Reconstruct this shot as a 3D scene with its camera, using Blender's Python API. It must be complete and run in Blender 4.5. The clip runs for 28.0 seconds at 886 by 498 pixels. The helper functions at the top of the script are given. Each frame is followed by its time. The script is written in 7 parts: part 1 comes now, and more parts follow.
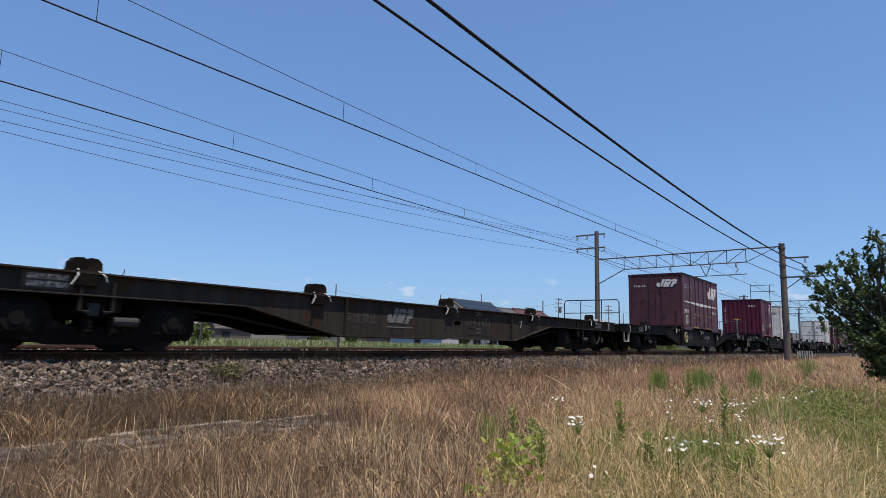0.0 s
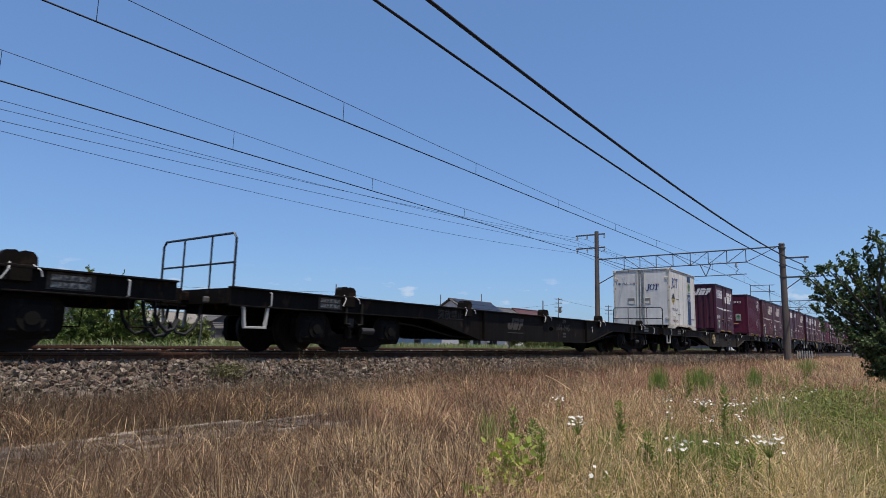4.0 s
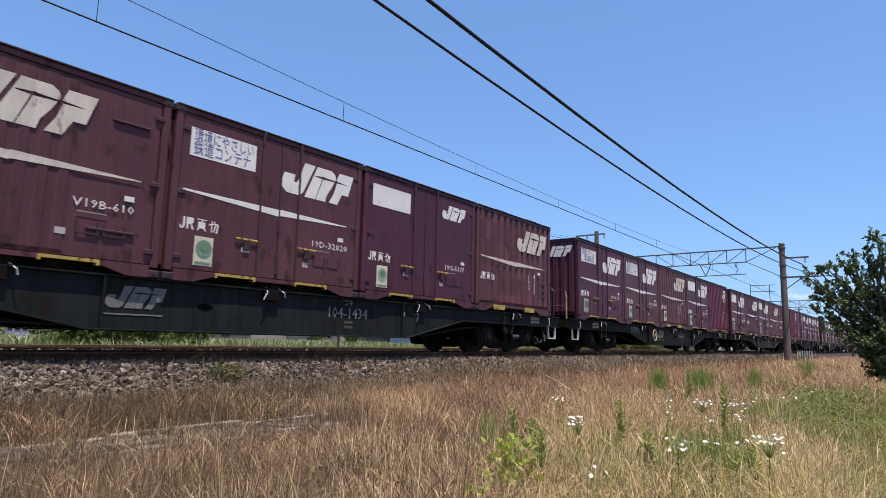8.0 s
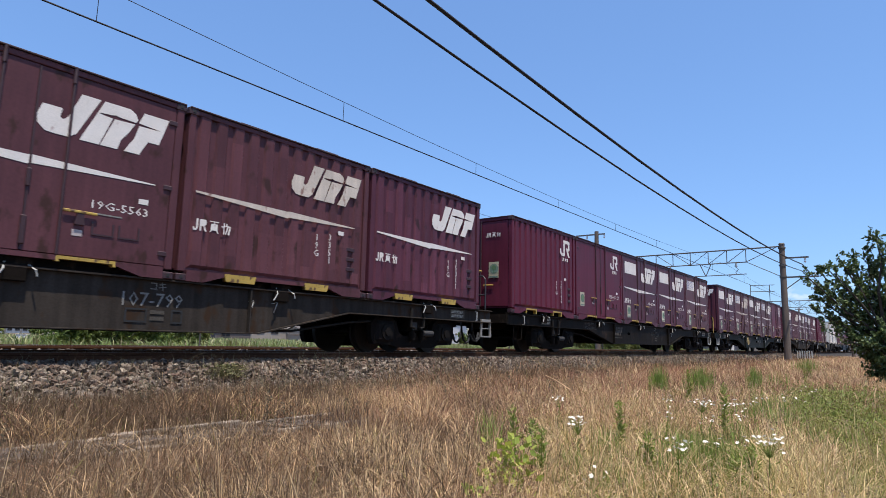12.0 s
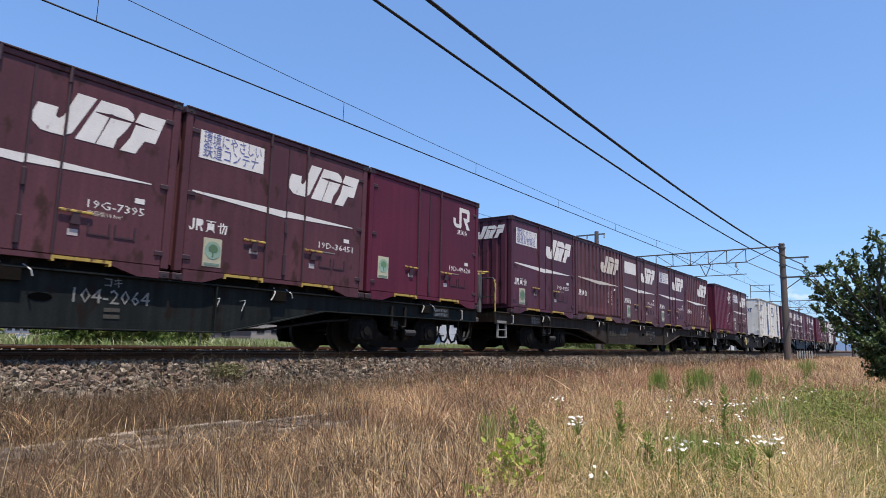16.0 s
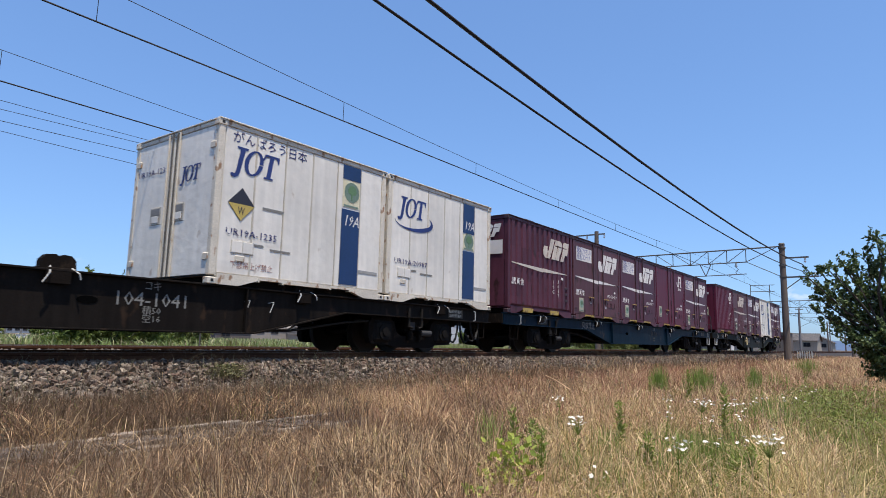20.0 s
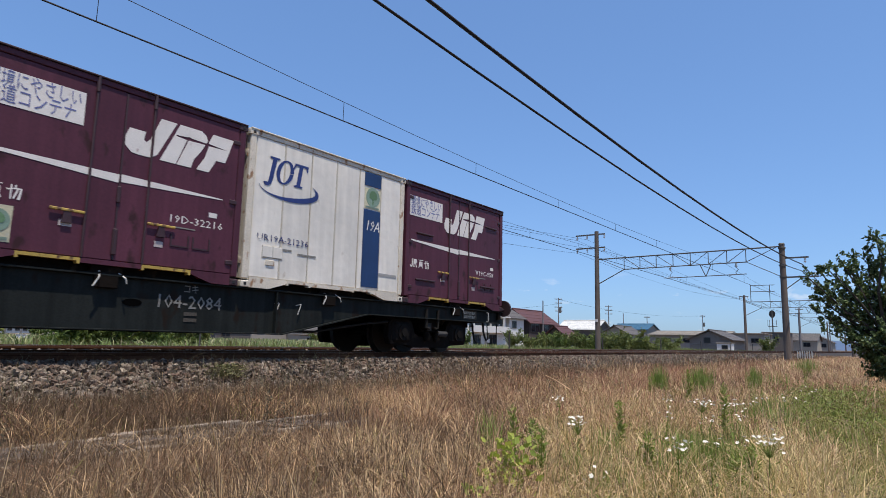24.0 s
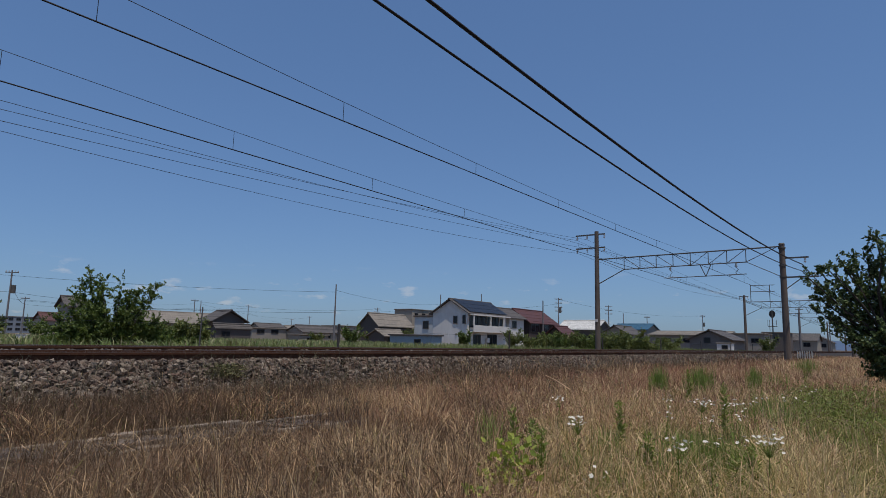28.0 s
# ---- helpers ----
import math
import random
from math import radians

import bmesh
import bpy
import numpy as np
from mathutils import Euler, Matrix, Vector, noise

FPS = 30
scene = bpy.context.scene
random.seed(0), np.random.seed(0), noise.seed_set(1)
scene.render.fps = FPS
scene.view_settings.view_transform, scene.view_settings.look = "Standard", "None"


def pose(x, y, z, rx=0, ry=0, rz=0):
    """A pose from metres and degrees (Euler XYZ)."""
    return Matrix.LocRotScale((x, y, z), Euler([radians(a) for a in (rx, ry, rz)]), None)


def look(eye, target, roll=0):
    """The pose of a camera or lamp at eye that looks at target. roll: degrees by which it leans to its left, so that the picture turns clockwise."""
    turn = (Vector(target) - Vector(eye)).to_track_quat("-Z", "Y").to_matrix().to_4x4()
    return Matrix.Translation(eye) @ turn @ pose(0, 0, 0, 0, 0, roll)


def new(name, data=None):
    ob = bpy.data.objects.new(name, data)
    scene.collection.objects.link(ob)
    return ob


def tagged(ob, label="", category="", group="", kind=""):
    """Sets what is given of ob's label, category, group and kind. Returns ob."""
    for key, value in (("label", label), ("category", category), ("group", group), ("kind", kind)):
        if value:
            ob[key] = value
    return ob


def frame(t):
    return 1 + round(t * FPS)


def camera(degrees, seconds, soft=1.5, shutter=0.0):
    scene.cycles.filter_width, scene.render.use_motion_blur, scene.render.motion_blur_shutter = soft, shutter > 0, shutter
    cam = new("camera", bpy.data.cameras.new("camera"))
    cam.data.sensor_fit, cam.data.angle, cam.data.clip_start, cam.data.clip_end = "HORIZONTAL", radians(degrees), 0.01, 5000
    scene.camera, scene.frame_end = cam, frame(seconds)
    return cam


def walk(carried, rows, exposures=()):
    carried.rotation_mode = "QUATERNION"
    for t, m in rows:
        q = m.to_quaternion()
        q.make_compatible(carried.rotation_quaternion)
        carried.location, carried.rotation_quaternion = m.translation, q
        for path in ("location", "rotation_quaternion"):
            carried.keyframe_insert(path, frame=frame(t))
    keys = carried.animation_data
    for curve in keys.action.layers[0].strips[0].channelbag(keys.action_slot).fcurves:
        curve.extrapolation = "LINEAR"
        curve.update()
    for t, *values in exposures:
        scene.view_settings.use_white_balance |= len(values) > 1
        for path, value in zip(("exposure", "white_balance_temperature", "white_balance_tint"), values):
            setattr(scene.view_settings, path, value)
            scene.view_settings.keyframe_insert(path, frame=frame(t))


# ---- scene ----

# ---- camera: it stands still on a low tripod beside the track ----
# x runs along the track, y across it, z = 0 is the top of the rails
EYE = (0.0, 0.0, 0.245)
cam = camera(70.8, 28.0, soft=0.8, shutter=0.06)
YAW, PITCH, ROLL = radians(52.9), radians(8.42), 1.3
AIM = (EYE[0] + math.sin(YAW) * math.cos(PITCH), EYE[1] + math.cos(YAW) * math.cos(PITCH), EYE[2] + math.sin(PITCH))
walk(cam, [(0.0, look(EYE, AIM, ROLL)), (28.0, look(EYE, AIM, ROLL))],
     exposures=[(t, e, 6000, 12) for t, e in ((0.0, 0.09), (1.0, -0.21), (2.0, 0.04), (3.0, -0.02), (6.0, 0.03), (8.0, 0.44), (18.0, 0.50), (21.0, 0.38), (23.3, 0.42), (24.2, 0.14), (25.0, -0.23), (26.0, -0.51), (28.0, -0.57))])

# ---- daylight: high summer sun, clear sky ----
SUN_DIR = Vector((-0.14, -0.25, 0.957)).normalized()   # towards the sun
world = bpy.data.worlds.new("sky")
scene.world = world
world.use_nodes = True
wn = world.node_tree
sky = wn.nodes.new("ShaderNodeTexSky")
sky.sky_type = 'NISHITA'
sky.sun_disc = False
sky.sun_elevation = math.asin(SUN_DIR.z)
sky.sun_rotation = math.atan2(SUN_DIR.x, SUN_DIR.y)
sky.air_density, sky.dust_density, sky.ozone_density = 1.0, 0.8, 4.5
soft_sky = wn.nodes.new("ShaderNodeGamma")
soft_sky.inputs[1].default_value = 0.64
blue_sky = wn.nodes.new("ShaderNodeMixRGB")
blue_sky.blend_type = 'MULTIPLY'
blue_sky.inputs[0].default_value = 1.0
blue_sky.inputs[2].default_value = (0.772, 1.0, 1.285, 1)
wn.links.new(sky.outputs[0], soft_sky.inputs[0])
wn.links.new(soft_sky.outputs[0], blue_sky.inputs[1])
# small fair-weather clouds low over the horizon
way = wn.nodes.new("ShaderNodeTexCoord")
flat = wn.nodes.new("ShaderNodeMapping")
flat.inputs["Scale"].default_value = (19.0, 19.0, 52.0)
puffs = wn.nodes.new("ShaderNodeTexNoise")
puffs.inputs["Scale"].default_value, puffs.inputs["Detail"].default_value, puffs.inputs["Roughness"].default_value = 1.0, 6.0, 0.55
puff_edge = wn.nodes.new("ShaderNodeMapRange")
puff_edge.inputs["From Min"].default_value, puff_edge.inputs["From Max"].default_value = 0.60, 0.70
height = wn.nodes.new("ShaderNodeSeparateXYZ")
low = wn.nodes.new("ShaderNodeMapRange")
low.inputs["From Min"].default_value, low.inputs["From Max"].default_value = 0.115, 0.085
both = wn.nodes.new("ShaderNodeMath")
both.operation = 'MULTIPLY'
cloud = wn.nodes.new("ShaderNodeMixRGB")
cloud.blend_type = 'MULTIPLY'
cloud.inputs[2].default_value = (1.62, 1.24, 1.05, 1)
wn.links.new(way.outputs["Generated"], flat.inputs["Vector"])
wn.links.new(way.outputs["Generated"], height.inputs[0])
wn.links.new(flat.outputs[0], puffs.inputs["Vector"])
wn.links.new(puffs.outputs["Fac"], puff_edge.inputs["Value"])
wn.links.new(height.outputs["Z"], low.inputs["Value"])
wn.links.new(puff_edge.outputs[0], both.inputs[0])
wn.links.new(low.outputs[0], both.inputs[1])
wn.links.new(both.outputs[0], cloud.inputs[0])
wn.links.new(blue_sky.outputs[0], cloud.inputs[1])
wn.links.new(cloud.outputs[0], wn.nodes["Background"].inputs[0])
wn.nodes["Background"].inputs[1].default_value = 0.181
sun = new("sun", bpy.data.lights.new("sun", 'SUN'))
sun.data.energy, sun.data.angle, sun.data.color = 4.9, radians(0.5), (1.0, 0.895, 0.74)
sun.matrix_world = look((0, 0, 60), (-SUN_DIR.x, -SUN_DIR.y, 60 - SUN_DIR.z))

# ---- materials ----
MATS = {}


def mat(name, colour, rough=0.6, metal=0.0, big=(2.0, 0.15), fine=(40.0, 0.12), bump=0.15, streak=0.0, stain=None, stain_at=0.62,
        vary=0.0, islands=None, patches=0.0, spec=0.5, through_leaf=0.0):
    """Procedural surface: base colour with variation at two scales, optional streaks running down, stains and change from piece to piece."""
    if name in MATS:
        return MATS[name]
    m = bpy.data.materials.new(name)
    m.use_nodes = True
    nt = m.node_tree
    N, Lk = nt.nodes.new, nt.links.new
    b = nt.nodes["Principled BSDF"]
    b.inputs["Roughness"].default_value = rough
    b.inputs["Metallic"].default_value = metal
    b.inputs["Specular IOR Level"].default_value = spec
    co = N("ShaderNodeTexCoord").outputs["Object"]
    base = N("ShaderNodeRGB")
    base.outputs[0].default_value = (*colour, 1)
    cur = base.outputs[0]
    if islands:
        g = N("ShaderNodeNewGeometry")
        ramp = N("ShaderNodeValToRGB")
        el = ramp.color_ramp.elements
        while len(el) < len(islands):
            el.new(0.5)
        for i, c in enumerate(islands):
            el[i].position, el[i].color = i / (len(islands) - 1), (*c, 1)
        Lk(g.outputs["Random Per Island"], ramp.inputs[0])
        cur = ramp.outputs[0]
    hsv = N("ShaderNodeHueSaturation")
    Lk(cur, hsv.inputs["Color"])

    def noise_at(scale, detail=4.0, stretch=None):
        t = N("ShaderNodeTexNoise")
        t.inputs["Scale"].default_value, t.inputs["Detail"].default_value = scale, detail
        if stretch:
            mp = N("ShaderNodeMapping")
            mp.inputs["Scale"].default_value = stretch
            Lk(co, mp.inputs["Vector"])
            Lk(mp.outputs[0], t.inputs["Vector"])
        else:
            Lk(co, t.inputs["Vector"])
        return t.outputs["Fac"]

    def scaled(value, amount):
        r = N("ShaderNodeMapRange")
        r.inputs["From Min"].default_value, r.inputs["From Max"].default_value = 0.3, 0.7
        r.inputs["To Min"].default_value, r.inputs["To Max"].default_value = 1 - amount, 1 + amount
        Lk(value, r.inputs["Value"])
        return r.outputs[0]

    def times(a, c):
        t = N("ShaderNodeMath")
        t.operation = 'MULTIPLY'
        Lk(a, t.inputs[0])
        Lk(c, t.inputs[1])
        return t.outputs[0]

    nb, nf = noise_at(big[0]), noise_at(fine[0], 6.0)
    v = times(scaled(nb, big[1]), scaled(nf, fine[1]))
    if streak:
        v = times(v, scaled(noise_at(1.0, 5.0, (9.0, 9.0, 0.5)), streak))
    if patches:
        mp = N("ShaderNodeMapping")
        mp.inputs["Location"].default_value = (-0.414, 0.0, 0.0)
        mp.inputs["Scale"].default_value = (3.453, 0.2, 2.3)
        Lk(co, mp.inputs["Vector"])
        fl = N("ShaderNodeVectorMath")
        fl.operation = 'FLOOR'
        Lk(mp.outputs[0], fl.inputs[0])
        ob_seed = N("ShaderNodeObjectInfo")
        wh_noise = N("ShaderNodeTexWhiteNoise")
        wh_noise.noise_dimensions = '4D'
        Lk(fl.outputs[0], wh_noise.inputs["Vector"])
        Lk(ob_seed.outputs["Random"], wh_noise.inputs["W"])
        pr = N("ShaderNodeMapRange")
        pr.inputs["To Min"].default_value, pr.inputs["To Max"].default_value = 1 - patches, 1 + patches
        Lk(wh_noise.outputs["Value"], pr.inputs["Value"])
        v = times(v, pr.outputs[0])
    if vary:
        oi = N("ShaderNodeObjectInfo")
        r = N("ShaderNodeMapRange")
        r.inputs["To Min"].default_value, r.inputs["To Max"].default_value = 1 - vary, 1 + vary
        Lk(oi.outputs["Random"], r.inputs["Value"])
        v = times(v, r.outputs[0])
    Lk(v, hsv.inputs["Value"])
    out = hsv.outputs[0]
    if stain:
        s = noise_at(stain[1], 8.0, (1.0, 1.0, 0.55))
        r = N("ShaderNodeMapRange")
        r.inputs["From Min"].default_value, r.inputs["From Max"].default_value = stain_at, stain_at + 0.08
        Lk(s, r.inputs["Value"])
        mx = N("ShaderNodeMixRGB")
        mx.inputs[2].default_value = (*stain[0], 1)
        Lk(r.outputs[0], mx.inputs[0])
        Lk(out, mx.inputs[1])
        out = mx.outputs[0]
    Lk(out, b.inputs["Base Color"])
    rr = N("ShaderNodeMapRange")
    rr.inputs["To Min"].default_value, rr.inputs["To Max"].default_value = max(0.02, rough - 0.12), min(1, rough + 0.12)
    Lk(nb, rr.inputs["Value"])
    Lk(rr.outputs[0], b.inputs["Roughness"])
    if bump:
        bp = N("ShaderNodeBump")
        bp.inputs["Strength"].default_value, bp.inputs["Distance"].default_value = bump, 0.01
        Lk(nf, bp.inputs["Height"])
        Lk(bp.outputs[0], b.inputs["Normal"])
    if through_leaf:
        tr = N("ShaderNodeBsdfTranslucent")
        Lk(out, tr.inputs[0])
        sh = N("ShaderNodeMixShader")
        sh.inputs[0].default_value = through_leaf
        Lk(b.outputs[0], sh.inputs[1])
        Lk(tr.outputs[0], sh.inputs[2])
        Lk(sh.outputs[0], nt.nodes["Material Output"].inputs[0])
    MATS[name] = m
    return m


PAINT = dict(rough=0.5, big=(0.8, 0.16), fine=(26.0, 0.09), bump=0.05, streak=0.12, spec=0.22)
maroon = mat("maroon_paint", (0.077, 0.0225, 0.036), stain=((0.037, 0.013, 0.014), 4.0), stain_at=0.60, vary=0.10, **PAINT)
brown = mat("brown_maroon_paint", (0.089, 0.0325, 0.038), stain=((0.045, 0.018, 0.014), 4.0), stain_at=0.58, vary=0.10, **PAINT)
wine = mat("wine_red_paint", (0.092, 0.0130, 0.028), stain=((0.056, 0.010, 0.016), 4.0), stain_at=0.66, vary=0.06, **PAINT)
maroon_ribs = mat("patchy_maroon_ribs", (0.086, 0.0255, 0.039), stain=((0.037, 0.013, 0.014), 4.0), stain_at=0.62, vary=0.10, patches=0.20, **PAINT)
brown_ribs = mat("patchy_brown_ribs", (0.098, 0.0355, 0.041), stain=((0.045, 0.018, 0.014), 4.0), stain_at=0.60, vary=0.10, patches=0.22, **PAINT)
dark_trim = mat("dark_maroon_steel", (0.035, 0.012, 0.016), rough=0.6, bump=0.1)
roof_dark = mat("sooty_roof_steel", (0.034, 0.014, 0.017), rough=0.75)
white_paint = mat("white_marking_paint", (0.68, 0.635, 0.58), rough=0.6, big=(3, 0.06), fine=(60, 0.08), bump=0.03, stain=((0.45, 0.36, 0.33), 9.0), stain_at=0.66)
white_body = mat("white_reefer_paint", (0.70, 0.65, 0.565), rough=0.5, big=(1.1, 0.10), fine=(7, 0.04), bump=0.6, streak=0.07, stain=((0.42, 0.33, 0.24), 4.0), stain_at=0.67, vary=0.08)
white_rust = mat("rust_stained_cream_steel", (0.60, 0.535, 0.43), rough=0.6, stain=((0.29, 0.165, 0.085), 9.0), stain_at=0.58, bump=0.2)
blue_paint = mat("deep_blue_paint", (0.0086, 0.0330, 0.1080), rough=0.5, bump=0.04)
sign_blue = mat("pale_blue_lettering_paint", (0.11, 0.12, 0.27), rough=0.6, bump=0.0)
emblem_blue = mat("emblem_blue_paint", (0.0168, 0.0324, 0.1440), rough=0.55, bump=0.0)
navy = mat("navy_lettering_paint", (0.015, 0.02, 0.11), rough=0.6, bump=0.0)
black_letter = mat("black_lettering_paint", (0.02, 0.02, 0.03), rough=0.6, bump=0.0)
faint_letter = mat("very_faded_lettering", (0.072, 0.062, 0.050), rough=0.75, fine=(60, 0.35), spec=0.2)
aged_paint = mat("aged_cream_marking_paint", (0.53, 0.46, 0.38), rough=0.7, big=(3, 0.12), fine=(60, 0.12), bump=0.03, streak=0.12, stain=((0.25, 0.15, 0.12), 7.0), stain_at=0.60)
dull_emblem = mat("dull_emblem_paint", (0.16, 0.15, 0.135), rough=0.8, fine=(60, 0.25), spec=0.2)
grey_letter = mat("faded_grey_lettering", (0.20, 0.19, 0.168), rough=0.7, fine=(60, 0.3))
yellow = mat("worn_yellow_paint", (0.40, 0.27, 0.05), rough=0.55, stain=((0.10, 0.05, 0.02), 14.0), stain_at=0.55)
brass = mat("dull_brass_paint", (0.38, 0.29, 0.14), rough=0.6, stain=((0.12, 0.08, 0.04), 14.0), stain_at=0.58)
wagon_grey = mat("sooty_brown_grey_wagon_steel", (0.040, 0.0325, 0.0265), rough=0.8, streak=0.25, bump=0.1, stain=((0.044, 0.026, 0.016), 4.0), stain_at=0.58, spec=0.05)
wagon_dark = mat("black_grey_wagon_steel", (0.0125, 0.0098, 0.0078), rough=0.6, streak=0.25, bump=0.1, stain=((0.036, 0.022, 0.014), 4.0), stain_at=0.62, spec=0.05)
wagon_green = mat("green_grey_wagon_steel", (0.0175, 0.0195, 0.0180), rough=0.6, streak=0.25, bump=0.1, stain=((0.018, 0.013, 0.010), 4.0), stain_at=0.60, spec=0.05)
wagon_blue = mat("blue_wagon_steel", (0.004, 0.0135, 0.025), rough=0.5, streak=0.2, bump=0.1, stain=((0.04, 0.03, 0.025), 4.0), stain_at=0.63, spec=0.05)
bogie_black = mat("greasy_black_bogie_steel", (0.0105, 0.0078, 0.0060), rough=0.85, bump=0.3, stain=((0.030, 0.020, 0.013), 7.0), stain_at=0.58, spec=0.06)
wheel_steel = mat("brown_wheel_steel", (0.019, 0.0125, 0.009), rough=0.6, spec=0.25, stain=((0.012, 0.009, 0.007), 9.0))
rubber = mat("black_rubber", (0.015, 0.015, 0.015), rough=0.8)
bare_metal = mat("worn_pale_metal", (0.42, 0.41, 0.38), rough=0.6, metal=0.2)
rail_rust = mat("rusty_rail_steel", (0.080, 0.036, 0.020), rough=0.85, spec=0.12, big=(3, 0.2), fine=(60, 0.25), bump=0.3)
rail_top = mat("shiny_rail_head_steel", (0.22, 0.19, 0.165), rough=0.5, metal=0.8, bump=0.0)
concrete = mat("weathered_concrete", (0.24, 0.20, 0.165), rough=0.85, big=(2, 0.2), fine=(50, 0.2), bump=0.3, stain=((0.14, 0.12, 0.10), 3.0))
pole_conc = mat("brown_grey_concrete_pole", (0.115, 0.088, 0.070), rough=0.85, big=(1.5, 0.2), fine=(40, 0.15), bump=0.2, streak=0.2)
steel_grey = mat("galvanised_grey_steel", (0.095, 0.09, 0.082), rough=0.7, metal=0.2, stain=((0.12, 0.07, 0.04), 8.0))
wire_mat = mat("dark_copper_wire", (0.018, 0.017, 0.018), rough=0.6, bump=0.0, spec=0.2)
ceramic = mat("pale_insulator_ceramic", (0.55, 0.53, 0.50), rough=0.3)
stone_mat = mat("brown_grey_ballast_stone", (0.2, 0.17, 0.15), rough=0.9, big=(14, 0.15), fine=(90, 0.25), bump=0.4,
                islands=[(0.031, 0.021, 0.014), (0.090, 0.064, 0.047), (0.204, 0.159, 0.118), (0.102, 0.055, 0.036), (0.135, 0.102, 0.074), (0.306, 0.249, 0.187)])
stone_one = mat("pale_brown_ballast_stone", (0.130, 0.090, 0.062), rough=0.9, big=(14, 0.15), fine=(90, 0.25), bump=0.4, vary=0.55)
soil = mat("dry_brown_soil", (0.125, 0.078, 0.040), rough=0.95, big=(0.6, 0.25), fine=(30, 0.3), bump=0.6, stain=((0.075, 0.055, 0.032), 0.5), stain_at=0.55)
# near black: the shade in the gaps between stones is put into this colour
ballast_bed = mat("ballast_gap_shade", (0.024, 0.018, 0.014), rough=0.95, big=(6, 0.25), fine=(35, 0.4), bump=1.0)

# ---- mesh helpers ----


def part(name, bm, material, parent=None, label=""):
    """Links a bmesh, or a mesh that is used again, as one object under a thing or a part."""
    if isinstance(bm, bmesh.types.BMesh):
        me = bpy.data.meshes.new(name)
        bmesh.ops.recalc_face_normals(bm, faces=bm.faces)
        bm.to_mesh(me)
        bm.free()
    else:
        me = bm
    if material and not me.materials:
        me.materials.append(material)
    ob = new(name, me)
    if parent:
        ob.parent = parent
    if label:
        ob["label"] = label
    return ob


def put(ob, x=0, y=0, z=0, rx=0, ry=0, rz=0):
    ob.matrix_basis = pose(x, y, z, rx, ry, rz)
    return ob


def box(bm, x0, x1, y0, y1, z0, z1, bevel=0.0):
    m = Matrix.Translation(((x0 + x1) / 2, (y0 + y1) / 2, (z0 + z1) / 2)) @ Matrix.Diagonal((x1 - x0, y1 - y0, z1 - z0, 1))
    r = bmesh.ops.create_cube(bm, size=1, matrix=m)
    if bevel:
        vs = set(r["verts"])
        es = [e for e in bm.edges if e.verts[0] in vs and e.verts[1] in vs]
        bmesh.ops.bevel(bm, geom=es, offset=bevel, segments=1, affect='EDGES')
    return bm


def one_box(*a, bevel=0.0):
    return box(bmesh.new(), *a, bevel=bevel)


def prism(bm, pts, a, b, axis="y"):
    """A flat outline, in (x, z) for axis y, (y, z) for axis x, (x, y) for axis z, drawn out from a to b."""
    def at(p, d):
        return {"y": (p[0], d, p[1]), "x": (d, p[0], p[1]), "z": (p[0], p[1], d)}[axis]
    lo, hi = [bm.verts.new(at(p, a)) for p in pts], [bm.verts.new(at(p, b)) for p in pts]
    bm.faces.new(lo)
    bm.faces.new(hi[::-1])
    for i in range(len(pts)):
        j = (i + 1) % len(pts)
        bm.faces.new((lo[i], hi[i], hi[j], lo[j]))
    return bm


def rod(bm, p0, p1, r, n=8, r1=None):
    p0, p1 = Vector(p0), Vector(p1)
    d = p1 - p0
    m = Matrix.Translation((p0 + p1) / 2) @ d.to_track_quat("Z", "Y").to_matrix().to_4x4()
    bmesh.ops.create_cone(bm, cap_ends=True, segments=n, radius1=r, radius2=r if r1 is None else r1, depth=d.length, matrix=m)
    return bm


def pipe(bm, pts, r, n=6):
    """One unbroken tube along the points."""
    pts = [Vector(p) for p in pts]
    closed = (pts[0] - pts[-1]).length < 1e-5
    if closed:
        pts = pts[:-1]
    rings, m = [], len(pts)
    ref = None
    for i, p in enumerate(pts):
        a = pts[i - 1] if i or closed else p
        c = pts[(i + 1) % m] if i < m - 1 or closed else p
        d = (c - a).normalized()
        if ref is None:
            ref = d.orthogonal().normalized()
        ref = (ref - d * ref.dot(d)).normalized()
        up = d.cross(ref)
        rings.append([bm.verts.new(p + (ref * math.cos(2 * math.pi * k / n) + up * math.sin(2 * math.pi * k / n)) * r) for k in range(n)])
    for i in range(m if closed else m - 1):
        u, v = rings[i], rings[(i + 1) % m]
        for k in range(n):
            bm.faces.new((u[k], u[(k + 1) % n], v[(k + 1) % n], v[k]))
    if not closed:
        bm.faces.new(rings[0][::-1])
        bm.faces.new(rings[-1])
    return bm


def hang(a, b, sag, n=14):
    a, b = Vector(a), Vector(b)
    return [a.lerp(b, i / n) - Vector((0, 0, 4 * sag * (i / n) * (1 - i / n))) for i in range(n + 1)]


def sheet(name, verts, faces, material, kind="stuff"):
    me = bpy.data.meshes.new(name)
    me.from_pydata(verts, [], faces)
    me.materials.append(material)
    return new(name, me)


def thing(name, label, category, group="", kind="", x=0, y=0, z=0, rz=0):
    e = new(name)
    e.empty_display_size = 0.2
    tagged(e, label, category, group, kind)
    e.matrix_basis = pose(x, y, z, 0, 0, rz)
    return e


# ---- lettering, made before the scene grows ----
LETTERS = {}


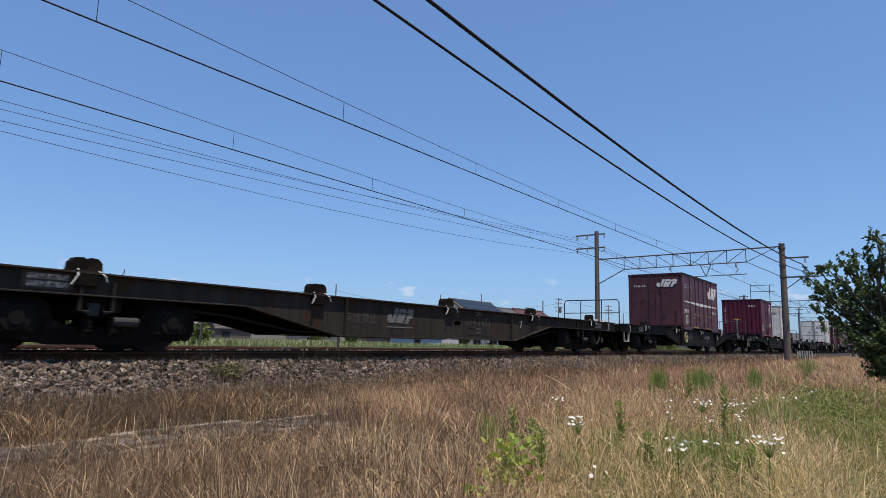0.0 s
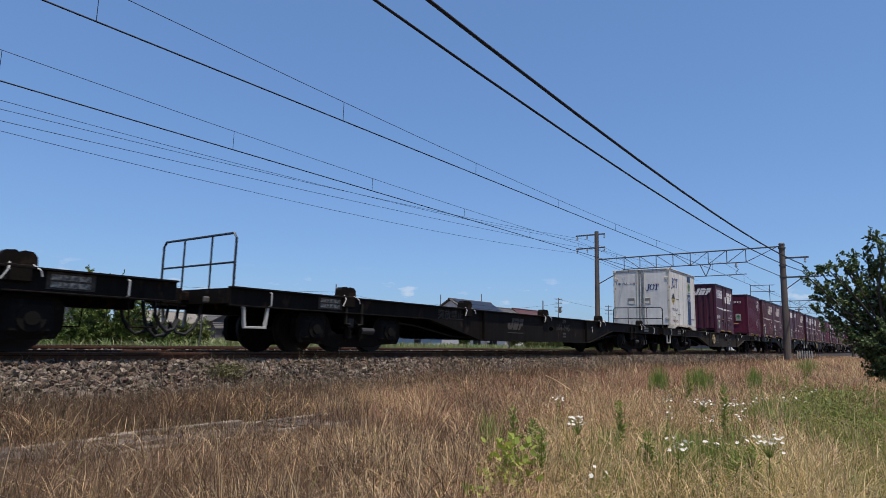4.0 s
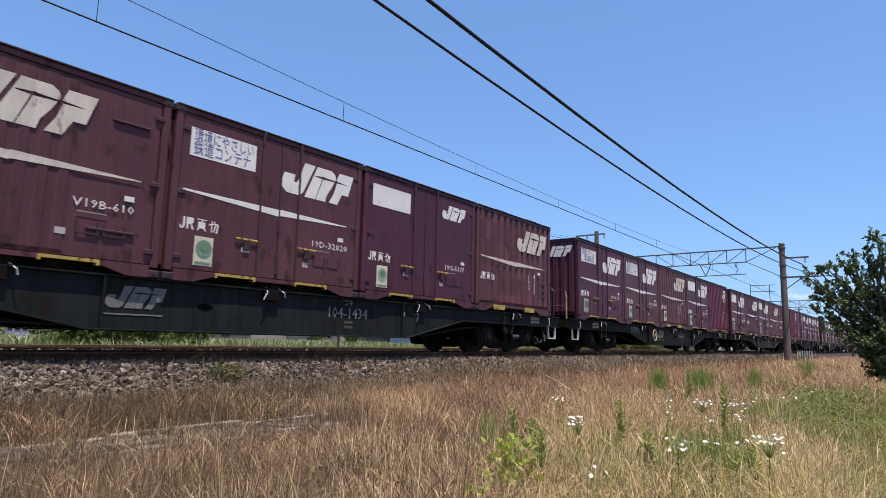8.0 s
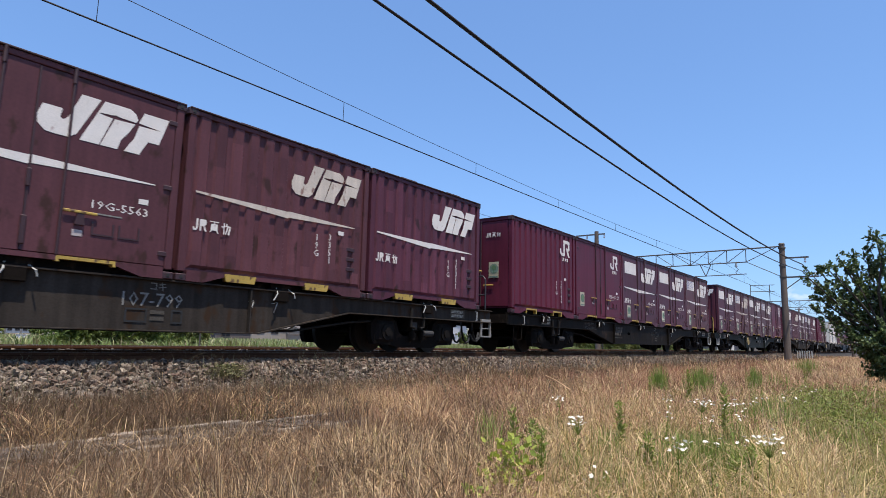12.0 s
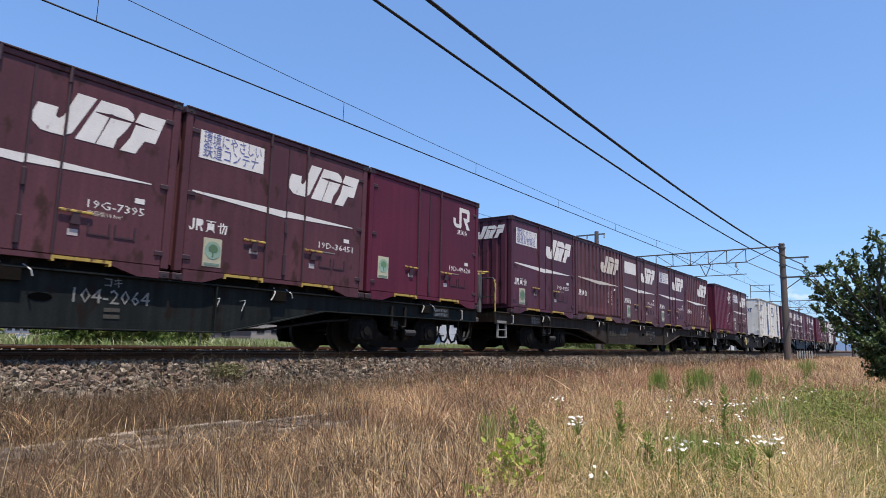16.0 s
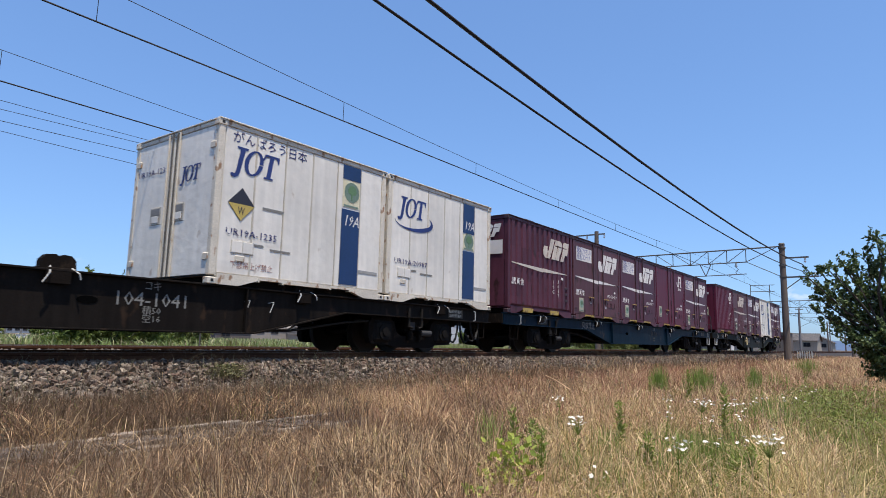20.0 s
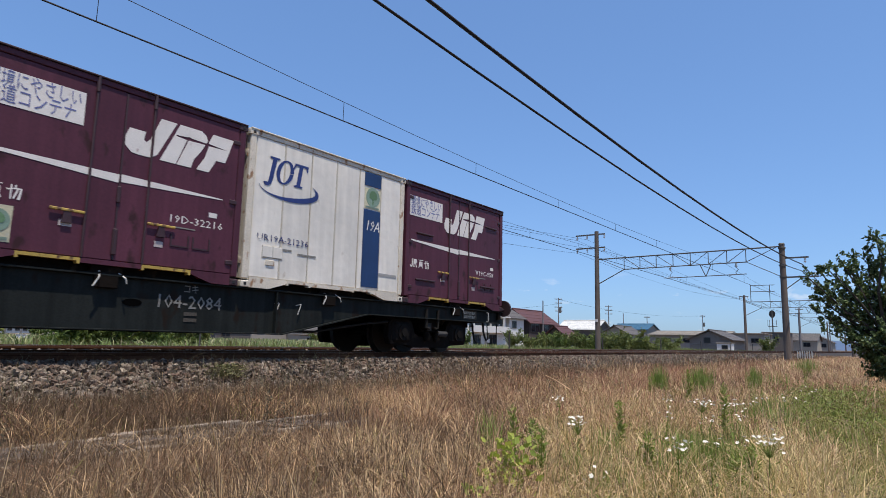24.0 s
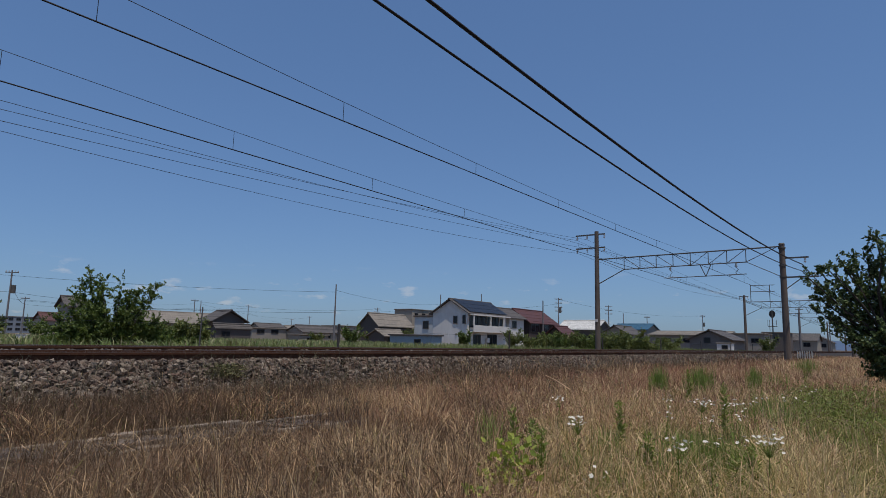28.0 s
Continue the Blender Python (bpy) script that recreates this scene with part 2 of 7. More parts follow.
def letters(text, height, shear=0.0, width=None, column=False):
    """The words as a thin mesh in the x-z plane facing -y, from their lower left corner; height of the figures."""
    key = (text, height, shear, width, column)
    if key in LETTERS:
        return LETTERS[key]
    c = bpy.data.curves.new("words", "FONT")
    c.body = "\n".join(text) if column else text
    c.extrude, c.shear, c.size = 0.0008, shear, height / 0.7
    c.resolution_u = 1
    c.space_line = 0.82
    if column:
        c.align_x = 'CENTER'
    o = new("words", c)
    dg = bpy.context.evaluated_depsgraph_get()
    me = bpy.data.meshes.new_from_object(o.evaluated_get(dg))
    bpy.data.objects.remove(o)
    bpy.data.curves.remove(c)
    n = len(me.vertices)
    co = np.empty(n * 3, dtype=np.float32)
    me.vertices.foreach_get("co", co)
    co = co.reshape(-1, 3)
    if width:
        co[:, 0] *= width / (co[:, 0].max() - min(0.0, co[:, 0].min()))
    out = np.stack([co[:, 0], -co[:, 2], co[:, 1]], 1)
    me.vertices.foreach_set("co", out.ravel())
    me.materials.clear()
    me.update()
    me.name = "lettering"
    LETTERS[key] = me
    return me


def write(text, height, x, y, z, material, parent, **k):
    me = letters(text, height, **k)
    if me.materials and me.materials[0] != material:
        me = me.copy()
        me.materials.clear()
        LETTERS[(text, height, k.get("shear", 0.0), k.get("width"), k.get("column", False))] = me
    return put(part("lettering", me, material, parent), x, y, z)

# ---- the train: what stands where ----
CAR, SLOT, CL, CW, CH = 20.4, 3.80, 3.715, 2.45, 2.5
Y1, Y2 = 9.34, 13.45                       # centre lines of the two tracks
SPEED = [(0.0, 15.03), (3.0, 13.66), (6.0, 12.36), (9.0, 11.29), (12.0, 10.56), (16.0, 10.15), (20.0, 9.98), (28.0, 9.97)]


def gone(t):
    """How far the train has run at t seconds: the speed falls in straight pieces."""
    s = -143.94
    for (t0, v0), (t1, v1) in zip(SPEED, SPEED[1:]):
        if t <= t0:
            break
        e = min(t, t1)
        ve = v0 + (v1 - v0) * (e - t0) / (t1 - t0)
        s += (v0 + ve) / 2 * (e - t0)
    return s


# each wagon: place in the train, shift of its load, paint, number, platform in front, load of its five slots
# a load: kind, number, paint, panel on the side
SIGN, PLATE, NONE = "sign", "plate", ""
TRAIN = [
    (0, 0.50, wagon_grey, "104-1651", True, []),
    (1, 0.27, wagon_dark, "104-1888", True, [(1.73, "long", "30B-28", brown, NONE)]),
    (2, 0.24, wagon_dark, "107-1431", True, [(1, "red_door", "19D-44780", wine, NONE), (3, "white", "UR19A-2118", white_body, "swoosh")]),
    (3, 0.30, wagon_dark, "106-905", True, []),
    (4, 0.29, wagon_grey, "106-380", True, [(0, "white", "UR19A-218", white_body, "diamond"), (2, "door", "19G-17964", maroon, SIGN), (4, "red_rib", "19G-20304", wine, NONE)]),
    (5, -0.22, wagon_green, "104-1434", False, [(0, "rib", "19G-7865", brown, NONE), (1, "vent", "V19B-610", brown, NONE), (2, "door", "19D-32020", brown, SIGN), (3, "door_small", "19G-5177", maroon, PLATE), (4, "rib", "19G-4225", brown, NONE)]),
    (6, 0.16, wagon_dark, "104-2152", True, [(0, "door", "19G-2125", maroon, SIGN), (1, "door", "19D-25381", brown, SIGN), (2, "rib", "19G-5080", brown, NONE), (3, "door", "19G-15469", maroon, PLATE), (4, "red_rib", "19G-19117", wine, NONE)]),
    (7, -0.38, wagon_grey, "107-799", False, [(0, "door", "19G-5038", brown, PLATE), (1, "rib", "19G-5436", maroon, NONE), (2, "door", "19G-5563", brown, PLATE), (3, "rib", "19G-3351", brown, NONE), (4, "rib", "19G-15311", maroon, NONE)]),
    (8, -0.36, wagon_dark, "104-926", False, [(0, "red_rib", "19G-20666", wine, NONE), (1, "red_door", "19D-45127", wine, NONE), (2, "door", "19D-21344", maroon, PLATE), (3, "door", "19D-30118", maroon, PLATE), (4, "door", "19D-34908", brown, SIGN)]),
    (9, 0.19, wagon_green, "104-2064", True, [(0, "door", "19D-21163", maroon, PLATE), (1, "door", "19D-22060", brown, SIGN), (2, "door", "19G-7395", brown, PLATE), (3, "door", "19D-36451", brown, SIGN), (4, "red_door", "19D-49628", wine, NONE)]),
    (10, 0.24, wagon_grey, "107-1075", True, [(0, "door", "19D-9255", maroon, SIGN), (1, "rib", "19G-1719", brown, NONE), (2, "door", "19G-7601", brown, PLATE), (3, "door", "19D-38573", maroon, SIGN), (4, "rib", "19G-3981", brown, NONE)]),
    (11, 0.18, wagon_dark, "104-1041", True, [(0, "red_rib", "19G-21229", wine, NONE), (1, "door", "19D-38932", brown, SIGN), (3, "white", "UR19A-1235", white_body, "diamond"), (4, "white", "UR19A-20987", white_body, "swoosh")]),
    (12, -0.47, wagon_blue, "104-718", False, [(0, "rib", "19G-3667", maroon, NONE), (1, "door", "19D-33429", brown, SIGN), (2, "door", "19D-80717", maroon, SIGN), (3, "red_door", "19D-48148", wine, NONE), (4, "door", "19D-30646", maroon, SIGN)]),
    (13, -0.15, wagon_green, "104-2084", True, [(0, "red_rib", "19G-20112", wine, NONE), (1, "vent", "V19B-5955", brown, NONE), (2, "door", "19D-32216", maroon, SIGN), (3, "white", "UR19A-21236", white_body, "low"), (4, "vent_door", "V19C-958", maroon, SIGN)]),
]
RUNNING = []          # (thing, place along the train, y, z)
WHEELSETS = []
SIGN_TEXT = ("環境にやさしい", "鉄道コンテナ")
for _row in SIGN_TEXT:
    letters(_row, 0.16, width=1.02 if _row == SIGN_TEXT[0] else 0.97)
for _w in TRAIN:
    letters(_w[3], 0.17, width=0.105 * len(_w[3]))
    for _l in _w[5]:
        if _l[1] in ("rib", "red_rib"):
            letters(_l[2].split("-")[1], 0.10, column=True)
        letters(_l[2], 0.105, width=0.095 * len(_l[2]))

MESH = {}


def shared(key, make):
    """The mesh of a repeated part: made once."""
    if key not in MESH:
        bm = make()
        me = bpy.data.meshes.new(key if isinstance(key, str) else key[0])
        bmesh.ops.recalc_face_normals(bm, faces=bm.faces)
        bm.to_mesh(me)
        bm.free()
        MESH[key] = me
    me = MESH[key]
    return me


def piece(name, key, make, material, parent, x=0, y=0, z=0, rx=0, ry=0, rz=0, label=""):
    me = shared((name, key, material.name), make)
    return put(part(name, me, material, parent, label), x, y, z, rx, ry, rz)


def poly(pts, y=0.0, t=0.003):
    return prism(bmesh.new(), pts, y - t, y, "y")


def company_mark(s):
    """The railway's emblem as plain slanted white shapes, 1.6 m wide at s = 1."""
    bm = bmesh.new()
    shapes = (
        [(.05, .335), (.0, .20), (.01, .09), (.10, .01), (.20, 0), (.36, 0), (.45, .06), (.70, .58), (.47, .58), (.34, .25), (.29, .20), (.25, .22), (.27, .335)],
        [(.49, 0), (.724, 0), (.866, .385), (.70, .402), (.70, .416), (.87, .430), (.90, .442), (.935, .428), (1.17, .418), (1.19, .46), (1.16, .53), (1.08, .58), (.75, .58)],
        [(.738, 0), (.955, 0), (.99, .13), (1.09, .27), (1.155, .392), (.890, .385)],
        [(1.04, 0), (1.24, 0), (1.35, .20), (1.50, .20), (1.62, .58), (1.27, .58), (1.205, .425), (1.53, .395), (1.215, .388), (1.16, .20)])
    for pts in shapes:
        prism(bm, [(x * s, z * s) for x, z in pts], -0.003, 0)
    return bm


def new_mark(s):
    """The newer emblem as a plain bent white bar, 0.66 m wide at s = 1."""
    bm = bmesh.new()
    k = lambda pts: [(x * s, z * s) for x, z in pts]
    prism(bm, k([(0.0, 0.22), (0.0, 0.10), (0.06, 0.02), (0.15, 0.0), (0.30, 0.0), (0.33, 0.04), (0.33, 0.40), (0.56, 0.40), (0.56, 0.27), (0.40, 0.27), (0.55, 0.0), (0.68, 0.0), (0.56, 0.18), (0.66, 0.22), (0.66, 0.46), (0.62, 0.50), (0.24, 0.50), (0.24, 0.09), (0.12, 0.09), (0.09, 0.13), (0.09, 0.22)]), -0.003, 0)
    return bm


def name_bars(s):
    """The small company name as four plain marks in a row, each one joined shape."""
    bm = bmesh.new()
    k = lambda pts: [(x * s, z * s) for x, z in pts]
    prism(bm, k([(0.055, 0.17), (0.085, 0.17), (0.085, 0.04), (0.06, 0.0), (0.015, 0.0), (0.0, 0.045), (0.025, 0.045), (0.03, 0.025), (0.05, 0.025), (0.055, 0.045)]), -0.003, 0)
    prism(bm, k([(0.11, 0), (0.137, 0), (0.137, 0.07), (0.165, 0.07), (0.195, 0), (0.225, 0), (0.19, 0.08), (0.215, 0.10), (0.215, 0.15), (0.20, 0.17), (0.11, 0.17)]), -0.003, 0)
    prism(bm, k([(0.27, 0.17), (0.42, 0.17), (0.42, 0.157), (0.353, 0.157), (0.353, 0.13), (0.40, 0.13), (0.40, 0.04), (0.42, 0.0), (0.405, 0.0), (0.375, 0.035), (0.315, 0.035), (0.285, 0.0), (0.27, 0.0), (0.29, 0.04), (0.29, 0.13), (0.337, 0.13), (0.337, 0.157), (0.27, 0.157)]), -0.003, 0)
    prism(bm, k([(0.46, 0.12), (0.50, 0.12), (0.50, 0.17), (0.515, 0.17), (0.515, 0.13), (0.54, 0.13), (0.545, 0.17), (0.56, 0.17), (0.557, 0.135), (0.62, 0.135), (0.605, 0.0), (0.575, 0.0), (0.60, 0.12), (0.585, 0.12), (0.545, 0.0), (0.53, 0.01), (0.565, 0.12), (0.515, 0.115), (0.515, 0.0), (0.50, 0.0), (0.50, 0.105), (0.46, 0.10)]), -0.003, 0)
    return bm


def lessor_mark(s):
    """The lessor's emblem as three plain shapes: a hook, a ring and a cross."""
    bm = bmesh.new()
    k = lambda pts: [(x * s, z * s) for x, z in pts]
    prism(bm, k([(0.0, -0.05), (0.03, -0.10), (0.11, -0.11), (0.18, -0.06), (0.215, 0.05), (0.295, 0.43), (0.36, 0.45), (0.365, 0.48), (0.13, 0.48), (0.125, 0.45), (0.195, 0.43), (0.12, 0.03), (0.095, -0.04), (0.05, -0.03)]), -0.003, 0)
    turn = np.linspace(0.04, 2 * math.pi - 0.04, 25)
    ring = [(0.50 + 0.205 * math.cos(a) + 0.05 * math.sin(a), 0.235 + 0.25 * math.sin(a)) for a in turn] + [(0.50 + 0.115 * math.cos(a) + 0.045 * math.sin(a), 0.235 + 0.215 * math.sin(a)) for a in turn[::-1]]
    prism(bm, k(ring), -0.003, 0)
    prism(bm, k([(0.74, 0.48), (0.69, 0.35), (0.715, 0.345), (0.765, 0.43), (0.85, 0.44), (0.785, 0.04), (0.73, 0.03), (0.725, 0.0), (0.935, 0.0), (0.94, 0.03), (0.88, 0.04), (0.945, 0.44), (1.02, 0.43), (1.04, 0.35), (1.065, 0.355), (1.08, 0.48)]), -0.003, 0)
    return bm


def swoosh(s):
    """A curved stroke, thick to one end."""
    up, lo = [], []
    for i in range(27):
        u = i / 26
        a = math.radians(188 + 212 * u)
        w = 0.004 + 0.105 * math.sin(math.pi * u ** 1.35) ** 1.3
        up.append((0.70 + 0.74 * math.cos(a), -0.03 + 0.25 * math.sin(a)))
        lo.append((0.70 + (0.74 - 1.5 * w) * math.cos(a), -0.03 + (0.25 - w) * math.sin(a)))
    return prism(bmesh.new(), [(x * s, z * s) for x, z in up + lo[::-1]], -0.003, 0)


def sticker(parent, x, y, z, w=0.30, h=0.42, faded=False):
    """A pale sticker with a round green and blue emblem."""
    p = piece("sticker", (w, h), lambda: poly([(0, 0), (w, 0), (w, h), (0, h)]), mat("pale_sticker_film", (0.52, 0.47, 0.31), rough=0.5, stain=((0.42, 0.40, 0.30), 12.0), vary=0.25), parent, x, y, z, label="pale sticker with a round green emblem")
    r = w * 0.44
    disc = lambda: poly([(r * math.cos(a), r * math.sin(a)) for a in np.linspace(0, 2 * math.pi, 15)[:-1]])
    piece("emblem_disc", r, disc, mat("emblem_blue_green", (0.19, 0.27, 0.20), rough=0.6, vary=0.4), p, w * 0.52, -0.0045, h * 0.58)
    tree = [(-0.08, -0.75), (0.08, -0.75), (0.08, -0.25), (0.45, -0.22), (0.62, 0.10), (0.45, 0.50), (0.10, 0.68), (-0.30, 0.60), (-0.55, 0.25), (-0.50, -0.10), (-0.08, -0.25)]
    piece("emblem_patch", r, lambda: poly([(r * a, r * b) for a, b in tree]), mat("emblem_green", (0.085, 0.155, 0.07), rough=0.6, vary=0.4), p, w * 0.52, -0.0080, h * 0.58)
    piece("caption_bar", w, lambda: poly([(w * .08, h * .05), (w * .92, h * .05), (w * .92, h * .13), (w * .08, h * .13)]), mat("caption_grey", (0.16, 0.22, 0.17), rough=0.6), p, 0, -0.0045, 0)
    return p


def rib_pads(width, z0, z1, pitch, depth, inset=0.12):
    """A corrugated wall, along x, facing -y: one folded sheet with grooves between broad faces."""
    n = int(round((width - 2 * inset) / pitch))
    step = (width - 2 * inset) / n
    pts = [(inset, 0.012), (inset, 0.0)]
    for i in range(n):
        a, b = inset + i * step + 0.073, inset + (i + 1) * step - 0.073
        pts += [(a - 0.030, 0.0), (a, -depth), (b, -depth), (b + 0.030, 0.0)]
    pts += [(width - inset, 0.0), (width - inset, 0.012)]
    bm = prism(bmesh.new(), pts, z0, z1, "z")
    for v in bm.verts:
        if v.co.y < -depth + 0.001:
            v.co.z += 0.0 if v.co.z > (z0 + z1) / 2 else 0.06
    caps = [f for f in bm.faces if len(f.verts) > 8]
    bmesh.ops.triangulate(bm, faces=caps)
    return bm


def frame_parts(c, L, material, trim, pockets, W=CW, H=CH, plate=False):
    """Posts, castings, rails and roof that every container has. x from 0 to L, y from -W/2 to W/2."""
    h = W / 2
    for x in (0.0, L - 0.11):
        for y in (-h, h - 0.11):
            piece("corner_post", (L, H), lambda: one_box(0, 0.11, 0, 0.11, 0.13, H - 0.06, bevel=0.012), material, c, x, y)
            for z in (0.0, H - 0.10):
                q = piece("corner_casting", 0, lambda: one_box(-0.006, 0.146, -0.006, 0.126, 0, 0.10, bevel=0.012), trim, c, x - 0.015, y - 0.004, z)
                if y < 0:
                    piece("casting_hole", 0, lambda: one_box(0.045, 0.095, -0.0105, 0.0, 0.030, 0.075, bevel=0.004), rubber, q)
    piece("top_rail", L, lambda: one_box(0.1, L - 0.1, 0, 0.09, 0, 0.075, bevel=0.008), material, c, 0, -h + 0.004, H - 0.085)
    piece("top_rail", L, lambda: one_box(0.1, L - 0.1, 0, 0.09, 0, 0.075, bevel=0.008), material, c, 0, h - 0.094, H - 0.085)
    for x in (0.004, L - 0.089):
        piece("end_rail", W, lambda: one_box(0, 0.085, 0.11, W - 0.11, 0, 0.075, bevel=0.008), material, c, x, -h, H - 0.085)
    piece("roof", (L, W), lambda: one_box(-0.012, L + 0.012, -0.020, W + 0.020, 0, 0.024, bevel=0.006), roof_dark if material is not white_rust else white_rust, c, 0, -h, H - 0.0095)
    for s in (-1, 1):
        y = -h - 0.004 if s < 0 else h - 0.086
        edges = [0.13, *[v for p in pockets for v in p], L - 0.13]
        parts = list(zip(edges[::2], edges[1::2]))
        for k, (a, b) in enumerate(parts):
            if k == 0:
                cut = [(a, 0.0), (b - 0.34, 0.0), (b, 0.105), (b, 0.16), (a, 0.16)]
            elif k == len(parts) - 1:
                cut = [(a, 0.105), (a + 0.34, 0.0), (b, 0.0), (b, 0.16), (a, 0.16)]
            else:
                cut = [(a, 0.10), (b, 0.10), (b, 0.16), (a, 0.16)]
            piece("bottom_rail", (a, b), lambda cut=cut: prism(bmesh.new(), cut, 0.0, 0.09), material, c, 0, y)
        for a, b in pockets:
            wd, foot = b - a, 0.022 if plate else 0.085
            lip = [(0, 0.158), (0.03, 0.045), (wd - 0.03, 0.045), (wd, 0.158)] if plate == "solid" else [(0, 0.158), (0, foot), (0.035, foot), (0.035, 0.118), (wd - 0.035, 0.118), (wd - 0.035, foot), (wd, foot), (wd, 0.158)]
            piece("pocket_lip", (wd, plate), lambda lip=lip: prism(bmesh.new(), lip, 0, 0.094), white_rust if material is white_rust else yellow, c, a, y - 0.003, 0, label="rusty cream fork pocket lip" if material is white_rust else "worn yellow fork pocket lip")
    # floor frame as one inset box, coloured black for the shade under the container
    piece("base_frame", (L, W), lambda: one_box(0.14, L - 0.14, 0.16, W - 0.16, 0.0, 0.12, bevel=0.01), bogie_black, c, 0, -h)


def number_and_marks(c, kind, number, panel, y):
    """White markings on the side that faces -y."""
    new_style = kind.startswith("red")
    ink = aged_paint if number in ("19G-5080", "19G-4225", "V19B-610", "19G-7865", "19G-3351", "19G-1719", "19D-22060", "19G-3667", "V19B-5955") else white_paint
    if kind == "door_small":
        piece("company_emblem", .55, lambda: company_mark(0.55), white_paint, c, 2.45, y, 1.92)
    elif new_style:
        piece("company_emblem", "n", lambda: new_mark(0.95), white_paint, c, 2.72, y, 1.80)
        piece("company_name", .5, lambda: name_bars(0.62), white_paint, c, 2.86, y, 1.65)
    else:
        piece("company_emblem", 1 if ink is white_paint else 2, lambda: company_mark(1.0), ink, c, 1.88 if not kind.startswith("vent") else 1.30 if kind == "vent_door" else 1.12, y, 1.62)
        piece("stripe", 1 if ink is white_paint else 2, lambda: poly([(0.0, 0.035), (1.66, -0.065), (1.68, -0.050), (3.20, 0.0), (3.20, 0.014), (1.68, 0.055), (1.66, 0.045), (0.0, 0.062)]), ink, c, 0.18, y, 1.25)
    if not new_style:
        piece("company_name", 1, lambda: name_bars(1.0), white_paint, c, 0.17, y, 0.74)
    if panel:
        p = piece("panel", 1, lambda: poly([(0, 0), (1.12, 0), (1.12, 0.42), (0, 0.42)]), white_paint, c, 0.24 if kind != "vent_door" else 0.10, y, 1.81, label="white panel on the side")
        if panel == SIGN:
            write(SIGN_TEXT[0], 0.16, 0.05, -0.005, 0.235, sign_blue, p, width=1.02)
            row = "鉄道貨物輸送" if number == "19D-9255" else "鉄道輸送" if number == "19G-2125" else SIGN_TEXT[1]
            write(row, 0.16, 0.05 if len(row) > 4 else 0.22, -0.005, 0.045, sign_blue, p, width=0.97 if len(row) > 4 else 0.74)
    if kind in ("rib", "red_rib"):
        a, b = number.split("-")
        if number in ("19G-5080", "19G-7865"):
            sticker(c, 0.50, y, 0.26)
        write(a, 0.115, 2.49, y, 0.91, white_paint, c, column=True)
        write(b, 0.115, 2.79, y, 0.95, white_paint, c, column=True)
        piece("small_plate", 1, lambda: poly([(0, 0), (0.13, 0), (0.13, 0.07), (0, 0.07)]), white_paint, c, 2.98, y, 1.08)
    else:
        write(number, 0.105, 2.56, y, 0.80, white_paint, c, width=0.095 * len(number))
        piece("small_plate", 1, lambda: poly([(0, 0), (0.13, 0), (0.13, 0.07), (0, 0.07)]), white_paint, c, 3.18, y, 0.96)
        if kind != "vent_door":
            sticker(c, 0.42 if not new_style else 0.30, y, 0.24 if not new_style else 0.42)
        for x, z, w in ((1.20, 0.52, 0.15), (2.40, 0.42, 0.12)):
            piece("small_label", w, lambda w=w: poly([(0, 0), (w, 0), (w, 0.08), (0, 0.08)]), mat("faded_label", (0.42, 0.36, 0.34), rough=0.7), c, x, y, z)
        if number in ("19G-7601", "19G-7395"):
            write("内容積18.8m³", 0.05, 2.60, y, 0.71, aged_paint, c, width=0.44)
        else:
            piece("capacity_line", 1, lambda: poly([(0, 0), (0.36, 0), (0.36, 0.018), (0, 0.018)]), grey_letter, c, 2.62, y, 0.725)
        for x in (2.62, 2.95):
            piece("card_holder", 1, lambda: prism(bmesh.new(), [(0, 0), (0.28, 0), (0.28, 0.17), (0.255, 0.17), (0.255, 0.02), (0.025, 0.02), (0.025, 0.17), (0, 0.17)], -0.008, 0.002), dark_trim, c, x, y, 0.46)


